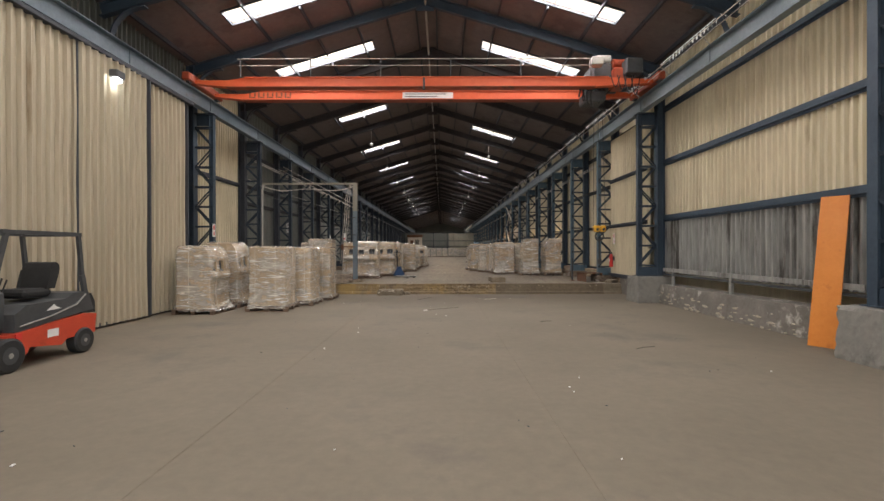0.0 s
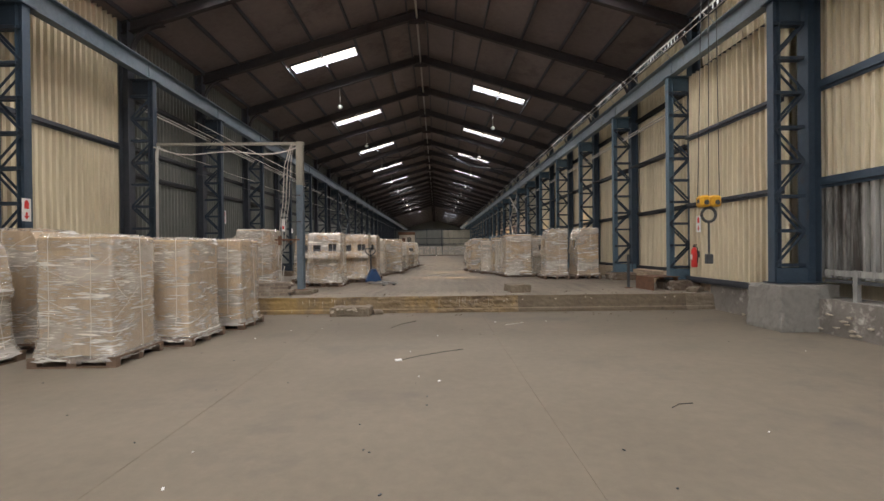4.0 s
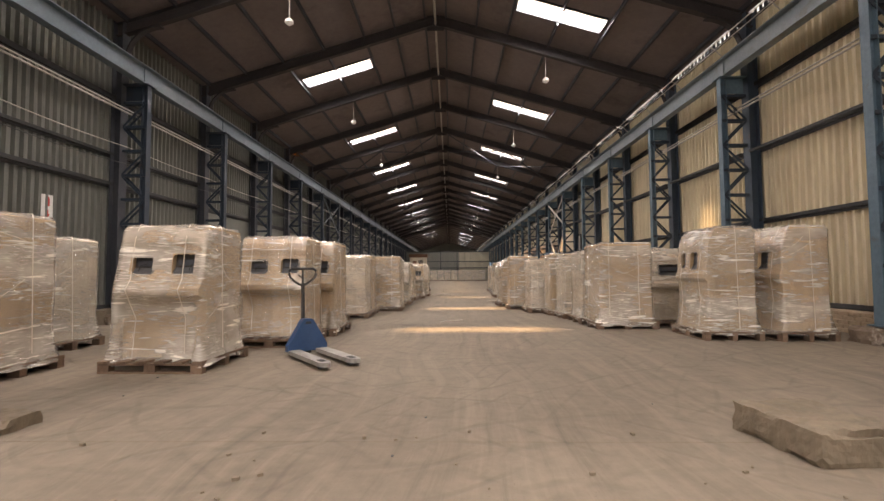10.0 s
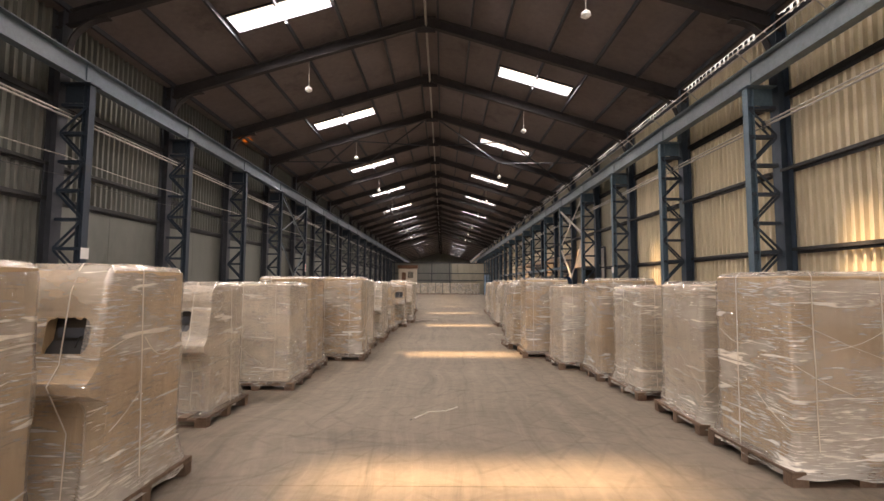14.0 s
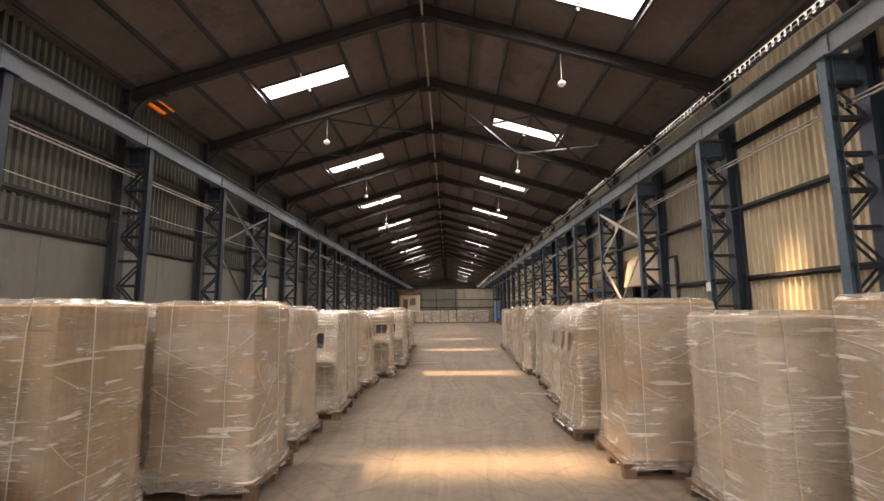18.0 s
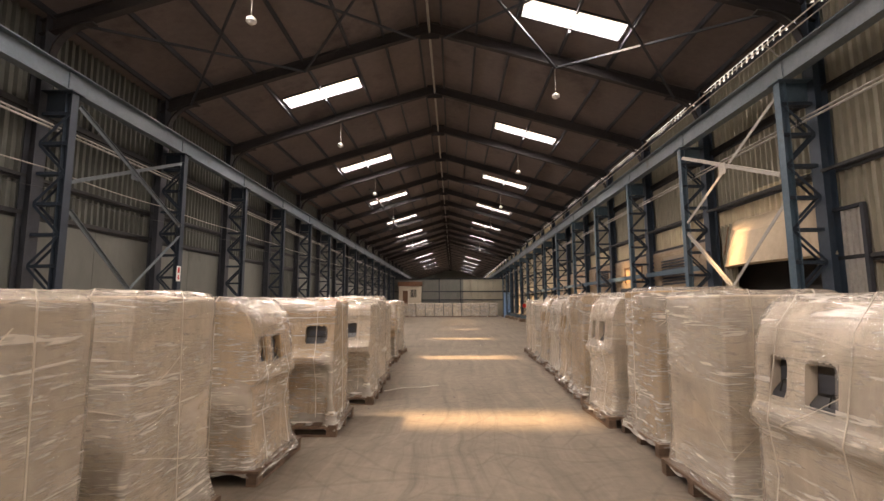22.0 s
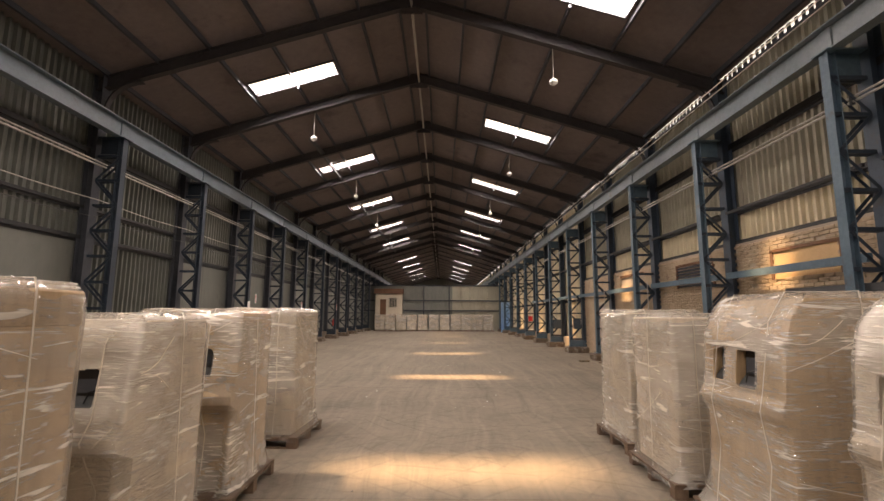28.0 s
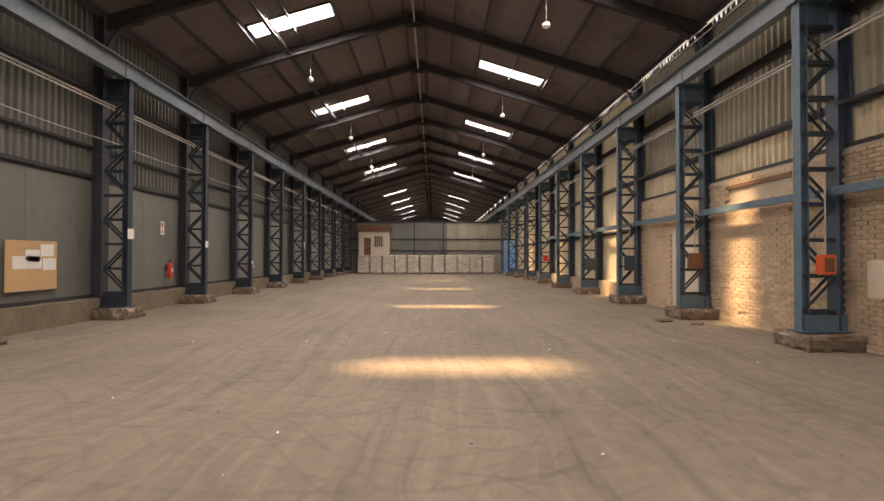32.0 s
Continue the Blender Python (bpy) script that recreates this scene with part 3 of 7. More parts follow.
    nt.links.new(milky.outputs[0], m1.inputs[2])
    fres = nt.nodes.new("ShaderNodeFresnel")
    fres.inputs["IOR"].default_value = 1.45
    nt.links.new(bump.outputs[0], fres.inputs["Normal"])
    shine = math_node('MULTIPLY_ADD', fres.outputs[0], 1.25, 0.03)
    shine = math_node('MINIMUM', math_node('MULTIPLY_ADD', crest, 0.40, shine), 0.45)
    m2 = nt.nodes.new("ShaderNodeMixShader")
    nt.links.new(shine, m2.inputs[0])
    nt.links.new(m1.outputs[0], m2.inputs[1])
    nt.links.new(gloss.outputs[0], m2.inputs[2])
    nt.links.new(m2.outputs[0], out.inputs["Surface"])
    return m


M_FILM = film_material()
M_FOLD = material("gathered film", ((0.60, 0.53, 0.43), (0.76, 0.70, 0.60)), 0.22, big=4.0, fine=40.0, bump=0.2)


# ---- floors ----
lower_floor = thing("floor", label="dusty grey concrete warehouse floor with long joints", category="floor", kind="structure")
JOINTS = (-9.0, -1.69, 1.65, 9.0)
for x0, x1 in zip(JOINTS, JOINTS[1:]):
    part("slab", Shape().bevel_box(x0 + 0.0015, x1 - 0.0015, BACK - 6, EDGE + 0.3, -0.3, 0.0, 0.002), M_CONCRETE, lower_floor)
part("joint_filler", Shape().box(-9, 9, BACK - 6, EDGE + 0.3, -0.32, -0.004), M_OLDCON, lower_floor, "dark joint filler")

raised_floor = thing("floor_raised", label="raised dusty concrete floor with tyre tracks", category="floor", kind="structure")
CROSS = [EDGE + 0.3, 19.15, DIP0, DIP1, 36.4, 47.9, 54.6, 62.0, 70.0, 80.0, 92.0, FAR]
for y0, y1 in zip(CROSS, CROSS[1:]):
    a, b = floor_z(y0), floor_z(y1)
    g = 0.003 if y0 != DIP1 else 0.0005
    h = 0.003 if y1 != DIP1 else 0.0005
    part("slab", Shape().prism([(y0 + g, -0.2), (y1 - h, -0.2), (y1 - h, b - g), (y1 - h - 0.004, b), (y0 + g + 0.004, a), (y0 + g, a - g)], "x", -9, 9), M_DUST, raised_floor)
part("joint_filler", Shape().prism([(EDGE + 0.3, -0.25), (FAR, -0.25), (FAR, LOW - 0.01), (DIP1, LOW - 0.01), (DIP0, PLAT - 0.01), (EDGE + 0.3, PLAT - 0.01)], "x", -9, 9), M_OLDCON, raised_floor)


def ragged_kerb(x0, x1, seed, broken):
    """A length of the worn nosing along the raised floor's edge, chipped at its lip and layered below."""
    s = Shape()
    n = max(6, int((x1 - x0) / 0.03))
    rows = 19
    for j in range(rows):
        for i in range(n + 1):
            x = x0 + (x1 - x0) * i / n
            if j < 3:
                y, z = EDGE + 0.31 - 0.10 * j, PLAT + 0.002 - 0.006 * max(0.0, noise.noise(Vector((x * 3, j, seed)))) * j
            else:
                t = (j - 3) / (rows - 4)
                z = PLAT * (1 - t) + 0.003 * t
                chip = max(0.0, noise.noise(Vector((x * 2.3, seed * 1.7, z * 4))) + 0.15 * noise.noise(Vector((x * 14, 2, z * 14))) - 0.05)
                ledge = broken * 0.017 * math.floor(3.4 * (noise.noise(Vector((x * 1.1, 7.0, z * 11))) + 0.3 * noise.noise(Vector((x * 7, 7.0, z * 16))) + 0.5))
                chip *= 0.35 + 0.65 * broken
                y = EDGE - 0.03 + ledge * 0.7 - (0.03 if z < 0.10 else 0.0) + (0.004 + 0.014 * broken) * noise.noise(Vector((x * 9, seed, z * 12))) - 0.03 * t
                if t < 0.35:
                    y += chip * 0.16 * (1 - t / 0.35)
                    z -= chip * 0.07 * (1 - t / 0.35)
                if j == 3:
                    y = min(y, EDGE + 0.10)
            s.v.append((x, y, z))
    top = Shape()
    top.v = s.v[:4 * (n + 1)]
    for j in range(rows - 1):
        for i in range(n):
            q = j * (n + 1) + i
            (top if j < 3 else s).f.append((q, q + n + 1, q + n + 2, q + 1))
    return s, top


def kerb_material():
    """Kerb concrete: ochre stained towards the left wall, dark and smooth towards the right, broken between."""
    m = material("stained kerb concrete", ((0.15, 0.108, 0.058), (0.25, 0.185, 0.105)), 0.9, big=2.2, fine=18.0, bump=0.6, stretch=(1, 1, 1.5), stain=(0.10, 0.075, 0.052), stain_scale=2.4, stain_at=0.54)
    nt = m.node_tree
    b = nt.nodes["Principled BSDF"]
    base = b.inputs["Base Color"].links[0].from_socket
    geo = nt.nodes.new("ShaderNodeNewGeometry")

    def blotch(scale, stretch, lo, hi):
        mp = nt.nodes.new("ShaderNodeMapping")
        mp.inputs["Scale"].default_value = stretch
        nt.links.new(geo.outputs["Position"], mp.inputs["Vector"])
        n = nt.nodes.new("ShaderNodeTexNoise")
        n.inputs["Scale"].default_value, n.inputs["Detail"].default_value, n.inputs["Roughness"].default_value = scale, 7.0, 0.68
        nt.links.new(mp.outputs[0], n.inputs["Vector"])
        r = nt.nodes.new("ShaderNodeMapRange")
        r.inputs["From Min"].default_value, r.inputs["From Max"].default_value = lo, hi
        nt.links.new(n.outputs["Fac"], r.inputs["Value"])
        return r.outputs[0]

    def mix(fac, a, colour):
        x = nt.nodes.new("ShaderNodeMix")
        x.data_type = 'RGBA'
        nt.links.new(fac, x.inputs["Factor"])
        nt.links.new(a, x.inputs["A"])
        x.inputs["B"].default_value = (*colour, 1)
        return x.outputs["Result"]

    # ochre wash, wide along the kerb
    col = mix(blotch(0.55, (1, 1, 0.5), 0.50, 0.62), base, (0.30, 0.205, 0.075))
    # dark damp smears
    col = mix(blotch(1.3, (1, 1, 1.2), 0.56, 0.66), col, (0.085, 0.07, 0.05))
    # pale lime runs, drawn out downwards
    col = mix(blotch(7.0, (1.6, 1, 0.22), 0.64, 0.70), col, (0.46, 0.39, 0.28))
    nt.links.new(col, b.inputs["Base Color"])
    return m


M_KERB = kerb_material()
kerb = thing("platform_edge", label="chipped concrete edge of the raised floor, stained yellow", category="kerb", kind="structure")
for i, (x0, x1, mt, bk) in enumerate(((-7.85, -5.6, M_OLDCON, 0.2), (-5.6, -2.6, M_KERB, 0.15), (-2.6, -0.85, M_KERB, 0.3), (-0.85, 0.45, M_KERB, 0.7), (0.45, 2.6, M_KERB, 1.0), (2.6, 4.4, M_KERBDARK, 0.2), (4.4, 6.75, M_KERBDARK, 0.15), (6.75, 7.85, M_OLDCON, 0.5))):
    face, lip = ragged_kerb(x0, x1, 40 + i, bk)
    part("nosing", face, mt, kerb)
    part("lip", lip, M_DUST, kerb, "dusty worn lip")
rnd = random.Random(31)
for i in range(44):
    x = rnd.choice((rnd.uniform(-3.2, -1.5), rnd.uniform(0.5, 1.9), rnd.uniform(0.9, 1.7), rnd.uniform(2.2, 6.5)))
    h = rnd.uniform(0.03, 0.22) if x < 2 else rnd.uniform(0.015, 0.04)
    z = PLAT - 0.03 - (rnd.uniform(0, 0.08) if x < 2 else rnd.uniform(0.02, 0.2))
    w = rnd.uniform(0.002, 0.007) if x < 2 else rnd.uniform(0.01, 0.03)
    y = EDGE - 0.036
    part("drip", Shape().prism([(x - w, z), (x + w, z + 0.01), (x + w * 0.6, z - h * 0.6), (x + w * 0.2, z - h), (x - w * 0.5, z - h * 0.7)], "y", y - 0.006, y + 0.02), M_LIME, kerb, "pale lime drip")

# ---- roof ----
SKY_IN, SKY_OUT, SKY_LEN = 2.45, 4.95, 0.74
LEFT_SKY = [24.6 + 7.83 * i for i in range(9)] + [101.5, 109.2, 117.0, 124.6, 132.3]
RIGHT_SKY = [28.75 + 7.77 * i for i in range(9)] + [106.0, 114.0, 121.5, 129.0, 137.0]
ROOF_LIGHTS = [(-1, y, SKY_IN, SKY_OUT) for y in LEFT_SKY] + [(1, y, SKY_IN, SKY_OUT) for y in RIGHT_SKY]
for y in (17.5, 13.35, 9.1, 4.9, 0.4, -4.0):
    ROOF_LIGHTS += [(-1, y, 2.05, 5.7), (1, y, 2.05, 5.7)]


def roof_slab(s, side, x0, x1, y0, y1):
    n = len(s.v)
    for dz in (0.0, 0.07):
        for x, y in ((x0, y0), (x1, y0), (x1, y1), (x0, y1)):
            s.v.append((side * x, y, roof_z(x) + dz))
    s.f += [tuple(n + i for i in q) for q in ((3, 2, 1, 0), (4, 5, 6, 7), (0, 1, 5, 4), (1, 2, 6, 5), (2, 3, 7, 6), (3, 0, 4, 7))]


EAVE = {-1: 8.35, 1: 7.755}      # the right roof stops short for an added translucent strip
roof = Shape()
for side in (-1, 1):
    cuts = sorted([(y, x0, x1) for s, y, x0, x1 in ROOF_LIGHTS if s == side] + ([(39.45, 7.45, 7.80)] if side < 0 else []))
    y = BACK - 0.6
    for yc, x0, x1 in cuts:
        roof_slab(roof, side, 0, EAVE[side], y, yc)
        roof_slab(roof, side, 0, x0, yc, yc + SKY_LEN)
        roof_slab(roof, side, x1, EAVE[side], yc, yc + SKY_LEN)
        y = yc + SKY_LEN
    roof_slab(roof, side, 0, EAVE[side], y, FAR + 0.6)
tagged(part("ceiling", roof, M_ROOF), "dark underside of the pitched sheet roof", "ceiling", kind="structure")

pane_mat = bpy.data.materials.new("translucent roof sheet")
pane_mat.use_nodes = True
pn = pane_mat.node_tree
pn.nodes.remove(pn.nodes["Principled BSDF"])
tr = pn.nodes.new("ShaderNodeBsdfTranslucent")
tr.inputs["Color"].default_value = (0.50, 0.54, 0.57, 1)
pn.links.new(tr.outputs[0], pn.nodes["Material Output"].inputs["Surface"])

# sunlit gap at the left eave, its orange light put into a sheet's colour
sunlit_pane = bpy.data.materials.new("sunlight coloured roof sheet")
sunlit_pane.use_nodes = True
rp = sunlit_pane.node_tree
rp.nodes.remove(rp.nodes["Principled BSDF"])
rt = rp.nodes.new("ShaderNodeBsdfTranslucent")
rt.inputs["Color"].default_value = (0.30, 0.15, 0.04, 1)
rp.links.new(rt.outputs[0], rp.nodes["Material Output"].inputs["Surface"])
stained = Shape()
roof_slab(stained, -1, 7.451, 7.799, 39.451, 40.309)
tagged(part("eave_patch", stained, sunlit_pane), "orange sheet patch standing in for sunlight at an eave gap", "skylight", kind="structure")
# translucent strip added so that daylight at the eave gap shows bright
clear_edge = Shape()
roof_slab(clear_edge, 1, 7.757, 8.60, BACK - 0.6, FAR + 0.6)
tagged(part("eave_strip", clear_edge, pane_mat), "added translucent strip that brightens the open eave", "skylight", kind="structure")
# teeth stand in for the corrugated lip and dot the bright strip
teeth = Shape()
y = BACK
while y < 95:
    teeth.box(7.765, 7.79, y, y + 0.10 + 0.03 * math.sin(y * 5.1), 7.66, roof_z(7.79) - 0.004)
    y += 0.19
teeth.box(7.765, 7.79, BACK, FAR, 7.58, 7.66)
tagged(part("eave_filler", teeth, M_DARKSTEEL), "toothed filler between wall sheets and roof", "filler", kind="structure")
lamp_data = {}
for side, y, x0, x1 in ROOF_LIGHTS:
    rl = thing("roof_light", side * (x0 + x1) / 2, y + SKY_LEN / 2, roof_z((x0 + x1) / 2), label="bright translucent roof light between dark sheets", category="skylight", group="roof lights")
    half = (x1 - x0) / 2
    tilt = -side * SLOPE
    s = Shape()
    for a in (-1, 1):
        s.bar((-half, a * SKY_LEN / 2, -half * tilt - 0.02), (half, a * SKY_LEN / 2, half * tilt - 0.02), 0.04, 0.06)
        s.bar((a * half, -SKY_LEN / 2, a * half * tilt - 0.02), (a * half, SKY_LEN / 2, a * half * tilt - 0.02), 0.04, 0.06)
    part("frame", s, M_DARKSTEEL, rl)
    part("glazing_bar", Shape().bar((0, -SKY_LEN / 2, -0.005), (0, SKY_LEN / 2, -0.005), 0.016, 0.02), M_DARKSTEEL, rl)
    p = part("pane", Shape().quad((-half, -SKY_LEN / 2, -half * tilt + 0.05), (half, -SKY_LEN / 2, half * tilt + 0.05), (half, SKY_LEN / 2, half * tilt + 0.05), (-half, SKY_LEN / 2, -half * tilt + 0.05)), pane_mat, rl)
    p.visible_shadow = y < EDGE
    key = (round(half, 3), side)
    if key not in lamp_data:
        ld = bpy.data.lights.new("sky_through_roof", 'AREA')
        ld.shape, ld.size, ld.size_y = 'RECTANGLE', 2 * half * 1.03, SKY_LEN * 0.97
        ld.energy = SKYLIGHT_W * half / 1.25 * (0.76 if y < EDGE else 1.34 if side < 0 else 0.82)
        ld.color = (1.0, 0.89, 0.81)
        lamp_data[key] = ld
    lo = new("sky_through_roof", lamp_data[key])
    lo.matrix_world = Matrix.Translation((side * (x0 + x1) / 2, y + SKY_LEN / 2, roof_z((x0 + x1) / 2) + 0.035)) @ Matrix.Rotation(math.atan(side * SLOPE), 4, 'Y')

# daylight through the open door behind the start
dl = new("sky_through_door", bpy.data.lights.new("sky_through_door", 'AREA'))
dl.data.shape, dl.data.size, dl.data.size_y, dl.data.energy, dl.data.color = 'RECTANGLE', 9.0, 4.6, DOOR_W, (1.0, 0.96, 0.90)
dl.matrix_world = look((0, BACK + 0.05, 2.5), (0, 10, 2.2))

# ---- purlins, rafters ----
for side in (-1, 1):
    for x in (0.35, 1.35, 2.36, 5.05, 6.3, 7.5):
        s = Shape()
        z = roof_z(x) - 0.07
        s.box(side * x - 0.03, side * x + 0.03, BACK - 0.4, FAR, z - 0.075, z + 0.045)
        tagged(part("purlin", s, M_DARKSTEEL), "dark steel purlin under the roof sheets", "purlin", "purlins", "structure")
    ys = [BACK - 0.4]
    for y, x0, x1 in sorted((y, x0, x1) for sd, y, x0, x1 in ROOF_LIGHTS if sd == side):
        ys += [y, y + SKY_LEN]
    ys.append(FAR)
    mid = thing("purlin", side * 3.7, 0, roof_z(3.7) - 0.07, label="dark steel purlin broken at the roof lights", category="purlin", group="purlins", kind="structure")
    for a, b in zip(ys[::2], ys[1::2]):
        part("length", Shape().box(-0.03, 0.03, a, b, -0.075, 0.045), M_DARKSTEEL, mid)


def rafter_thing(y, mat, web=0.30):
    r = thing("rafter", 0, y, 0, label="dark steel portal rafter with curved knees", category="rafter", group="rafters", kind="structure")
    for side in (-1, 1):
        s = Shape()
        for off, h, w in ((0.13, 0.025, 0.16), (0.13 + web, 0.025, 0.16), (0.14 + web / 2, web, 0.02)):
            s.bar((0, 0, roof_z(0) - off), (side * 7.75, 0, roof_z(7.75) - off), w, h, up=(0, 0, 1))
        part("rafter_beam", s, mat, r)
        knee = Shape()
        pts = []
        for i in range(8):
            a = i / 7 * math.pi / 2
            pts.append((side * (7.50 - 0.85 * (1 - math.cos(a))), 0, 6.85 + 0.85 * math.sin(a) * 0.92))
        for a, b in zip(pts, pts[1:]):
            knee.bar(a, b, 0.15, 0.035, up=(side, 0, 0.4))
        part("knee", knee, mat, r)
    part("ridge_plate", Shape().box(-0.28, 0.28, -0.02, 0.02, roof_z(0) - 0.62, roof_z(0) - 0.12), mat, r)
    return r


first = rafter_thing(line(1), M_RAFTER)
for k in range(2, 21):
    copy_thing(first, pose(0, line(k), 0))
shallow = rafter_thing(line(21), M_RAFTER, 0.08)
for k in range(22, 34):
    copy_thing(shallow, pose(0, line(k), 0))
front = rafter_thing(line(0), M_BLUE)
for k in (-1, -2, -3, -4, -5):
    copy_thing(front, pose(0, line(k), 0))
tagged(part("ridge_pipe", Shape().tube([(0.0, y, roof_z(0) - 0.42) for y in (BACK, FAR)], 0.035), M_PIPE), "pale pipe running under the ridge", "pipe", kind="structure")


# ---- lattice columns ----
def column_thing(base, block_h, block_w, mat_in, mat_out, label):
    """Lattice crane column; its inner leg faces -x. base: floor level."""
    c = thing("lattice_column", 0, 0, base, label=label, category="column", group="lattice columns")
    z0 = block_h
    top = 6.13 - base
    s = Shape()
    # inner leg: an H section
    s.h_beam(LEG_IN, LEG_IN + 0.14, -0.085, 0.085, z0, top, 0.014)
    part("inner_leg", s, mat_in, c)
    s = Shape()
    hi = 7.72 - base
    s.h_beam(LEG_OUT + 0.04, LEG_OUT + 0.28, -0.13, 0.13, z0, hi, 0.018)
    part("outer_leg", s, mat_out, c)
    a, b = LEG_IN + 0.12, LEG_OUT
    n = max(2, round((top - z0 - 0.75) / 0.62))
    step = (top - z0 - 0.75) / n
    for side in (-0.076, 0.076):
        for i in range(n + 1):
            z = z0 + 0.30 + step * i
            sh = Shape().angle_bar((a - 0.10, side, z), (b + 0.02, side, z), 0.06, 0.007, (0, 0, 1), (0, math.copysign(1, -side), 0))
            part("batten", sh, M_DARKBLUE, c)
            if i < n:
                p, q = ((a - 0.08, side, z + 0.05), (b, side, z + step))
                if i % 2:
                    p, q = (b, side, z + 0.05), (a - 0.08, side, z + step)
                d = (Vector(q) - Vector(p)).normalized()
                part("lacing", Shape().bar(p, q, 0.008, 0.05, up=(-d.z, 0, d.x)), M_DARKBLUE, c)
    part("base_plate", Shape().box(LEG_IN - 0.04, LEG_OUT + 0.31, -0.17, 0.17, z0, z0 + 0.02).box(LEG_IN + 0.02, LEG_OUT + 0.18, -0.105, -0.09, z0 + 0.02, z0 + 0.28).box(LEG_IN + 0.02, LEG_OUT + 0.18, 0.09, 0.105, z0 + 0.02, z0 + 0.28), mat_in, c)
    part("cap_plate", Shape().box(LEG_IN - 0.06, LEG_OUT, -0.16, 0.16, top, top + 0.02).box(LEG_IN + 0.1, LEG_OUT, -0.01, 0.01, top - 0.35, top), mat_in, c)
    rnd = random.Random(int(block_h * 100))
    w = block_w / 2
    blk = Shape().rough_box(LEG_IN - 0.16, LEG_OUT + 0.32, -w, w, 0.0, block_h - 0.02, 0.07, 0.012 if block_h > 0.5 else 0.03, 0.04 if block_h > 0.5 else 0.07, block_h * 10)
    part("footing", blk, M_GREYCON if block_h > 0.5 else M_FOOTING, c, "chipped concrete footing block")
    return c


col_low = column_thing(0.0, 0.86, 0.9, M_BLUE, M_BLUE, "blue painted steel lattice column on a tall concrete block")
col_low.matrix_basis = pose(0, line(0), 0)
copy_thing(col_low, pose(0, line(0), 0, 0, 0, 180))
copy_thing(col_low, pose(0, 7.25, 0))
copy_thing(col_low, pose(0, line(-2), 0, 0, 0, 180))
col_hi = column_thing(PLAT, 0.27, 0.85, M_TEAL, M_BLUE, "faded blue steel lattice column on a concrete footing")
col_hi.matrix_basis = pose(0, line(1), PLAT)
for k in range(2, 25):
    copy_thing(col_hi, pose(0, line(k), floor_z(line(k))) @ Matrix.Diagonal((1, 1, (6.13 - floor_z(line(k))) / (6.13 - PLAT), 1)))
# left columns darker than the right: dimmer light put into the paint colour
col_left = column_thing(PLAT, 0.28, 0.85, M_DARKBLUE, M_DARKSTEEL, "blue steel lattice column in darkened tones on a concrete footing")
col_left.matrix_basis = pose(0, line(1), PLAT, 0, 0, 180)
for k in range(2, 25):
    copy_thing(col_left, pose(0, line(k), floor_z(line(k)), 0, 0, 180) @ Matrix.Diagonal((1, 1, (6.13 - floor_z(line(k))) / (6.13 - PLAT), 1)))

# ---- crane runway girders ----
# left girder in a darker tone than the right one
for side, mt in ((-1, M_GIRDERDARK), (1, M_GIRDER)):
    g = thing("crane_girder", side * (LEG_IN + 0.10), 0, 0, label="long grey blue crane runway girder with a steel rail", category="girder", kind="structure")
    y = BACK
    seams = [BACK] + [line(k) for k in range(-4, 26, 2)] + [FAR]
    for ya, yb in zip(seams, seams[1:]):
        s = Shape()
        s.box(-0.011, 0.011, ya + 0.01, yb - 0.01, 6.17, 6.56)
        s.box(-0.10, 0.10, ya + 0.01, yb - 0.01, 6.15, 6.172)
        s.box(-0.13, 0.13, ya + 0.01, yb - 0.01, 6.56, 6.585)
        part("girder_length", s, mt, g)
    part("rail", Shape().box(-0.025, 0.025, BACK, FAR, 6.585, 6.65), M_PIPE, g)
    for k in range(-4, 25):
        part("splice_plate", Shape().box(-0.04, -0.012, line(k) - 0.11, line(k) + 0.11, 6.18, 6.55).box(0.012, 0.04, line(k) - 0.11, line(k) + 0.11, 6.18, 6.55), mt, g)

# ---- side walls ----
def wall_bay(name, side, y0, y1, tiers, girts, girt_mat, label):
    w = thing(name, side * WALL, 0, 0, label=label, category="wall", kind="structure")
    if side < 0:
        w.matrix_basis = pose(side * WALL, 0, 0)
    for z0, z1, mt in tiers:
        if mt is M_SMOOTH:
            part("flat_sheet", Shape().bevel_box(-0.004, 0.02, y0 + 0.01, (y0 + y1) / 2 - 0.004, z0, z1, 0.003).bevel_box(-0.004, 0.02, (y0 + y1) / 2 + 0.004, y1 - 0.01, z0, z1, 0.003), mt, w, "smooth grey sheet")
            continue
        part("sheet", Shape().wave_sheet(side * 0.03, y0, y1, z0, z1, depth=0.075, rows=3, lean=0.006), mt, w)
    for z, h in girts:
        part("girt", Shape().box(*sorted((-side * 0.02, -side * 0.09)), y0, y1, z - h / 2, z + h / 2).box(*sorted((-side * 0.02, -side * 0.035)), y0, y1, z - h / 2 - 0.06, z - h / 2), girt_mat, w)
    return w


for k in (-4, -2):
    wall_bay("wall_right_front", 1, line(k), line(k + 2), ((0.95, 2.80, M_ZINC), (2.74, 4.60, M_CREAM), (4.54, 7.70, M_CREAM)), ((2.75, 0.14), (4.56, 0.14), (6.3, 0.12)), M_BLUE, "cream corrugated wall above dirty galvanised sheets and blue rails")
wall_bay("wall_right_front", 1, line(0), line(1), ((0.6, 7.70, M_CREAM),), ((6.3, 0.12),), M_GIRT, "cream corrugated wall with dark rails")
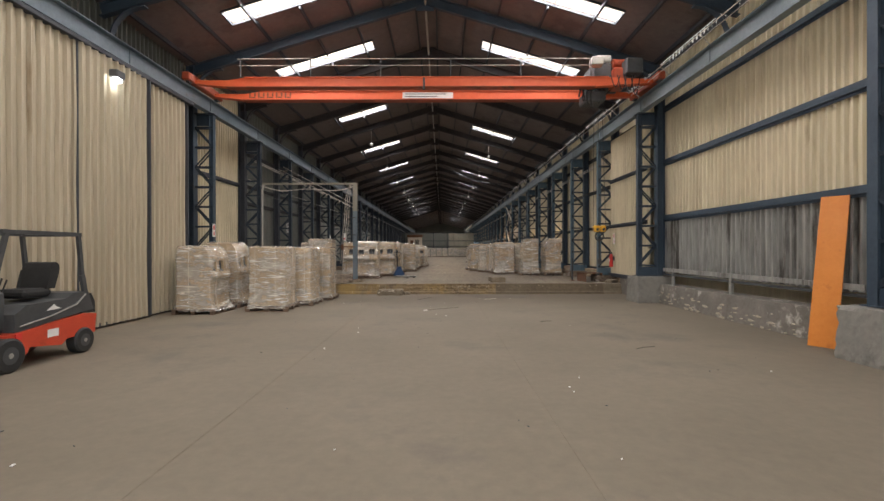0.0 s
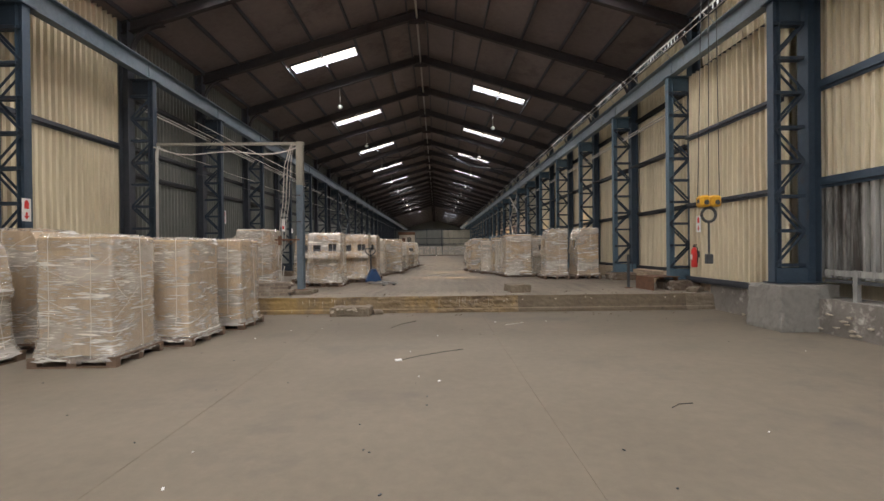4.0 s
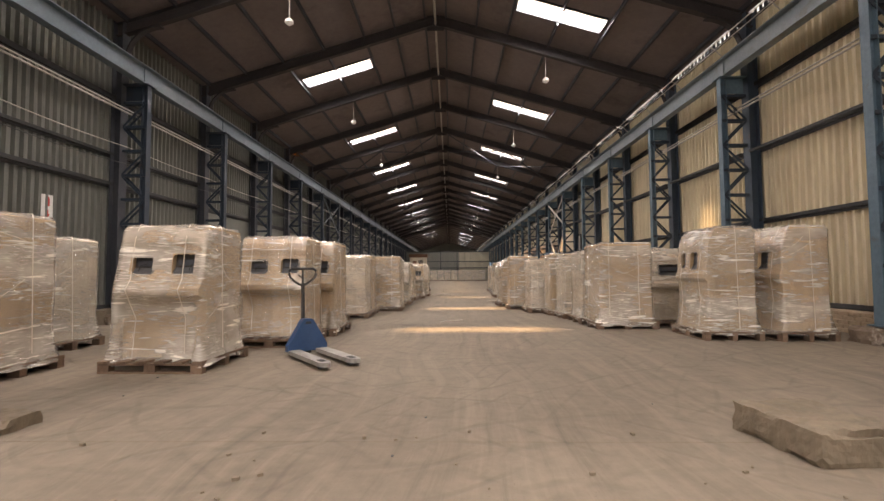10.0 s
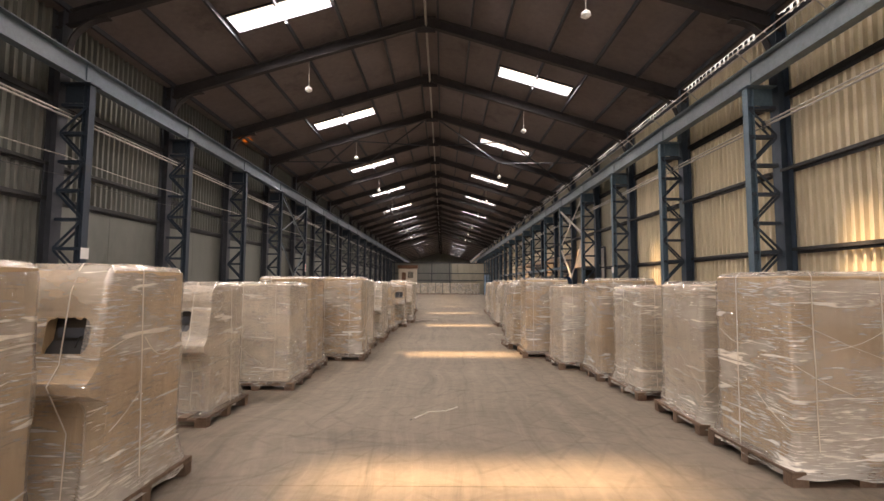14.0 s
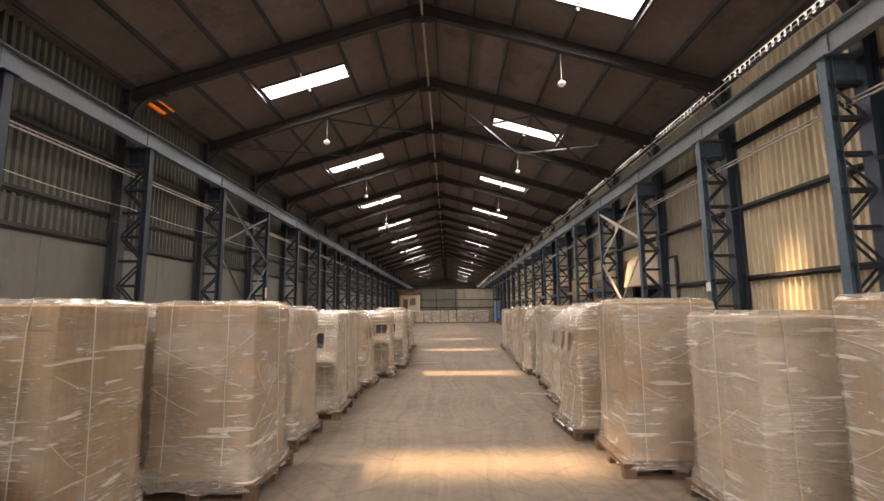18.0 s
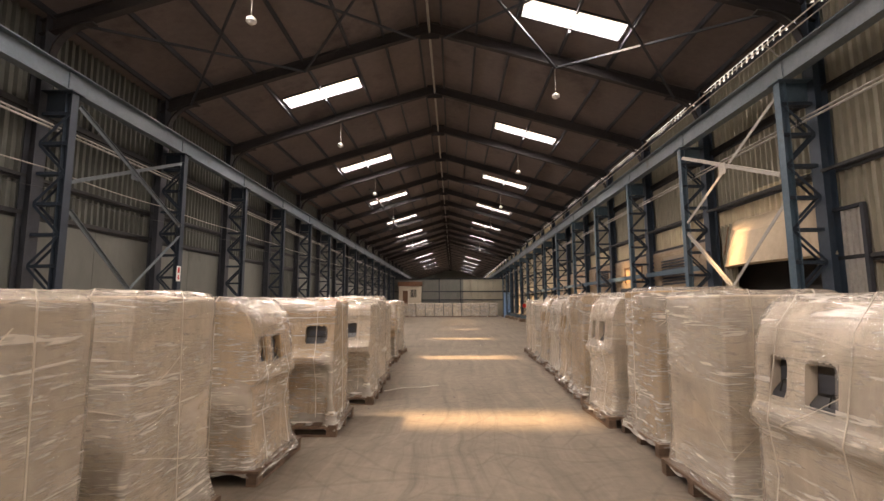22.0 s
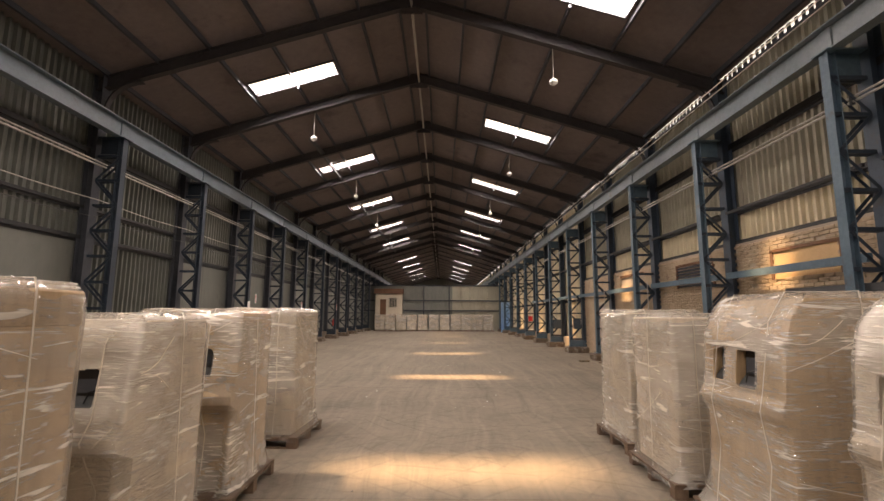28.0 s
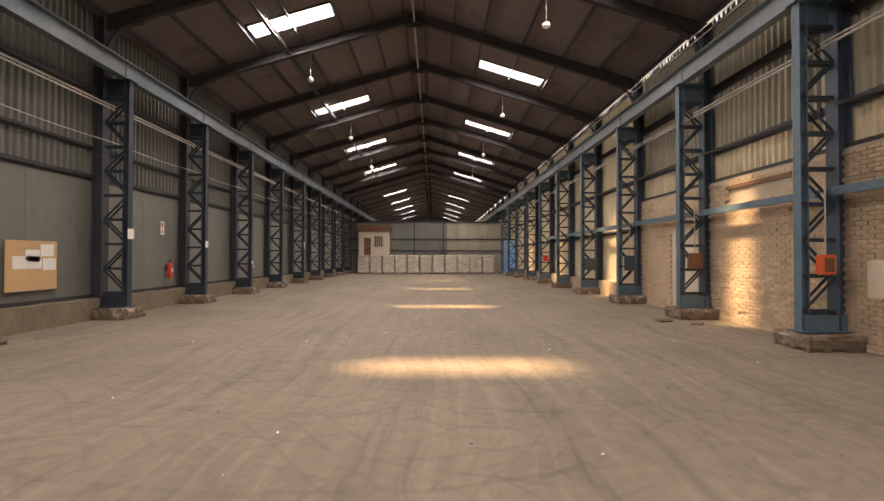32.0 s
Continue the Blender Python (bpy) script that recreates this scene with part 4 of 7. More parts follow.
# bay 6 takes a duller cream: its weaker light is put into the colour
for k in range(1, 7):
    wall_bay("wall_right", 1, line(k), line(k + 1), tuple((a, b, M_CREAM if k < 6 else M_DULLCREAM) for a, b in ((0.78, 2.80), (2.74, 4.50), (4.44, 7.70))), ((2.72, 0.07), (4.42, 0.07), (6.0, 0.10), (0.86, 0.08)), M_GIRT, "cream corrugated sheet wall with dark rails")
w7 = wall_bay("wall_right", 1, line(7), line(8), ((3.9, 4.6, M_CREAM), (4.5, 7.70, M_DULLCREAM)), ((4.42, 0.09), (6.0, 0.14)), M_GIRT, "corrugated wall bay with a smooth panel above an open gap")
hood = Shape()
for i in range(21):
    a = math.pi * (i / 20 - 0.5)
    yc, c, n = (line(7) + line(8)) / 2 - 0.25, math.cos(a), math.sin(a)
    hood.v += [(-0.01, yc + 1.35 * n, 3.97), (-0.02 - 0.42 * c, yc + 1.4 * n, 3.95 - 0.40 * c), (-0.02 - 0.58 * c, yc + 1.72 * n, 2.80), (-0.02 - 0.50 * c, yc + 1.6 * n, 2.76)]
    if i:
        for r in range(3):
            q = 4 * i + r
            hood.f.append((q - 4, q, q + 1, q - 3))
part("smooth_hood", hood, M_HOPPER, w7, "smooth rounded cream hood over the gap")
part("hood_strap", Shape().bar((-0.30, line(8) - 0.95, 3.80), (-0.36, line(8) - 0.80, 3.1), 0.03, 0.012), M_RUST, w7)
part("end_sheet", Shape().wave_sheet(0.03, line(8) - 0.62, line(8), 2.0, 3.95, rows=2), M_DULLCREAM, w7)
# dark sheet added behind the gap; its shade is in the colour
part("gap_back", Shape().box(0.40, 0.44, line(7), line(8), 0.8, 3.6), M_VOID, w7, "near black sheet put in for the shade inside the gap")
part("sill", Shape().box(-0.02, 0.4, line(7), line(8), LOW, 0.86), M_OLDCON, w7)
door_side = thing("door_side", WALL - 0.05, 0, 0, label="grey corrugated side door in a dark frame", category="door", kind="structure")
part("leaf", Shape().wave_sheet(-0.02, 41.82, 42.56, LOW, 3.58, pitch=0.12, depth=0.03, rows=2), M_PIPE, door_side)
part("door_frame", Shape().box(-0.07, 0.0, 41.74, 41.81, LOW, 3.65).box(-0.07, 0.0, 42.58, 42.64, LOW, 3.65).box(-0.07, 0.0, 41.82, 42.57, 3.59, 3.65), M_DARKSTEEL, door_side)
# upper sheets in the dulled cream, toned down where less light falls
for k in range(8, 13):
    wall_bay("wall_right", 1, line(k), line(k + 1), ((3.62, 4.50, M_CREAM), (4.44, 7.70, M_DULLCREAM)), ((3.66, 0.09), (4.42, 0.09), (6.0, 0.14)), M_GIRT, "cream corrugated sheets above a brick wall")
for k in range(13, 33):
    wall_bay("wall_right", 1, line(k), line(k + 1), ((3.3, 4.50, M_CREAM), (4.44, 7.70, M_CREAM)) if k == 19 else ((0.78, 2.80, M_CREAM), (2.74, 4.50, M_CREAM), (4.44, 7.70, M_CREAM)), ((2.72, 0.07), (4.42, 0.07), (6.0, 0.10)), M_GIRT, "cream corrugated sheet wall with dark rails")
wall_bay("wall_left_front", -1, line(0), line(1), ((0.4, 4.5, M_CREAM), (4.4, 7.82, M_CREAM)), ((4.4, 0.09),), M_DARKSTEEL, "cream corrugated wall")
# upper sheets of bays 5 to 10 use the darker green tone
for k in range(1, 33):
    wall_bay("wall_left", -1, line(k), line(k + 1), ((0.70, 3.72, M_DARKSHEET if k == 10 else M_SMOOTH if k > 3 else M_GREYSHEET),) + tuple((a, b, M_DARKSHEET if 4 < k < 11 else M_GREYSHEET) for a, b in ((3.70, 5.90), (5.84, 7.82))), ((3.72, 0.09), (4.45, 0.07), (5.85, 0.12), (0.75, 0.10)), M_GIRT, "grey green corrugated sheet wall with dark rails")
wall_bay("wall_left_front", -1, line(-4), line(0), ((0.1, 6.2, M_CREAM), (6.14, 7.82, M_DARKSHEET)), ((4.4, 0.09), (6.9, 0.1)), M_DARKSTEEL, "cream corrugated wall behind the sliding doors")
# low plinths under the sheets
def plinth(name, x0, x1, y0, y1, z0, z1, mt, label, seed=1):
    rnd = random.Random(seed)
    n = max(2, int((y1 - y0) / 0.35))
    s = Shape()
    inner = x0 if abs(x0) < abs(x1) else x1
    outer = x1 if inner == x0 else x0
    rows = [(y0 + (y1 - y0) * i / n) for i in range(n + 1)]
    top = [(inner + rnd.uniform(-0.02, 0.02), y, z1 + rnd.uniform(-0.035, 0.01)) for y in rows]
    bot = [(inner + rnd.uniform(-0.03, 0.01), y, z0) for y in rows]
    back = [(outer, y, z1) for y in rows]
    for i in range(n):
        s.quad(top[i], top[i + 1], bot[i + 1], bot[i])
        s.quad(back[i], back[i + 1], top[i + 1], top[i])
    s.quad(back[0], top[0], bot[0], (outer, y0, z0)).quad(back[n], top[n], bot[n], (outer, y1, z0))
    return tagged(part(name, s, mt), label, "plinth", kind="structure")


plinth("plinth_right_front", 7.46, 7.95, BACK, EDGE + 0.1, 0.0, 0.62, M_FLAKED, "chipped grey concrete plinth with flaking white paint", 3)
plinth("plinth_right", 7.60, 7.95, EDGE, line(8), LOW, 0.80, M_BRICK, "low brick plinth under the sheets", 4)
plinth("plinth_right_far", 7.60, 7.95, line(13), line(19), LOW, 0.80, M_BRICK, "low brick plinth under the sheets", 5)
plinth("plinth_left", -7.95, -7.55, EDGE, FAR, LOW, 0.72, M_OLDCON, "low dark concrete plinth", 6)
pb = thing("plinth_bricks", 7.585, 0, 0, label="pale brick courses of the low plinth", category="plinth", kind="structure")
rnd = random.Random(17)
rest = Shape()
for r in range(5):
    z = 0.405 + r * 0.077
    for i in range(112):
        y = EDGE + 0.45 + i * 0.234 + (0.117 if r % 2 else 0)
        if z - 0.4 + floor_z(y) > 0.78 or rnd.random() < 0.03:
            continue
        dx, dz = rnd.uniform(-0.008, 0.006), rnd.uniform(-0.003, 0.003)
        rest.bevel_box(-0.02 + dx, 0.03, y, y + 0.222, z + dz, z + 0.066 + dz, 0.006)
tagged(part("brickwork", rest, M_BRICK, pb), kind="stuff")
# outer closing walls
tagged(part("wall_back", Shape().box(-8.6, -4.6, BACK - 0.3, BACK, -0.2, 11).box(4.6, 8.6, BACK - 0.3, BACK, -0.2, 11).box(-4.6, 4.6, BACK - 0.3, BACK, 4.9, 11), M_CREAM), "cream end wall round a wide open doorway", "wall", kind="structure")
tagged(part("wall_far", Shape().box(-8.6, 8.6, FAR, FAR + 0.3, 0, 11), M_GREYSHEET), "far grey end wall", "wall", kind="structure")
tagged(part("wall_closing_left", Shape().box(-8.6, -8.36, BACK, FAR, -0.2, 7.95), M_GREYSHEET), "outer skin of the wall", "wall", kind="structure")
tagged(part("wall_closing_right", Shape().box(8.36, 8.6, BACK, 89.0, -0.2, 7.45).box(8.36, 8.6, 89.0, 92.2, 3.3, 7.45).box(8.36, 8.6, 92.2, FAR, -0.2, 7.45), M_CREAM), "outer skin of the wall", "wall", kind="structure")
# ground outside
tagged(part("ground", Shape().box(-400, 400, -400, 600, -0.9, -0.4), M_CONCRETE), "plain yard ground outside", "ground", kind="structure")
# sliding doors
for i, (y0, y1) in enumerate(((-5.2, -0.4), (-0.5, 4.4), (4.3, 9.9), (9.8, 12.15), (12.05, 14.0))):
    d = thing("sliding_door", -7.02 + 0.07 * (i % 2), 0, 0, label="tall cream corrugated sliding door leaf with grime near its foot", category="door", group="sliding doors", kind="structure")
    part("leaf", Shape().wave_sheet(0, y0, y1, 0.06, 6.05, pitch=0.20, depth=0.07, rows=4, lean=0.012), M_DOORCREAM, d)
    part("edge_bar", Shape().box(-0.05, 0.055, y1 - 0.045, y1, 0.05, 6.08), M_DARKSTEEL, d)
    part("bottom_rail", Shape().box(-0.07, -0.03, y0, y1 - 0.06, 0.03, 0.12), M_DARKSTEEL, d)
tagged(part("door_track", Shape().box(-7.15, -6.9, BACK, 14.2, 6.04, 6.12), M_DARKSTEEL), "dark sliding door track under the girder", "track", kind="structure")

# ---- far partition ----
part_wall = thing("partition", 0, END, 0, label="pale grey sheet partition with dark rails across the hall", category="wall", kind="structure")
for i in range(8):
    x0 = -7.8 + i * 1.95
    sh = Shape().box(x0 + 0.01, x0 + 1.94, 0.0, 0.03, LOW, 5.1)
    part("panel", sh, M_GREYSHEET if i < 5 else M_DULLCREAM, part_wall)
for z in (2.3, 3.4, 5.05):
    part("rail", Shape().box(-7.8, 7.8, -0.09, -0.005, z, z + 0.12), M_DARKSTEEL, part_wall)
for x in (-1.2, 1.6):
    part("post", Shape().box(x - 0.06, x + 0.06, -0.2, -0.1, LOW, 5.2), M_DARKSTEEL, part_wall)


# ---- wrapped pallet loads ----
def slot_back(t, d, style):
    """How far the front of a cabinet shaped carton lies back at height share t."""
    rows = ((0, 0.17), (0.43, 0.19), (0.48, 0.01), (0.53, 0.0), (0.56, 0.05), (0.60, 0.09), (0.82, 0.15), (0.88, 0.13), (0.95, 0.15), (1, 0.21)) if style in ("shelf", "wide") else (
        (0, 0.0), (0.08, 0.05), (0.47, 0.06), (0.51, 0.0), (0.55, 0.0), (0.58, 0.035), (0.82, 0.075), (0.92, 0.13), (1, 0.24))
    if not style:
        return 0.0
    for (ta, fa), (tb, fb) in zip(rows, rows[1:]):
        if t <= tb:
            return (fa + (fb - fa) * (t - ta) / (tb - ta)) * d
    return rows[-1][1] * d


# the two cut windows of each kind: share of width and height
WINDOWS = {
    "shelf": ((-0.38, -0.09, 0.635, 0.79), (0.11, 0.41, 0.64, 0.795)),
    "hood": ((-0.37, -0.20, 0.61, 0.78), (-0.05, 0.20, 0.595, 0.78)),
    "wide": ((-0.22, 0.27, 0.63, 0.80),),
}


def drape(w, d, h, z0, seed, style):
    """The film round a load: taut over the carton, lumpy at the rim, spread out over the pallet's edge."""
    rnd = random.Random(seed)
    s = Shape()
    nx, nz = 26, 34
    ox, oy = rnd.uniform(0, 50), rnd.uniform(0, 50)
    per = []
    for i in range(nx):
        per.append((-w / 2 + w * i / nx, -d / 2))
    for i in range(nx):
        per.append((w / 2, -d / 2 + d * i / nx))
    for i in range(nx):
        per.append((w / 2 - w * i / nx, d / 2))
    for i in range(nx):
        per.append((-w / 2, d / 2 - d * i / nx))
    m = len(per)
    flare = [rnd.uniform(0.07, 0.11) for i in range(4)]
    for j in range(nz + 1):
        t = j / nz
        z = z0 + h * t
        for i, (x, y) in enumerate(per):
            nrm = Vector((0, -1, 0)) if i < nx else Vector((1, 0, 0)) if i < 2 * nx else Vector((0, 1, 0)) if i < 3 * nx else Vector((-1, 0, 0))
            edge = min(i % nx, nx - i % nx) / nx
            if i % nx == 0:
                nrm = Vector((x, y, 0)).normalized()
            back = slot_back(t, d, style)
            if style in ("shelf", "wide"):
                e = min(1.0, (0.5 - abs(x) / w) / 0.12)
                back = e * back + (1 - e) * max(0.0, t - 0.5) * 0.36 * d     # drawn straight at the corners
            yy = y + back * max(0.0, -y / (d / 2)) if y < 0 else y
            f = 0.014 + 0.010 * noise.noise(Vector((x * 2.6 + ox, yy * 2.6 + oy, z * 2.2))) + 0.005 * noise.noise(Vector((x * 6 + z * 3 + ox, y * 6 + oy, z * 9)))
            f += 0.014 * max(0.0, noise.noise(Vector((x * 1.3 + z * 1.1 + ox, y * 1.3 + oy, z * 2.6 - x))))
            f = max(f, 0.006)
            if t < 0.26:
                q = 1 - t / 0.26
                f += (flare[i // nx] + 0.03 * noise.noise(Vector((x * 5 + ox, y * 5 + oy, 1)))) * q ** 2.2
            drop = 0.0
            if t > 0.95:
                q = (t - 0.95) / 0.05
                f -= 0.05 * q ** 2
                drop = 0.02 * q
            low = noise.noise(Vector((x * 5 + ox, y * 5, 3))) * 0.03 * max(0.0, 1 - t / 0.1)
            s.v.append((x + nrm.x * f, yy + nrm.y * f, z + low + drop + (0.016 * noise.noise(Vector((x * 6 + ox, y * 6, 9))) if t > 0.9 else 0)))
    for j in range(nz):
        for i in range(m):
            k = (i + 1) % m
            if style and i < nx:
                xc, tc = -0.5 + (i + 0.5) / nx, (j + 0.5) / nz
                if any(a + 0.01 < xc < b - 0.01 and lo + 0.012 < tc < hi - 0.012 for a, b, lo, hi in WINDOWS[style]):
                    continue
            s.f.append((j * m + i, j * m + k, (j + 1) * m + k, (j + 1) * m + i))
    c = len(s.v)
    tb = slot_back(1.0, d, style)
    for i in range(m):
        x, y, z = s.v[nz * m + i]
        s.v.append((x * 0.8, (y - tb / 2) * 0.8 + tb / 2, z0 + h + 0.028 + 0.014 * noise.noise(Vector((x * 4 + ox, y * 4, 5)))))
    s.v.append((0, tb / 2, z0 + h + 0.02))
    for i in range(m):
        k = (i + 1) % m
        s.f.append((nz * m + i, nz * m + k, c + k, c + i))
        s.f.append((c + i, c + k, c + m))
    s.smooth = True
    return s


def face_point(side, u, t, w, d, h, z0, style, off):
    """A point on one side of a load: u across from -0.5 to 0.5, t up from 0 to 1."""
    back = slot_back(t, d, style)
    if side == 0:
        return (u * w, -d / 2 + back - off, z0 + h * t)
    if side == 1:
        return (w / 2 + off, u * (d - back) + back / 2, z0 + h * t)
    return (-w / 2 - off, -u * (d - back) + back / 2, z0 + h * t)


def pallet_load(style, seed, w, d, h, pale=False, label=""):
    rnd = random.Random(seed)
    t = thing("wrapped_pallet", label=label, category="pallet load", group="wrapped pallet loads")
    pw, pd = w + 0.20, d + 0.16
    deck = 0.135
    for i in range(6):
        x = -pw / 2 + (pw - 0.11) * i / 5
        part("deck_board", Shape().box(x, x + 0.11, -pd / 2 - rnd.uniform(0, 0.015), pd / 2, 0.113, deck), M_WOOD, t)
    for i in range(3):
        y = -pd / 2 + (pd - 0.10) * i / 2
        part("stringer", Shape().box(-pw / 2, pw / 2, y, y + 0.10, 0.092, 0.112), M_WOOD, t)
        part("bottom_board", Shape().box(-pw / 2, pw / 2, y, y + 0.10, 0.0, 0.02), M_WOOD, t)
        for j in range(3):
            x = -pw / 2 + (pw - 0.13) * j / 2
            part("block", Shape().box(x, x + 0.13, y + 0.002, y + 0.098, 0.021, 0.091), M_WOOD, t)
    z0 = deck + 0.004
    cm = M_CARDPALE if pale else M_CARD
    if style:
        steps = (1.0, 0.95, 0.88, 0.82, 0.60, 0.56, 0.53, 0.48, 0.43, 0.0) if style in ("shelf", "wide") else (1.0, 0.92, 0.82, 0.58, 0.55, 0.51, 0.47, 0.08, 0.0)
        cuts = WINDOWS[style]
        shell = Shape()
        edges = [-0.5] + [e for c in cuts for e in c[:2]] + [0.5]
        for n, (ua, ub) in enumerate(zip(edges, edges[1:])):
            prof = [(d / 2, z0), (d / 2, z0 + h)]
            marks = [(q, 0) for q in steps]
            if n % 2:
                lo, hi = cuts[n // 2][2:]
                marks = sorted([m for m in marks if not lo - 0.015 < m[0] < hi + 0.015] + [(hi, 1), (lo, 2)], reverse=True)
            for q, cut in marks:
                y, z = -d / 2 + slot_back(q, d, style), z0 + h * q
                prof += [(y, z)] if not cut else [(y, z), (y + 0.08, z)] if cut == 1 else [(y + 0.08, z), (y, z)]
            shell.prism(prof, "x", ua * w, ub * w)
        body = part("carton", shell, cm, t)
        for a, b, lo, hi in cuts:
            ya, yb = -d / 2 + slot_back(lo, d, style) + 0.075, -d / 2 + slot_back(hi, d, style) + 0.075
            za, zb = z0 + h * lo, z0 + h * hi
            # dark plate behind the window paints the unlit inside of the carton
            part("cutout", Shape().quad((a * w, ya, za), (b * w, ya, za), (b * w, yb, zb), (a * w, yb, zb)), M_VOID, t, "near black plate standing in for the dark depth behind a cut window")
            part("inner_tray", Shape().prism([(ya - 0.06, za + 0.002), (ya - 0.004, za + 0.002), (ya - 0.004, za + 0.08), (ya - 0.05, za + 0.03)], "x", a * w + 0.012, b * w - 0.012), M_IRON, t)
            part("inner_panel", Shape().box(a * w + 0.05, b * w - 0.04, ya - 0.012, ya - 0.006, za + 0.10, zb - 0.07), M_DARKSTEEL, t)
            x = rnd.uniform(a + 0.08, b - 0.05) * w
            part("inner_cable", Shape().tube([(x, ya - 0.05, za + 0.04), (x + 0.03, ya - 0.05, za + 0.11), (x + 0.09, ya - 0.02, za + 0.13)], 0.005, 5), M_BLACK, t)
            # torn rim of the cut, left hanging
            s = Shape()
            for q in range(5):
                u = a * w + (b - a) * w * (q + 0.1) / 5
                hang = rnd.uniform(0.002, 0.016)
                s.quad((u, yb - 0.080, zb + 0.004), (u + (b - a) * w * 0.19, yb - 0.080, zb + 0.004), (u + (b - a) * w * rnd.uniform(0.1, 0.19), yb - 0.084, zb - hang), (u + 0.01, yb - 0.082, zb - hang * rnd.uniform(0.3, 1)))
            for xe, way in ((a * w - 0.002, 1), (b * w + 0.002, -1)):
                for ye, ze, up in ((ya - 0.079, za - 0.002, 1), (yb - 0.079, zb + 0.002, -1)):
                    p, q = rnd.uniform(0.015, 0.06), rnd.uniform(0.02, 0.07)
                    lean = (yb - ya) / (zb - za) * q * up
                    part("torn_flap", Shape().quad((xe, ye, ze), (xe + way * p, ye, ze), (xe + way * p * 0.35, ye + lean * 0.4, ze + up * q * 0.4), (xe, ye + lean, ze + up * q)), cm, t)
            part("torn_edge", s, cm, t)
    else:
        body = part("carton", Shape().bevel_box(-w / 2, w / 2, -d / 2, d / 2, z0, z0 + h, 0.012), cm, t)
        part("lid", Shape().bevel_box(-w / 2 - 0.005, w / 2 + 0.005, -d / 2 - 0.005, d / 2 + 0.005, z0 + h - 0.16, z0 + h + 0.005, 0.010), cm, t)
    film = part("stretch_film", drape(w, d, h + 0.075, z0 - 0.055, seed, style), M_FILM, t, "clear stretch film with gathered folds")
    # gathered folds of film, each a flat rope drawn across a side
    for side in (0, 1, 3):
        for q in range(rnd.choice((2, 3))):
            ta, tb = rnd.uniform(0.12, 0.95), rnd.uniform(-0.30, 0.30)
            ua = -0.5 if rnd.random() < 0.6 else rnd.uniform(-0.5, 0.1)
            ub = min(0.5, ua + rnd.uniform(0.35, 1.0))
            sag = rnd.uniform(-0.05, 0.03)
            pts = []
            for i in range(9):
                f = i / 8
                tt = min(0.985, max(0.06, ta + tb * f + sag * math.sin(math.pi * f) + rnd.uniform(-0.0012, 0.0012)))
                pts.append(Vector(face_point(side, ua + (ub - ua) * f, tt, w, d, h, z0, style, 0.028)))
            s = Shape()
            for a, b in zip(pts, pts[1:]):
                s.bar(a, b, rnd.uniform(0.0025, 0.006), 0.003, up=(0, 1, 0.2) if side == 0 else (1, 0, 0.2))
            part("film_fold", s, M_FOLD, t)
    # straps
    for x in (-0.30 * w + rnd.uniform(-0.04, 0.04), 0.27 * w + rnd.uniform(-0.05, 0.05)):
        s = Shape()
        pts = [(x, -d / 2 - 0.06, 0.10)]
        for q in (0.0, 0.3, 0.52, 0.60, 0.9, 1.0):
            pts.append((x + rnd.uniform(-0.008, 0.008), -d / 2 + slot_back(q, d, style) - (0.030 if q > 0.1 else 0.05), z0 + h * q))
        pts += [(x, -d / 2 + slot_back(1, d, style), z0 + h + 0.05), (x, d / 2, z0 + h + 0.05), (x, d / 2 + 0.03, z0 + h * 0.9), (x, d / 2 + 0.06, 0.10)]
        for a, b in zip(pts, pts[1:]):
            s.bar(a, b, 0.008, 0.003, up=(0, 1, 0.3))
        part("strap", s, M_STRAP, t)
    if rnd.random() < 0.75:
        s = Shape()
        y = rnd.uniform(-0.1, 0.15)
        pts = [(-w / 2 - 0.06, y, 0.10), (-w / 2 - 0.032, y + 0.02, z0 + h), (-w / 2, y, z0 + h + 0.05), (w / 2, y, z0 + h + 0.05), (w / 2 + 0.032, y - 0.02, z0 + h), (w / 2 + 0.06, y, 0.10)]
        for a, b in zip(pts, pts[1:]):
            s.bar(a, b, 0.010, 0.003, up=(1, 0, 0.3))
        part("strap", s, M_STRAP, t)
    return t


KINDS = {
    "a": pallet_load("", 1, 0.98, 0.96, 1.52, label="tall brown carton in clear stretch film on a pallet"),
    "b": pallet_load("", 2, 0.96, 0.97, 1.50, pale=True, label="tall pale carton in milky stretch film on a pallet"),
    "c": pallet_load("shelf", 3, 1.00, 0.98, 1.53, label="wrapped brown cabinet carton with two cut windows on a pallet"),
    "d": pallet_load("wide", 4, 0.97, 0.96, 1.51, pale=True, label="wrapped pale cabinet carton with one wide cut window"),
    "e": pallet_load("", 5, 1.00, 0.93, 1.51, label="tall brown carton with a loose film skirt on a pallet"),
    "f": pallet_load("hood", 6, 0.96, 0.98, 1.52, label="wrapped carton with a hooded front and dark openings"),
    "g": pallet_load("hood", 7, 0.98, 0.96, 1.50, pale=True, label="wrapped pale carton with hooded front and dark openings"),
    "h": pallet_load("", 8, 0.95, 0.95, 1.52, pale=True, label="tall pale carton tightly wrapped in glossy film"),
    "i": pallet_load("wide", 12, 0.98, 0.97, 1.52, label="wrapped brown cabinet carton with one torn cut window"),
    "k": pallet_load("hood", 17, 0.99, 0.97, 1.53, label="wrapped brown carton with a hooded front and two cut windows"),
    "j": pallet_load("", 14, 0.97, 0.98, 1.50, label="tall brown carton with slanting folds of stretch film"),
}
used = set()


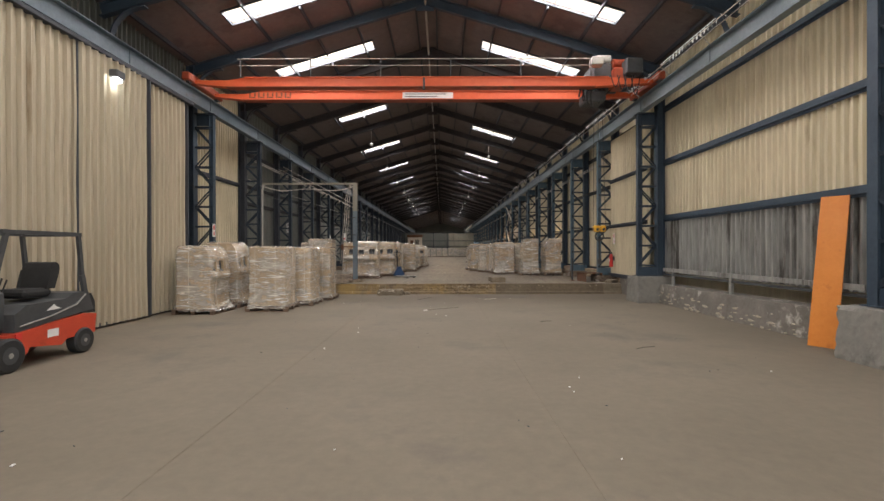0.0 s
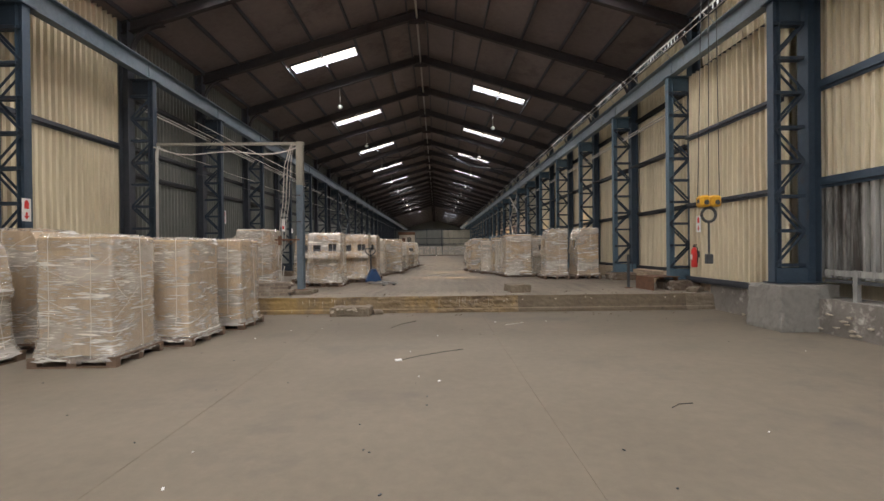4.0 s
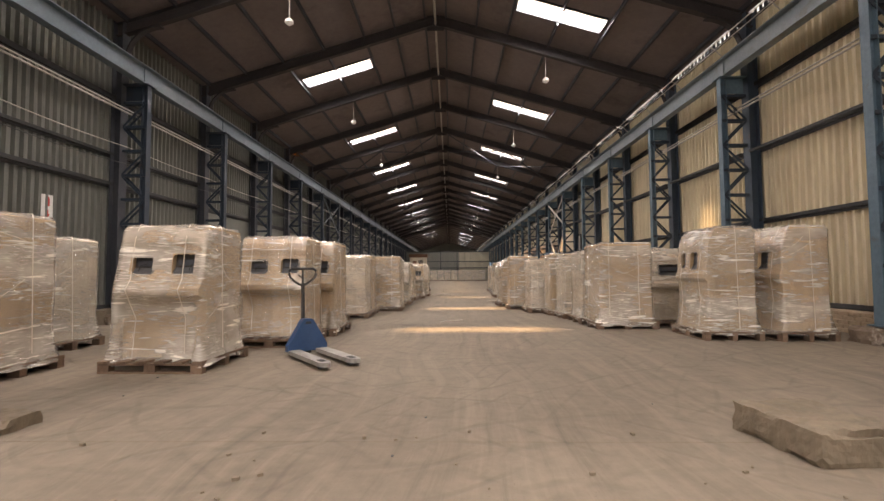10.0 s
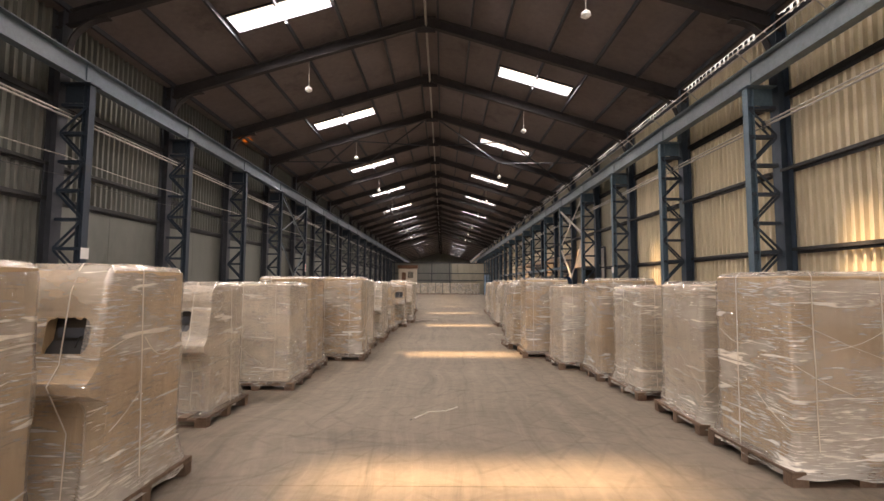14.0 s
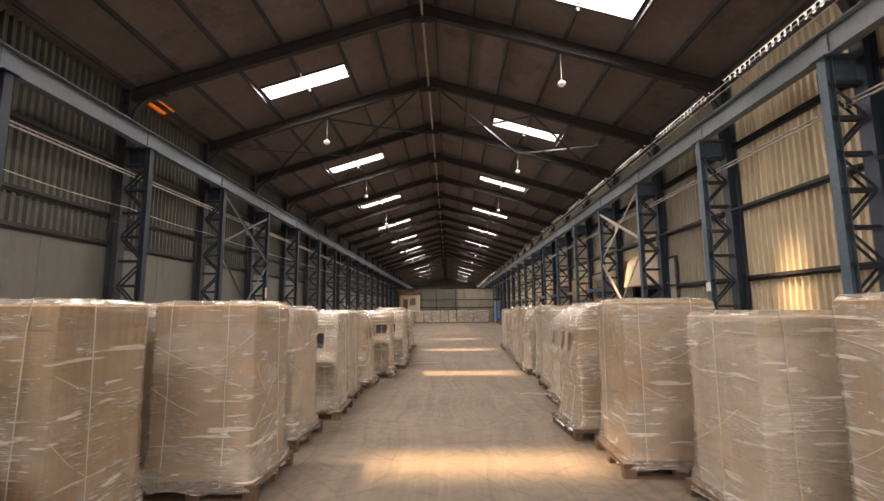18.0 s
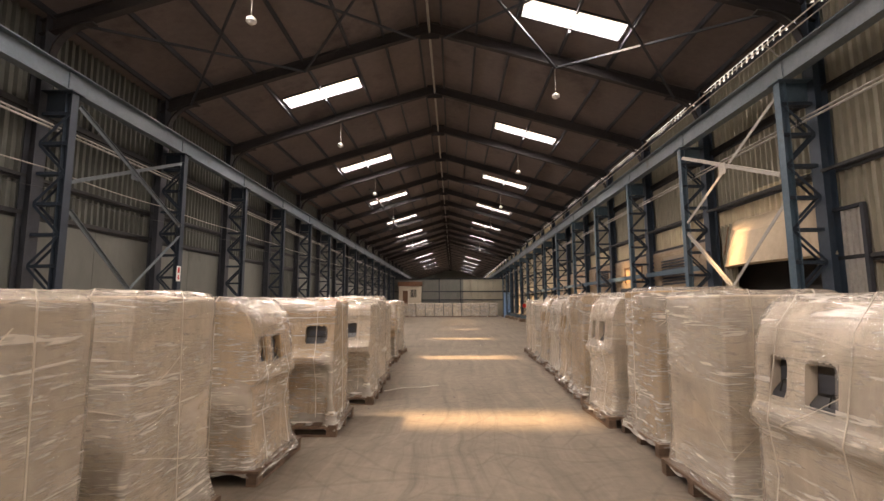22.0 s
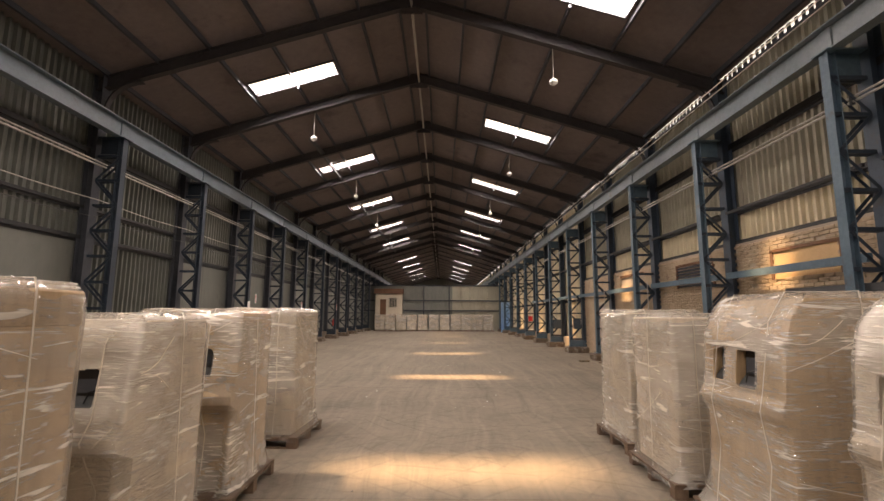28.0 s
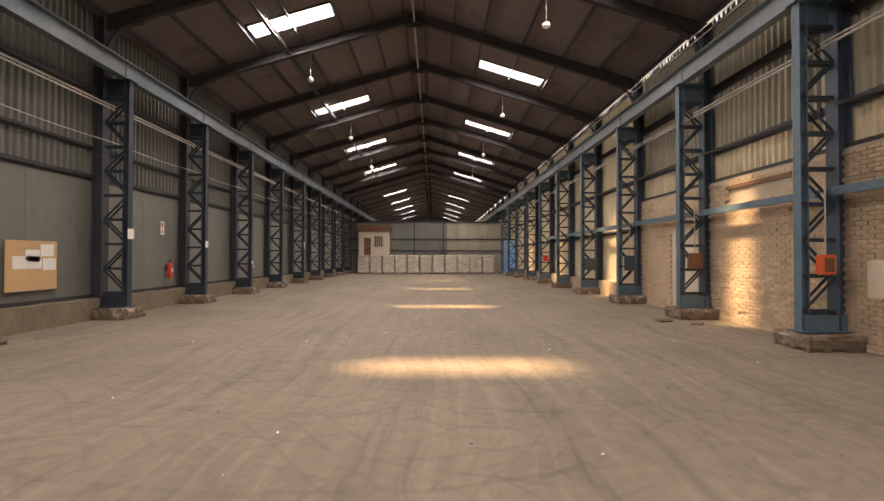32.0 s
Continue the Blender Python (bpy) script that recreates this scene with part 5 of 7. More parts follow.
def load(kind, x, y, z, rz=0.0, tall=1.0, wide=1.0, deep=1.0):
    """wide, deep: stretch across and along the hall."""
    if 45 < abs(rz) < 135:
        wide, deep = deep, wide
    m = pose(x, y, z, 0, 0, rz) @ Matrix.Diagonal((wide, deep, tall, 1))
    if kind not in used:
        used.add(kind)
        KINDS[kind].matrix_basis = m
        return KINDS[kind]
    return copy_thing(KINDS[kind], m)


# lower floor, beside the sliding doors
load("k", -6.06, 13.15, 0, 88, 1.07)
load("k", -6.05, 14.66, 0, 91, 1.07)
load("a", -4.36, 13.70, 0, 1, 1.07)
load("j", -4.00, 15.04, 0, -1, 1.07)
load("e", -3.82, 16.52, 0, 1, 1.07)
# behind the steel post
load("e", -4.84, 21.05, PLAT, 1)
load("b", -5.72, 22.85, PLAT, -2)
load("i", -3.85, 23.35, PLAT, 2)
# rows along the aisle: edge of the pallet at the aisle, its near end, kind, turn
LEFT_ROW = (
    (-2.35, 21.20, "c", -1), (-1.75, 23.00, "c", 1), (-1.60, 24.22, "c", -1), (-2.13, 26.65, "d", 0), (-1.84, 28.75, "h", 1), (-2.00, 30.42, "e", 179),
    (-1.26, 31.95, "a", 1), (-1.36, 33.51, "h", -2), (-1.24, 35.20, "d", 1), (-1.30, 36.62, "b", 0), (-1.20, 38.32, "f", 88), (-0.92, 39.92, "c", 1),
    (-0.76, 41.80, "d", 0), (-0.83, 43.32, "h", -2), (-1.02, 44.66, "e", 1), (-1.10, 46.10, "d", -1), (-1.04, 47.46, "i", 2), (-1.07, 49.50, "h", -2))
RIGHT_ROW = (
    (3.30, 25.10, "a", 1), (3.36, 26.45, "h", -1), (3.38, 28.20, "b", 1), (3.34, 29.72, "j", -1), (2.95, 31.05, "b", 2),
    (2.50, 32.50, "a", -2), (2.32, 34.00, "f", -87), (2.60, 36.05, "g", -90), (2.78, 37.62, "h", 1), (2.93, 39.14, "e", 1), (2.75, 40.42, "g", -88),
    (2.82, 41.82, "j", 179), (2.90, 43.24, "f", -91), (3.02, 44.86, "g", -89), (3.07, 46.45, "k", -90), (3.06, 47.88, "b", -1), (3.16, 49.28, "h", 1))
for side, row in ((-1, LEFT_ROW), (1, RIGHT_ROW)):
    for x, y, kd, rz in row:
        if y < DIP0:
            load(kd, x + side * 0.58, y + 0.57, PLAT, rz)
        else:
            z = floor_z(y + 0.58)
            load(kd, x + side * 0.60, y + 0.58, z, rz, ((2.07 if side < 0 and 33 < y < 37 else 2.02) - z) / 1.73, 1.03, 1.0)
load("k", 6.12, 24.05, PLAT, -88, 1.02, 0.82)
load("k", 5.02, 24.15, PLAT, -91, 1.02, 0.82)
load("e", -3.14, 32.55, LOW, 1, 1.05)
for x, y, kd in ((5.08, 26.3, "d"), (5.35, 28.1, "a")):
    load(kd, x, y, floor_z(y), 1)
# row before the far partition
for i in range(11):
    load("h", -5.8 + i * 1.15, 92.6, LOW, random.Random(i).uniform(-2, 2))
for kd in KINDS:
    if kd not in used:
        load(kd, -6.0, 90.8, LOW, 0)


# ---- bridge crane ----
crane = thing("bridge_crane", 0, 14.9, 6.6, label="orange double girder bridge crane on the runway rails", category="crane")
for y, nm in ((-0.6, "near_girder"), (0.6, "far_girder")):
    web = [(-6.88, 0.12), (-5.95, 0.02), (5.15, 0.02), (6.88, 0.12), (6.88, 0.22), (5.55, 0.28), (-5.4, 0.28), (-5.9, 0.21), (-6.88, 0.21)]
    part(nm, Shape().prism(web, "y", y - 0.11, y + 0.11), M_ORANGE, crane)
    part("bottom_flange", Shape().box(-5.94, 5.14, y - 0.15, y + 0.15, 0.0, 0.019), M_DULLORANGE, crane)
    part("top_flange", Shape().box(-5.4, 5.54, y - 0.15, y + 0.15, 0.281, 0.30), M_ORANGE, crane)
    for i in range(9):
        x = -5.0 + i * 1.22
        part("stiffener", Shape().box(x - 0.006, x + 0.006, y + 0.112, y + 0.14, 0.02, 0.279), M_ORANGE, crane)
for x in (-6.98, 6.98):
    part("end_truck", Shape().bevel_box(x - 0.11, x + 0.11, -1.05, 1.05, 0.12, 0.36, 0.03), M_DULLORANGE, crane)
    for y in (-0.85, 0.85):
        part("wheel", Shape().tube([(x - 0.05, y, 0.17), (x + 0.05, y, 0.17)], 0.115, 16), M_IRON, crane)
part("handrail", Shape().tube([(-5.6, -0.72, 0.84), (5.2, -0.72, 0.84)], 0.014).tube([(-5.6, -0.72, 0.64), (5.2, -0.72, 0.64)], 0.011), M_PIPE, crane)
for i in range(6):
    x = -5.5 + i * 2.1
    part("rail_post", Shape().box(x - 0.015, x + 0.015, -0.735, -0.705, 0.301, 0.85), M_IRON, crane)
letters = Shape()
for i in range(5):
    x = -5.75 + i * 0.29
    letters.box(x, x + 0.05, 0.484, 0.4885, 0.07, 0.25).box(x + 0.06, x + 0.2, 0.485, 0.4885, 0.07, 0.11).box(x + 0.16, x + 0.21, 0.486, 0.4885, 0.12, 0.24)
part("lettering", letters, M_RUST, crane, "dark painted lettering too worn to read")
part("plate", Shape().box(-0.75, 0.90, 0.484, 0.489, 0.05, 0.25), M_WHITE, crane, "pale makers plate")
part("plate_lines", Shape().box(-0.66, 0.66, 0.481, 0.483, 0.18, 0.205).box(-0.66, 0.4, 0.481, 0.483, 0.10, 0.125), M_DARKSTEEL, crane)
part("bracket", Shape().box(-0.03, 0.03, -0.8, -0.74, -0.1, 0.25), M_IRON, crane)
hoist = part("hoist", Shape().bevel_box(5.15, 5.75, -0.45, 0.5, 0.30, 0.85, 0.06), M_IRON, crane, "dark hoist trolley with grey motor")
part("drum", Shape().tube([(5.05, 0, 0.25), (6.0, 0, 0.25)], 0.22, 18), M_IRON, hoist)
part("motor", Shape().tube([(5.35, -0.2, 1.0), (5.75, -0.2, 1.0)], 0.15, 14), M_PIPE, hoist)
part("cable_loop", Shape().tube([(5.0 + 0.05 * i, -0.3, 0.1 - 0.28 * math.sin(i / 16 * math.pi)) for i in range(17)], 0.016, 6), M_BLACK, hoist)
part("gearbox", Shape().bevel_box(5.72, 6.12, -0.62, -0.15, 0.02, 0.62, 0.04), M_DULLORANGE, hoist)
part("brake", Shape().tube([(5.8, -0.3, 0.85), (6.15, -0.3, 0.85)], 0.13, 14), M_DULLORANGE, hoist)
for q in range(4):
    part("cable_loop", Shape().tube([(5.6 + 0.2 * q + 0.02 * i, -0.72, 0.34 - (0.35 + 0.08 * q) * math.sin(i / 14 * math.pi)) for i in range(15)], 0.014, 6), M_BLACK, hoist)
part("platform_box", Shape().bevel_box(6.0, 6.5, -0.9, -0.5, 0.35, 0.8, 0.03), M_IRON, hoist)
part("control_box", Shape().bevel_box(5.0, 5.35, -0.85, -0.55, 0.62, 0.86, 0.02), M_PIPE, hoist)
part("rope_guide", Shape().bevel_box(4.95, 5.6, -0.35, 0.35, -0.32, 0.02, 0.05), M_IRON, hoist)
for q in range(7):
    x = 4.72 + 0.14 * q
    part("trailing_cable", Shape().tube([(x + 0.03 * math.sin(i * 0.9 + q), -0.5 + 0.05 * q, 0.3 - (0.55 + 0.09 * (q % 4)) * math.sin(i / 12 * math.pi)) for i in range(13)], 0.018, 6), M_BLACK, hoist)

hook = thing("crane_hook", 5.62, 15.25, 2.02, label="yellow hook block hanging on wire ropes with a dark hook", category="hook")
part("block", Shape().bevel_box(-0.19, -0.01, -0.11, 0.11, 0.26, 0.47, 0.04), M_YELLOW, hook)
part("block", Shape().bevel_box(0.01, 0.19, -0.11, 0.11, 0.26, 0.47, 0.04), M_YELLOW, hook)
part("axle", Shape().box(-0.2, 0.2, -0.03, 0.03, 0.33, 0.40), M_IRON, hook)
for x in (-0.10, 0.10):
    part("sheave", Shape().tube([(x, -0.12, 0.34), (x, 0.12, 0.34)], 0.045, 14), M_IRON, hook)
part("ring", Shape().tube([(0.13 * math.cos(a), 0, 0.12 + 0.13 * math.sin(a)) for a in [i / 16 * 2 * math.pi for i in range(17)]], 0.028, 8), M_IRON, hook)
part("shank", Shape().tube([(0, 0, 0.0), (0, 0, -0.12), (0.0, 0, -0.62)], 0.02, 8).bevel_box(-0.06, 0.06, -0.05, 0.05, -0.78, -0.60, 0.015), M_IRON, hook)
for x in (-0.2, 0.0, 0.2):
    part("rope", Shape().tube([(x, 0, 0.45), (x * 0.6 - 0.15, -0.3, 4.72)], 0.008, 6), M_IRON, hook)

# festoon wire along the right girder
fes = thing("crane_power_line", 6.62, 0, 6.62, label="thin power rails with hooked hangers along the girder", category="cable")
part("wire", Shape().tube([(0, BACK, 0.18), (0, line(24), 0.18)], 0.012, 6).tube([(0.08, BACK, 0.10), (0.08, line(24), 0.10)], 0.010, 6), M_CABLE, fes)
for i in range(26):
    y = BACK + 1.0 + i * 1.93
    part("hanger", Shape().tube([(0.30, y, -0.02), (0.12, y, 0.16), (0.02, y, 0.2), (-0.03, y, 0.15)], 0.013, 6), M_PIPE, fes)

# ---- forklift ----
fk = thing("forklift", -6.05, 7.45, 0, 0, "small red and black electric forklift parked by the sliding doors", "forklift")
body = part("chassis", Shape().prism([(-0.62, 0.20), (-0.34, 0.20), (-0.28, 0.30), (0.28, 0.22), (0.40, 0.30), (0.98, 0.30), (1.02, 0.62), (0.72, 0.66), (0.10, 0.60), (-0.62, 0.52)], "x", -0.52, 0.52), M_FORKRED, fk, "red lower chassis")
part("label_plate", Shape().box(0.522, 0.527, 0.02, 0.22, 0.38, 0.50), M_WHITE, body, "pale sticker")
part("lamp", Shape().box(0.522, 0.535, -0.52, -0.42, 0.44, 0.53), M_RED, body, "small red reflector")
part("hood", Shape().prism([(-0.50, 0.54), (0.72, 0.68), (0.98, 0.70), (0.86, 1.02), (0.55, 1.02), (0.40, 0.94), (-0.30, 0.92), (-0.50, 0.80)], "x", -0.50, 0.50), M_IRON, fk, "black battery cover")
part("emblem", Shape().prism([(0.02, 0.79), (0.30, 0.80), (0.20, 0.84), (0.16, 0.88), (0.10, 0.84)], "x", 0.502, 0.507), M_WHITE, fk)
part("hood_trim", Shape().tube([(0.503, -0.42, 0.62), (0.505, 0.1, 0.70), (0.505, 0.6, 0.82), (0.505, 0.8, 0.98)], 0.012, 6), M_FORK, fk)
part("lever", Shape().tube([(0.25, -0.5, 1.12), (0.27, -0.44, 1.32)], 0.01, 6).tube([(0.32, -0.5, 1.12), (0.34, -0.44, 1.30)], 0.01, 6), M_BLACK, fk)
part("counterweight", Shape().prism([(0.74, 0.66), (1.03, 0.64), (1.02, 0.84), (0.94, 0.98), (0.80, 0.98)], "x", -0.49, 0.49), M_BLACK, fk)
seat = part("seat", Shape().bevel_box(-0.24, 0.24, -0.05, 0.46, 0.98, 1.12, 0.05), M_BLACK, fk)
part("backrest", Shape().prism([(0.34, 1.10), (0.50, 1.10), (0.60, 1.40), (0.585, 1.49), (0.53, 1.53), (0.46, 1.51), (0.42, 1.44)], "x", -0.23, 0.23), M_BLACK, seat)
part("bolster", Shape().prism([(0.33, 1.12), (0.40, 1.12), (0.46, 1.40), (0.41, 1.40)], "x", -0.25, -0.20).prism([(0.33, 1.12), (0.40, 1.12), (0.46, 1.40), (0.41, 1.40)], "x", 0.20, 0.25), M_BLACK, seat)
part("dashboard", Shape().bevel_box(-0.35, 0.35, -0.72, -0.45, 0.55, 1.15, 0.05), M_IRON, fk)
part("steering_wheel", Shape().tube([(0.17 * math.cos(a) - 0.05, -0.42 + 0.14 * math.sin(a), 1.27 + 0.08 * math.sin(a)) for a in [i / 18 * 2 * math.pi for i in range(19)]], 0.017, 8).tube([(-0.05, -0.42, 1.27), (-0.05, -0.55, 1.05)], 0.02, 8), M_BLACK, fk)
guard = part("overhead_guard", Shape().box(-0.50, 0.50, -0.66, -0.60, 1.96, 2.02).box(-0.50, 0.50, 0.66, 0.72, 1.95, 2.01).box(-0.50, -0.44, -0.60, 0.66, 1.955, 2.015).box(0.44, 0.50, -0.60, 0.66, 1.955, 2.015), M_IRON, fk)
for i in range(6):
    y = -0.48 + i * 0.19
    part("guard_bar", Shape().box(-0.44, 0.44, y, y + 0.03, 1.965, 2.005), M_IRON, guard)
for x in (-0.47, 0.47):
    part("front_post", Shape().bar((x, -0.95, 0.60), (x, -0.58, 2.0), 0.05, 0.06), M_IRON, fk)
    part("rear_post", Shape().bar((x, 0.83, 0.95), (x, 0.76, 1.3), 0.05, 0.08).bar((x, 0.76, 1.3), (x, 0.68, 2.0), 0.05, 0.06), M_IRON, fk)
for x in (-0.47, 0.47):
    for y, r in ((-0.62, 0.245), (0.72, 0.21)):
        wh = part("wheel", Shape().tube([(x - 0.09, y, r), (x - 0.07, y, r), (x + 0.07, y, r), (x + 0.09, y, r)], [r * 0.88, r, r, r * 0.88], 24), M_BLACK, fk, "black rubber tyre")
        part("rim", Shape().tube([(x - 0.093, y, r), (x + 0.093, y, r)], r * 0.5, 16), M_IRON, wh)
        part("hub", Shape().tube([(x - 0.098, y, r), (x + 0.098, y, r)], r * 0.16, 10), M_FORK, wh)
mast = part("mast", Shape().box(-0.36, -0.28, -1.12, -1.0, 0.08, 2.05).box(0.28, 0.36, -1.12, -1.0, 0.08, 2.05).box(-0.36, 0.36, -1.1, -1.04, 1.95, 2.05).box(-0.36, 0.36, -1.1, -1.04, 0.6, 0.7), M_IRON, fk)
for x in (-0.25, 0.25):
    part("fork", Shape().box(x - 0.05, x + 0.05, -2.1, -1.13, 0.05, 0.09).box(x - 0.05, x + 0.05, -1.17, -1.13, 0.05, 0.5), M_IRON, mast)

# ---- orange board ----
bd = thing("board", 7.0, 8.52, 0, 0, "tall orange painted board leaning on the plinth", "board")
part("panel", Shape().prism([(-0.20, 0.0), (0.22, 0.0), (0.22, 2.72), (-0.20, 2.72)], "x", -0.012, 0.012), M_BOARD, bd)
bd.matrix_basis = pose(7.16, 8.42, 0.006, 0, 11.5, 30)

# ---- right front: extinguisher and sign ----
wall_bay("wall_right_front_inner", 1, line(0) + 0.25, line(1) - 0.2, ((0.66, 2.7, M_CREAM), (2.66, 4.5, M_CREAM), (4.44, 6.1, M_CREAM)), ((2.66, 0.07), (4.45, 0.07), (0.72, 0.09)), M_DARKSTEEL, "cream corrugated wall with dark rails").matrix_basis = pose(7.40, 0, 0)


def extinguisher(x, y, z, rz):
    e = thing("fire_extinguisher", x, y, z, rz, "red fire extinguisher hung on a wall bracket", "fire extinguisher", "fire extinguishers")
    c = part("cylinder", Shape().tube([(0, 0, 0.0), (0, 0, 0.02), (0, 0, 0.42), (0, 0, 0.48), (0, 0, 0.51)], [0.06, 0.075, 0.075, 0.05, 0.025], 18), M_RED, e)
    c.data.polygons.foreach_set("use_smooth", [True] * len(c.data.polygons))
    part("valve", Shape().bevel_box(-0.03, 0.03, -0.025, 0.025, 0.51, 0.57, 0.008), M_IRON, e)
    part("handle", Shape().box(-0.015, 0.10, -0.012, 0.012, 0.575, 0.59).box(-0.015, 0.09, -0.012, 0.012, 0.55, 0.56), M_BLACK, e)
    part("hose", Shape().tube([(0.03, 0, 0.54), (0.10, 0.02, 0.5), (0.105, 0.03, 0.3), (0.09, 0.03, 0.12)], 0.012, 8), M_BLACK, e)
    part("label", Shape().box(-0.045, 0.045, -0.0785, -0.0765, 0.2, 0.33), M_WHITE, e)
    part("bracket", Shape().box(-0.02, 0.02, 0.072, 0.13, 0.25, 0.42), M_IRON, e)
    return e


def arrow_sign(x, y, z, rz, w=0.19, h=0.42):
    s = thing("fire_sign", x, y, z, rz, "white safety sign with a red arrow pointing down", "sign", "safety signs")
    part("plate", Shape().box(-w / 2, w / 2, 0.0, 0.005, 0, h), M_WHITE, s)
    part("arrow", Shape().prism([(-0.02, h * 0.40), (-0.02, h * 0.24), (-0.055, h * 0.24), (0.0, h * 0.08), (0.055, h * 0.24), (0.02, h * 0.24), (0.02, h * 0.40)], "y", -0.003, -0.0005), M_RED, s)
    part("symbol", Shape().prism([(-0.045, h * 0.55), (0.045, h * 0.55), (0.045, h * 0.82), (0.02, h * 0.92), (-0.02, h * 0.92), (-0.045, h * 0.82)], "y", -0.003, -0.0005), M_RED, s)
    return s


extinguisher(7.22, 18.55, 1.02, -90)
arrow_sign(7.33, 18.55, 1.92, -90)
arrow_sign(-7.849, 25.3, 2.65, 90, 0.30, 0.52)
for k, z in ((0, 2.15), (8, 2.55)):
    arrow_sign(-LEG_IN + 0.004, line(k) - 0.05, z, 90)
arrow_sign(-7.795, 64.5, 2.42, 90)
extinguisher(-7.665, 64.7, 1.05, 90)
extinguisher(-7.665, 71.2, 1.05, 90)
arrow_sign(-7.795, 71.5, 2.3, 90)
extinguisher(-7.665, 79.4, 1.05, 90)
arrow_sign(-LEG_IN + 0.004, line(16), 2.2, 90)

# small papers taped to columns
for side, k, z, w in ((-1, 4, 2.45, 0.22), (-1, 12, 2.18, 0.24), (-1, 13, 2.05, 0.2), (-1, 14, 1.45, 0.12), (1, 6, 2.4, 0.2)):
    pp = thing("notice", side * (LEG_IN - 0.006), line(k) + 0.02, z, -90 * side, "white paper notice taped to the column", "notice", "paper notices")
    part("sheet", Shape().box(-w / 2, w / 2, 0, 0.002, 0, w * 1.05), M_PAPER, pp)

# notice board on the left wall
nb = thing("notice_board", -7.76, 59.85, 1.02, 90, "pale chipboard notice board with white sheets pinned on", "notice board")
part("board", Shape().box(-0.62, 0.62, 0.0, 0.02, 0, 1.05), M_PLY, nb)
part("batten", Shape().box(-0.62, 0.62, -0.015, -0.001, -0.03, 0.0), M_DARKSTEEL, nb)
for x, z in ((0.36, 0.72), (0.0, 0.60), (-0.30, 0.46), (0.05, 0.46), (0.42, 0.42)):
    part("paper", Shape().box(x - 0.17, x + 0.17, -0.004, -0.001, z, z + 0.26), M_PAPER, nb)

# ---- steel post frame at the platform edge ----
fr = thing("post_frame", -3.02, 19.2, PLAT, label="grey steel post with a wall beam and hanging cables", category="frame")
part("lower_post", Shape().h_beam(-0.085, 0.085, -0.09, 0.09, 0.121, 2.9, 0.013, False), M_GIRDERDARK, fr, "worn blue paint")
part("post", Shape().h_beam(-0.085, 0.085, -0.09, 0.09, 2.902, 4.05, 0.013, False), M_STAINED, fr)
part("foot_plate", Shape().box(-0.15, 0.15, -0.15, 0.15, 0.10, 0.12), M_RUST, fr)
part("footing", Shape().rough_box(-0.42, 0.36, -0.35, 0.35, 0.0, 0.098, 0.05, 0.01, 0.05, 2), M_OLDCON, fr)
part("beam", Shape().box(-3.8, 0.12, -0.035, 0.035, 3.98, 4.05), M_STAINED, fr)
part("down_pipe", Shape().tube([(-3.75, 0, 3.98), (-3.8, 0, 3.8), (-3.8, 0, 0.3)], 0.04, 10), M_PIPE, fr)
for z in (2.6, 1.9):
    part("bracket", Shape().box(-0.50, 0.05, -0.16, -0.13, z, z + 0.035), M_IRON, fr)
for j, (dx, r) in enumerate(((-0.28, 0.011), (-0.36, 0.011), (-0.2, 0.008))):
    pts = [(-0.05 + dx * 0.4, -0.15, 3.95), (dx, -0.17, 3.4), (dx - 0.05, -0.18, 2.4), (dx - 0.12, -0.18, 1.95), (dx - 0.16, -0.18, 1.35), (dx - 0.2, -0.18, 0.35 + 0.4 * j)]
    part("cable", Shape().tube(pts, r, 6), M_CABLE, fr)
part("tag", Shape().box(-0.44, -0.35, -0.205, -0.20, 1.66, 1.98), M_WHITE, fr, "white tag")
part("tag_mark", Shape().box(-0.42, -0.37, -0.209, -0.206, 1.72, 1.80), M_RED, fr)
part("tap_bracket", Shape().box(-0.62, 0.02, -0.24, -0.20, 1.42, 1.46).box(-0.52, -0.44, -0.26, -0.18, 1.30, 1.54).tube([(-0.3, -0.2, 1.42), (-0.2, -0.2, 1.32), (-0.1, -0.2, 1.42)], 0.012, 6), M_RUST, fr)
part("leaning_bar", Shape().bar((-0.45, -0.35, 0.02), (-0.38, -0.2, 0.75), 0.03, 0.012), M_PIPE, fr)
part("sagging_cable", Shape().tube([(0.05 - 3.9 * i / 20, -0.06, 3.94 - 0.22 * math.sin(i / 20 * math.pi) - 0.08 * math.sin(i / 20 * 3 * math.pi)) for i in range(21)], 0.016, 6), M_CABLE, fr)
part("stay_cable", Shape().tube([(-3.3, 1.0, 4.9), (-0.1, 0.1, 3.2)], 0.010, 6).tube([(-3.4, 0.8, 4.75), (-0.1, 0.1, 3.05)], 0.010, 6), M_CABLE, fr)

# low brick wall beside the post
lw = thing("low_brick_wall", -4.85, 18.78, PLAT, label="low dusty brick wall at the platform edge", category="wall")
part("core", Shape().box(-1.68, 1.62, -0.10, 0.10, 0.0, 0.315), M_MORTAR, lw)
for r in range(4):
    for i in range(14):
        x = -1.7 + i * 0.24 + (0.12 if r % 2 else 0)
        part("brick", Shape().bevel_box(x, x + 0.225, -0.112, 0.112, 0.004 + r * 0.08, 0.072 + r * 0.08, 0.008), M_DUSTBRICK, lw)

part("coping", Shape().bevel_box(-1.70, 1.68, -0.13, 0.13, 0.324, 0.345, 0.006), M_DUSTBRICK, lw)
# steel guard rail before the galvanised sheets
gr = thing("guard_rail", 7.58, 0, 0, label="grey double steel guard rail along the plinth", category="rail")
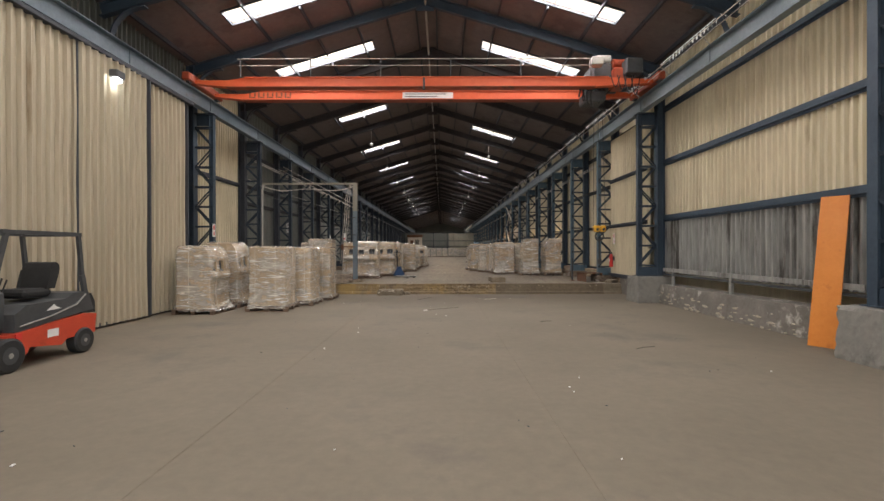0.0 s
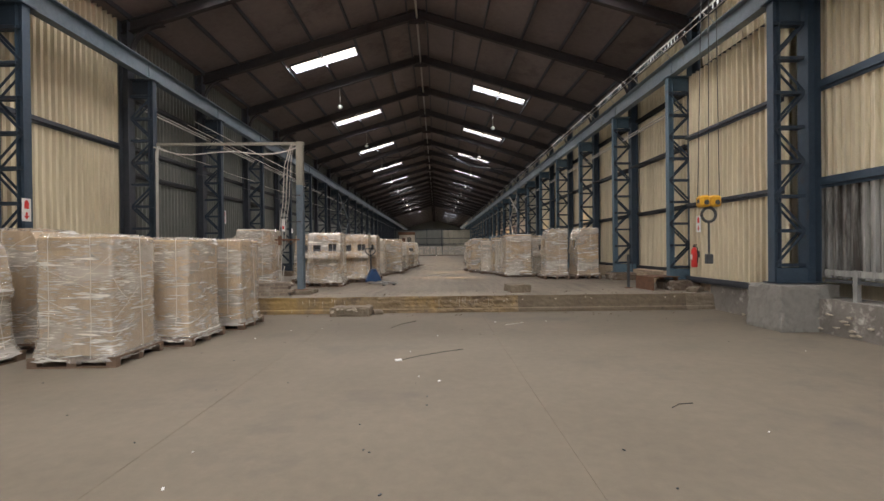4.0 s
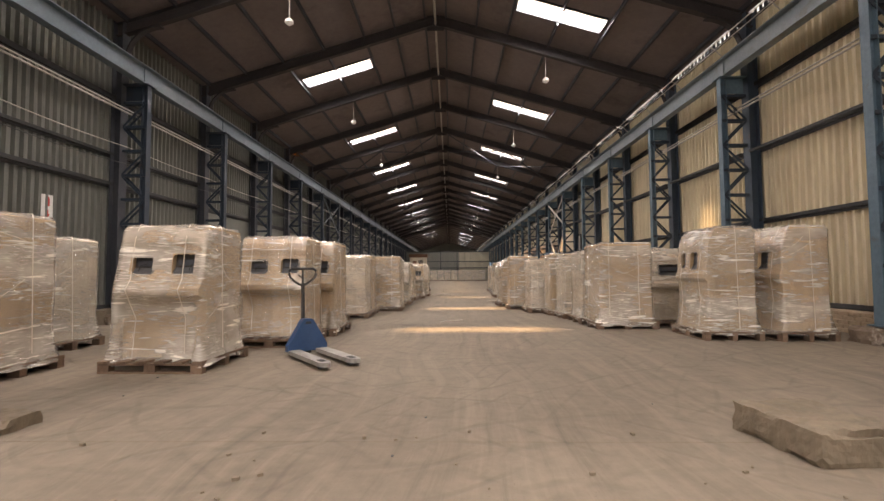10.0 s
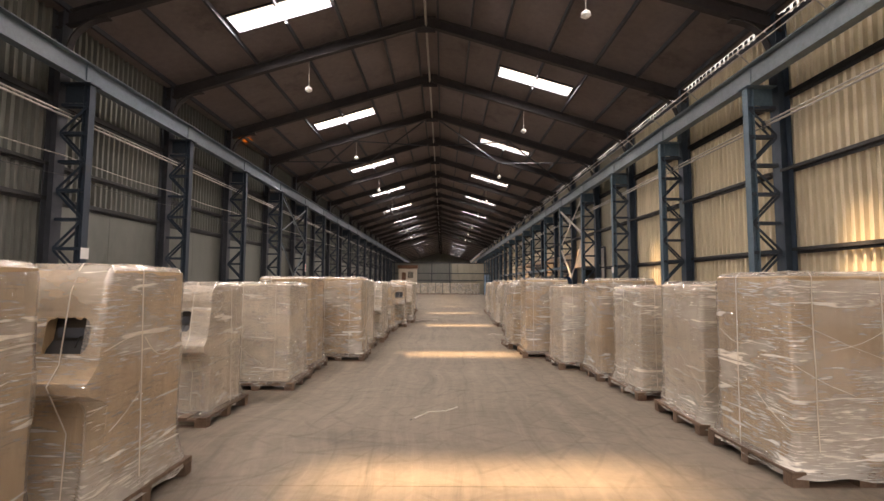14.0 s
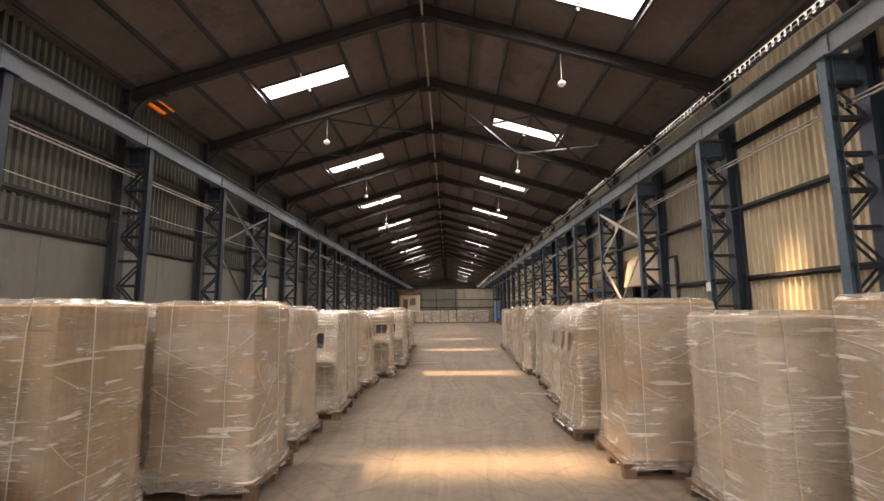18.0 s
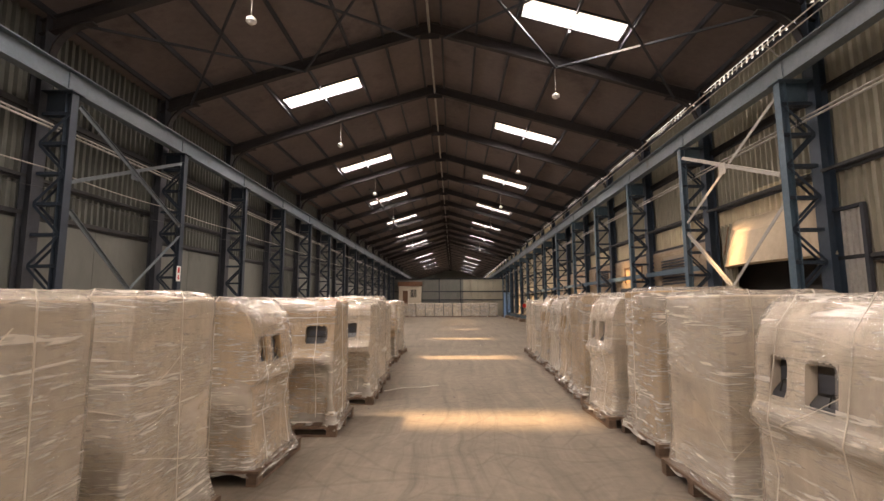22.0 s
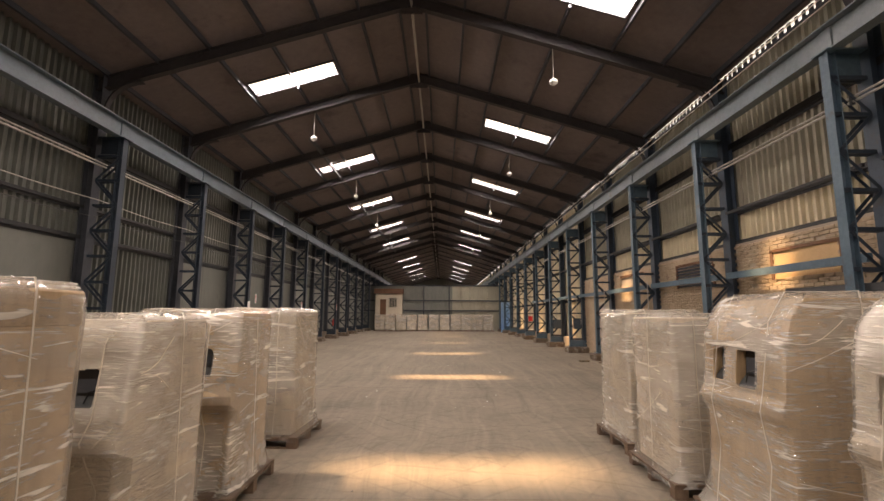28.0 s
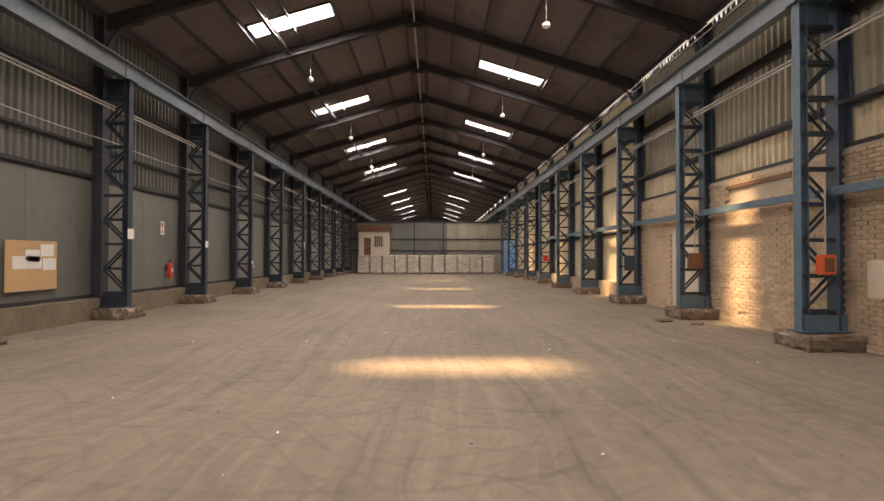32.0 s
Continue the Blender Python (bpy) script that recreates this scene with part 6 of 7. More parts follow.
part("upper_rail", Shape().box(-0.03, 0.03, line(-2) + 0.3, line(0) - 0.45, 1.02, 1.12), M_ZINC, gr)
part("lower_rail", Shape().box(-0.03, 0.03, line(-2) + 0.3, line(0) - 0.45, 0.90, 0.96), M_IRON, gr)
for y in (8.6, 11.6, 14.4):
    part("post", Shape().box(-0.035, 0.035, y - 0.04, y + 0.04, 0.58, 1.13), M_ZINC, gr)
# flaked paint at the foot of the plinth
rnd = random.Random(8)
fl = Shape()
for i in range(90):
    y, z = rnd.uniform(8.0, 17.0), rnd.uniform(0.02, 0.5) ** 1.5
    r = rnd.uniform(0.02, 0.10)
    x = 7.425
    fl.prism([(y + r * rnd.uniform(0.5, 1.4) * math.cos(q * 1.05), z + 0.02 + r * 0.4 * rnd.uniform(0.4, 1.0) * math.sin(q * 1.05)) for q in range(6)], "x", x, x + 0.03)
tagged(part("paint_flakes", fl, M_LIME), "flaking white paint on the plinth", "paint", kind="stuff")

# step and loose concrete blocks
def rough_block(name, x, y, z, w, d, h, rz, seed, mt, label, cat="block"):
    ob = part(name, Shape().rough_box(-w / 2, w / 2, -d / 2, d / 2, 0.0, h, 0.035, 0.02, 0.06, seed), mt)
    ob.matrix_basis = pose(x, y, z, 0, 0, rz)
    return tagged(ob, label, cat)


step = rough_block("step_block", -1.43, 17.85, 0.0, 0.94, 0.54, 0.21, -1, 5, M_OLDCON, "worn concrete step with flaking white edges below the platform")
rnd = random.Random(12)
for i in range(9):
    x, z = rnd.uniform(-0.42, 0.42), rnd.uniform(0.10, 0.18)
    r = rnd.uniform(0.015, 0.055)
    out = [(x + r * rnd.uniform(0.6, 1.5) * math.cos(q * 0.785), z + r * rnd.uniform(0.4, 0.8) * math.sin(q * 0.785)) for q in range(8)]
    part("flake", Shape().prism(out, "y", -0.292, -0.262), M_LIME, step, "flaking white paint")
rough_block("concrete_lump", -0.82, 17.96, 0.0, 0.22, 0.18, 0.11, 20, 6, M_OLDCON, "broken lump of concrete beside the step")
rough_block("concrete_block", 2.76, 19.10, PLAT, 0.56, 0.70, 0.20, 6, 7, M_OLDCON, "flat rough concrete block lying on the raised floor")
rough_block("concrete_lump", 7.2, 18.5, PLAT, 0.5, 0.28, 0.12, 40, 8, M_OLDCON, "pale broken slab piece on the platform edge")
rough_block("rubble_piece", 6.75, 60.5, LOW, 0.3, 0.2, 0.05, 40, 9, M_OLDCON, "small piece of rubble beside the column footing")
rough_block("rubble_piece", 6.2, 61.0, LOW, 0.35, 0.22, 0.06, 10, 19, M_OLDCON, "small piece of rubble beside the column footing")
crate = thing("wooden_crate", -7.0, 18.75, PLAT, 3, "flat pale wooden crate at the platform edge", "crate")
part("box", Shape().bevel_box(-0.55, 0.55, -0.25, 0.25, 0, 0.22, 0.012), M_PLY, crate)
part("lid", Shape().bevel_box(-0.57, 0.57, -0.27, 0.27, 0.225, 0.25, 0.006), M_PLY, crate)

# stake and trough by the first right column
st = thing("stake", 6.02, 19.75, PLAT, label="dark upright iron stake in a small foot", category="stake")
part("rod", Shape().box(-0.03, 0.03, -0.03, 0.03, 0.0, 0.95), M_IRON, st)
part("foot", Shape().box(-0.08, 0.08, -0.08, 0.08, 0.0, 0.02), M_RUST, st)
tb = thing("rusty_trough", 6.62, 19.35, PLAT, 8, "rusty steel trough open at one end beside the column", "trough")
for x in (-0.36, 0.34):
    part("side", Shape().box(x, x + 0.02, -0.4, 0.4, 0.0, 0.34), M_RUST, tb)
part("top", Shape().box(-0.38, 0.40, -0.42, 0.42, 0.342, 0.36), M_RUST, tb)

# ---- pallet trucks ----
def pallet_truck(x, y, z, rz, label):
    j = thing("pallet_truck", x, y, z, rz, label, "pallet truck", "pallet trucks")
    b = Shape().prism([(-0.27, 0.07), (0.27, 0.07), (0.27, 0.15), (0.24, 0.20), (0.085, 0.47), (0.05, 0.50), (-0.05, 0.50), (-0.085, 0.47), (-0.24, 0.20), (-0.27, 0.15)], "y", -0.06, 0.06)
    part("frame", b, M_JACK, j, "blue painted frame")
    part("grip_hole", Shape().prism([(-0.045, 0.43), (0.045, 0.43), (0.035, 0.465), (-0.035, 0.465)], "y", -0.063, -0.0605), M_BLACK, j)
    part("pump", Shape().tube([(0, 0.13, 0.06), (0, 0.13, 0.36)], 0.07, 14), M_IRON, j)
    part("steer_wheel", Shape().tube([(-0.09, 0.14, 0.09), (0.09, 0.14, 0.09)], 0.09, 18), M_BLACK, j)
    for sx in (-1, 1):
        fk_ = Shape()
        n = len(fk_.v)
        outline = [(sx * 0.19 - 0.08, -0.05), (sx * 0.19 + 0.08, -0.05), (sx * 0.19 + 0.075, -1.04), (sx * 0.19 + 0.066, -1.10), (sx * 0.19 + 0.04, -1.145), (sx * 0.19, -1.16), (sx * 0.19 - 0.04, -1.145), (sx * 0.19 - 0.066, -1.10), (sx * 0.19 - 0.075, -1.04)]
        fk_.prism(outline, "z", 0.045, 0.095)
        f = part("fork", fk_, M_FORK, j, "worn grey fork")
        part("roller_slot", Shape().box(sx * 0.19 - 0.035, sx * 0.19 + 0.035, -1.05, -0.92, 0.0955, 0.099), M_BLACK, f)
        part("roller", Shape().tube([(sx * 0.19 - 0.035, -0.98, 0.04), (sx * 0.19 + 0.035, -0.98, 0.04)], 0.04, 12), M_BLACK, f)
    h = part("tiller", Shape().tube([(0, 0.14, 0.30), (0, 0.17, 0.98)], 0.026, 10), M_BLACK, j)
    loop = [(0, 0.17, 0.95), (-0.05, 0.172, 0.965), (-0.12, 0.174, 1.01), (-0.175, 0.175, 1.06), (-0.192, 0.177, 1.11), (-0.188, 0.178, 1.155), (-0.16, 0.18, 1.185), (0.16, 0.18, 1.185), (0.188, 0.178, 1.155), (0.192, 0.177, 1.11), (0.175, 0.175, 1.06), (0.12, 0.174, 1.01), (0.05, 0.172, 0.965), (0, 0.17, 0.95)]
    part("grip", Shape().tube(loop, 0.017, 8), M_BLACK, h)
    part("lever", Shape().tube([(0, 0.16, 1.04), (-0.07, 0.15, 1.10)], 0.009, 6).tube([(0, 0.175, 0.96), (0, 0.178, 1.18)], 0.015, 8), M_BLACK, h)
    return j


pallet_truck(-1.53, 22.36, PLAT, 38, "blue hand pallet truck with grey forks and a black handle")
pallet_truck(-4.35, 24.2, PLAT, 170, "blue hand pallet truck with a black handle between the loads")

# ---- conduits along both walls ----
for side, z in ((-1, 5.40), (1, 5.32)):
    s = Shape()
    c = thing("conduit_pair", side * 7.30, 0, z, label="two pale conduits running along the columns", category="conduit", group="conduits")
    for dz, r in ((0.0, 0.022), (0.075, 0.018)):
        part("pipe", Shape().tube([(0, line(1), dz), (0, line(21), dz)], r, 8), M_PIPE, c)
    for k in range(1, 22):
        part("clip", Shape().box(-0.03, 0.03, line(k) - 0.02, line(k) + 0.02, -0.05, 0.12), M_IRON, c)
for k in range(1, 20):
    s = Shape()
    c = thing("cable", -7.42, 0, 0, label="thin dusty cables sagging between the columns", category="cable", group="wall cables")
    part("strand", Shape().tube([(0, line(k) + BAY * i / 8, 4.62 - 0.05 * math.sin(i / 8 * math.pi)) for i in range(9)], 0.012, 6), M_CABLE, c)
    part("strand", Shape().tube([(0.03, line(k) + BAY * i / 8, 4.20 - 0.07 * math.sin(i / 8 * math.pi)) for i in range(9)], 0.009, 6), M_IRON, c)

# pale blue tie beams, right side
tie_l = thing("tie_beam", 7.42, 0, 2.86, label="pale blue steel tie beam between the columns", category="beam", group="tie beams")
for k in range(8, 16):
    part("length", Shape().box(-0.05, 0.05, line(k) + 0.16, line(k + 1) - 0.16, -0.07, 0.07), M_TEAL, tie_l)
tie2 = thing("tie_beam", 7.50, 0, 4.34, label="thin dark steel rail between the columns", category="beam", group="tie beams")
for k in range(1, 16):
    part("length", Shape().box(-0.025, 0.025, line(k) + 0.16, line(k + 1) - 0.16, -0.03, 0.03), M_GIRT, tie2)

# ---- cross bracing between the braced columns ----
for side, mt in ((1, M_PIPE), (-1, M_GIRDER)):
    br = thing("cross_brace", side * (LEG_IN + 0.03), 0, 0, label="crossed steel angle braces between two columns", category="brace", group="cross braces")
    a, b = line(7) + 0.12, line(8) - 0.12
    mid = (a + b) / 2
    for off, p, q in ((-0.02, (a, 4.35), (b, 5.85)), (0.02, (a, 5.9), (b, 4.05)), (0.0, (b, 3.75), (mid, 2.25)), (0.0, (a, 3.75), (mid, 2.25))):
        part("angle", Shape().bar((off, p[0], p[1]), (off, q[0], q[1]), 0.010, 0.075, up=(0, 0, 1)).bar((off + 0.03, p[0], p[1] + 0.045), (off + 0.03, q[0], q[1] + 0.045), 0.05, 0.008, up=(0, 0, 1)), mt, br)
    part("gusset", Shape().box(-0.03, -0.02, mid - 0.14, mid + 0.14, 4.88, 5.14), mt, br)

# roof wind braces in the same bay
rb = thing("roof_brace", 0, 0, 0, label="thin crossed angle braces under the roof", category="brace", kind="structure")
for side in (-1, 1):
    for x0, x1 in ((0.4, 3.6), (3.6, 6.9)):
        for ya, yb in ((line(7), line(8)), (line(8), line(7))):
            part("angle", Shape().bar((side * x0, ya, roof_z(x0) - 0.48), (side * x1, yb, roof_z(x1) - 0.48), 0.05, 0.05), M_DARKSTEEL, rb)

# ---- pendants under the roof ----
def pendant(x, y):
    p = thing("pendant_lamp", x, y, 0, label="small white unlit lamp hanging on a rod", category="lamp", group="pendant lamps")
    top = roof_z(x) - 0.15
    part("rod", Shape().tube([(0, 0, 7.98), (0, 0, top)], 0.012, 6), M_PIPE, p)
    sh = part("shade", Shape().tube([(0, 0, 7.80), (0, 0, 7.86), (0, 0, 7.93), (0, 0, 7.99)], [0.04, 0.112, 0.10, 0.022], 14), M_WHITE, p)
    part("cross_rod", Shape().tube([(-0.02, 0, top + 0.02), (0.35, -0.1, top + 0.03)], 0.012, 6), M_PIPE, p)
    return p


for i in range(8):
    pendant(-3.6, 27.3 + 7.73 * i)
    pendant(3.65, 31.05 + 7.75 * i)

# long conduit under the left roof lights
part_c = thing("roof_conduit", -4.25, 0, 0, label="dark conduit running under the roof lights", category="conduit")
part("pipe", Shape().box(-0.05, 0.05, 60.0, 92.0, roof_z(4.25) - 0.33, roof_z(4.25) - 0.25), M_IRON, part_c)
part("strap", Shape().box(0.09, 0.13, 60.0, 92.0, roof_z(4.25) - 0.30, roof_z(4.25) - 0.27), M_IRON, part_c)
for k in range(12, 20):
    part("hanger", Shape().box(-0.06, 0.06, line(k) - 0.02, line(k) + 0.02, roof_z(4.25) - 0.34, roof_z(4.25) - 0.14), M_IRON, part_c)

# fluorescent fitting on the left front girder
fl = thing("bulkhead_lamp", -6.79, 10.78, 5.54, label="small bright bulkhead lamp on the sliding door", category="lamp")
part("housing", Shape().bevel_box(-0.10, 0.10, -0.14, 0.14, 0.05, 0.22, 0.02), M_IRON, fl)
part("glass", Shape().bevel_box(-0.07, 0.07, -0.09, 0.09, -0.03, 0.049, 0.025), glow("lamp glass", (1.0, 0.97, 0.9), 18.0), fl, "glowing lamp glass")

# ---- blue cabinet past the open gap ----
bc = thing("blue_cabinet", 7.42, 46.95, LOW, label="dark blue steel cabinet beside the open wall gap", category="cabinet")
part("body", Shape().bevel_box(-0.26, 0.26, -0.55, 0.55, 0.0, 2.15, 0.015), M_JACK, bc)
for y in (-0.54, 0.005):
    part("door", Shape().bevel_box(-0.275, -0.262, y, y + 0.535, 0.06, 2.1, 0.004), M_JACK, bc)
# pipes and hose frame past the gap
pr = thing("pipe_rack", 7.1, 50.0, LOW, label="bent grey pipes and a rack beside the brick wall", category="pipes")
part("hoop", Shape().tube([(0, -0.7, 0), (0, -0.7, 1.7), (0, -0.6, 1.95), (0, -0.3, 2.05), (0, 0.5, 2.05)], 0.045, 10), M_PIPE, pr)
part("hoop", Shape().tube([(0.15, -1.5, 0), (0.15, -1.5, 1.95), (0.15, -1.4, 2.08), (0.15, 1.0, 2.1)], 0.035, 10), M_PIPE, pr)
part("shelf_beam", Shape().box(-0.03, 0.03, -1.9, 1.6, 2.12, 2.24), M_IRON, pr)
part("post", Shape().box(-0.03, 0.03, 0.3, 0.36, 0, 2.12), M_IRON, pr)
part("cable", Shape().tube([(-0.05, -1.9 + 0.12 * i, 2.2 - 0.3 * math.sin(i / 12 * math.pi)) for i in range(13)], 0.012, 6), M_BLACK, pr)

# ---- switch boxes on the right columns ----
def switch_box(k, z, mt, label, w=0.32, h=0.38):
    b = thing("switch_box", LEG_IN + 0.33, line(k) - 0.12, z, label=label, category="switch box", group="switch boxes")
    part("case", Shape().bevel_box(-w / 2, w / 2, -0.14, 0.0, 0, h, 0.02), mt, b)
    part("door", Shape().box(-w / 2 + 0.05, w / 2 - 0.05, -0.146, -0.141, 0.05, h - 0.05), M_RUST if mt is M_ORANGE else mt, b)
    part("pipe", Shape().tube([(0, -0.06, h), (0, -0.06, h + 1.2)], 0.015, 6), M_PIPE, b)
    return b


switch_box(11, 1.45, M_ORANGE, "orange electrical box with a dark open door in the column", 0.26, 0.34)
switch_box(12, 1.45, M_RUST, "brown red electrical box mounted in the column", 0.34, 0.4)
switch_box(13, 1.3, M_BLUE, "blue electrical box mounted in the column", 0.34, 0.5)
switch_box(14, 1.2, M_BLUE, "blue electrical box mounted in the column", 0.5, 0.5)
switch_box(16, 1.5, M_RED, "red box mounted in the column", 0.3, 0.35)

# ---- cabin and side opening at the far end ----
cb = thing("cabin", -4.95, 93.35, LOW, label="cream two-level cabin with a dark door and barred window", category="cabin")
part("cabin_body", Shape().box(-1.45, 1.42, -0.1, 0.75, 0, 3.95), M_PLASTER, cb)
part("fascia", Shape().box(-1.6, 1.55, -0.25, 0.8, 3.96, 4.5), M_RUST, cb, "brown fascia board")
part("door", Shape().box(-0.95, -0.30, -0.13, -0.105, 1.5, 3.35), M_RUST, cb, "dark brown door")
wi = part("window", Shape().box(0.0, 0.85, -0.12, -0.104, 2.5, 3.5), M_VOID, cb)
for i in range(5):
    part("bar", Shape().box(0.05 + i * 0.18, 0.09 + i * 0.18, -0.15, -0.125, 2.5, 3.5), M_PLASTER, wi)
# strips added in the side opening; the blue of daylight is their colour
strip_mat = bpy.data.materials.new("blue translucent strip")
strip_mat.use_nodes = True
sn = strip_mat.node_tree
sn.nodes.remove(sn.nodes["Principled BSDF"])
st_t = sn.nodes.new("ShaderNodeBsdfTranslucent")
st_t.inputs["Color"].default_value = (0.55, 0.74, 0.95, 1)
sn.links.new(st_t.outputs[0], sn.nodes["Material Output"].inputs["Surface"])
dr = thing("plastic_strip_door", 7.25, 89.3, LOW, label="blue translucent strips standing in for daylight in a side doorway", category="door")
for i in range(9):
    part("strip", Shape().box(-0.55 + i * 0.12, -0.44 + i * 0.12, 0.004 * (i % 2), 0.004 * (i % 2) + 0.003, 0.02, 3.0), strip_mat, dr)
part("header", Shape().box(-0.6, 0.6, -0.03, 0.04, 3.0, 3.1), M_DARKSTEEL, dr)
# ---- floor litter ----
rnd = random.Random(77)
lit = Shape()
for i in range(170):
    x, y = rnd.uniform(-4.5, 6.5), rnd.choice((rnd.uniform(1.5, 18.0), rnd.uniform(18.5, 60.0)))
    z = 0.001 if y < EDGE else floor_z(y) + 0.001
    if y > EDGE + 3 and y < 50 and not -1.0 < x < 2.2:
        continue
    a, w, d = rnd.uniform(0, 3.1), rnd.uniform(0.006, 0.03), rnd.uniform(0.004, 0.012)
    lit.bar((x, y, z + 0.004), (x + math.cos(a) * w, y + math.sin(a) * w, z + 0.006), d, 0.008)
tagged(part("litter", lit, M_IRON), "small dark chips and scraps scattered over the floor", "litter", kind="stuff")
pale = Shape()
for i in range(46):
    x, y = rnd.uniform(-4.0, 6.3), rnd.choice((rnd.uniform(2.5, 18.0), rnd.uniform(52.0, 60.0)))
    z = 0.001 if y < EDGE else floor_z(y) + 0.001
    a, w = rnd.uniform(0, 3.1), rnd.uniform(0.012, 0.035)
    pale.bar((x, y, z + 0.004), (x + math.cos(a) * w, y + math.sin(a) * w, z + 0.008), w * 0.6, 0.006)
tagged(part("paper_scraps", pale, M_PAPER), "pale paper and plaster scraps on the floor", "litter", kind="stuff")
for pts, lab in (([(0.12, 13.38), (0.38, 13.62), (0.72, 13.84), (1.01, 14.0)], "thin black wire lying on the concrete floor"), ([(-0.31, 15.99), (-0.12, 16.45), (0.16, 16.8)], "short curled black wire on the floor"), ([(2.88, 11.3), (3.0, 11.4), (3.15, 11.42)], "short black wire on the floor"), ([(3.87, 8.32), (4.05, 8.46), (4.28, 8.52)], "short black wire on the floor")):
    w = thing("wire_offcut", 0, 0, 0, label=lab, category="wire", group="wire offcuts")
    part("strand", Shape().tube([(x, y, 0.005) for x, y in pts], 0.004, 6), M_BLACK, w)
sc = thing("paper_scrap", 0.06, 13.32, 0.002, 15, "crumpled white paper scrap at the end of a wire", "paper")
part("sheet", Shape().bevel_box(-0.05, 0.05, -0.04, 0.04, 0, 0.02, 0.009), M_PAPER, sc)
for x, y, rz, long in ((-0.73, 43.02, 30, 1.65), (2.12, 37.45, -4, 0.75), (0.2, 27.1, 40, 1.0)):
    fs = thing("film_scrap", x, y, floor_z(y) + 0.002, rz, "loose strip of white strap on the floor", "scrap", "film scraps")
    part("strip", Shape().tube([(0, 0, 0.01), (0.25 * long, 0.04, 0.03), (0.5 * long, 0.0, 0.012), (0.75 * long, 0.05, 0.008)], 0.009, 6), M_STRAP, fs)
st2 = thing("pale_stick", 1.99, 16.15, 0.0, 34, "thin pale wooden stick lying on the floor", "stick")
part("stick", Shape().box(0.0, 0.51, -0.008, 0.008, 0.0, 0.012), M_STRAP, st2)

# broken bits along the platform edge
chips = Shape()
rnd = random.Random(55)
for i in range(110):
    x = rnd.uniform(-3.0, 6.8)
    if rnd.random() < 0.45:
        y, z = rnd.uniform(17.45, 18.08), 0.0
    else:
        y, z = 18.22 + rnd.random() ** 2 * 1.1, PLAT
    if -1.95 < x < -0.7 and y < 18.2:
        continue
    r = rnd.uniform(0.006, 0.026)
    a = rnd.uniform(0, 3)
    chips.bar((x, y, z + r * 0.4), (x + r * 1.6 * math.cos(a), y + r * 1.6 * math.sin(a), z + r * 0.5), r, r * 0.8)
tagged(part("kerb_chips", chips, M_OLDCON), "small broken concrete bits along the platform edge", "rubble", kind="stuff")

# ---- brick walls, right side ----
def brick_bay(k, holes, as_parts):
    y0, y1 = line(k), line(k + 1)
    w = thing("wall_brick", 7.72, 0, 0, label="old pale brick wall with patched openings", category="wall", kind="structure")
    part("core", Shape().box(0.02, 0.14, y0, y1, LOW, 3.62), M_MORTAR, w)
    rnd = random.Random(900 + k)
    meshes = []
    for v in range(6):
        b = Shape().bevel_box(-0.012, 0.03, 0, 0.222, 0, 0.066, 0.005)
        b.v = [(x + rnd.uniform(-0.005, 0.005), y + rnd.uniform(-0.003, 0.003), z + rnd.uniform(-0.003, 0.003)) for x, y, z in b.v]
        meshes.append(b)
    data = [b.mesh("brick") for b in meshes] if as_parts else None
    if data:
        for d_ in data:
            d_.materials.append(M_BRICK)
    rest = Shape()
    count = 0
    for r in range(44):
        z = LOW + 0.006 + r * 0.0765
        for i in range(-1, 17):
            y = y0 + i * 0.234 + (0.117 if r % 2 else 0)
            if y < y0 or y + 0.222 > y1:
                continue
            if any(a - 0.05 < y + 0.11 < b + 0.05 and c < z + 0.03 < d for a, b, c, d in holes):
                continue
            if rnd.random() < 0.02:
                continue
            if data and count < 300 and z < 2.2:
                ob = new("brick", rnd.choice(data))
                ob.parent = w
                ob.location = (0, y, z)
                count += 1
            else:
                src = rnd.choice(meshes)
                n = len(rest.v)
                rest.v += [(a, b + y, c + z) for a, b, c in src.v]
                rest.f += [tuple(n + q for q in f) for f in src.f]
    tagged(part("brickwork", rest, M_BRICK, w), kind="stuff")
    return w


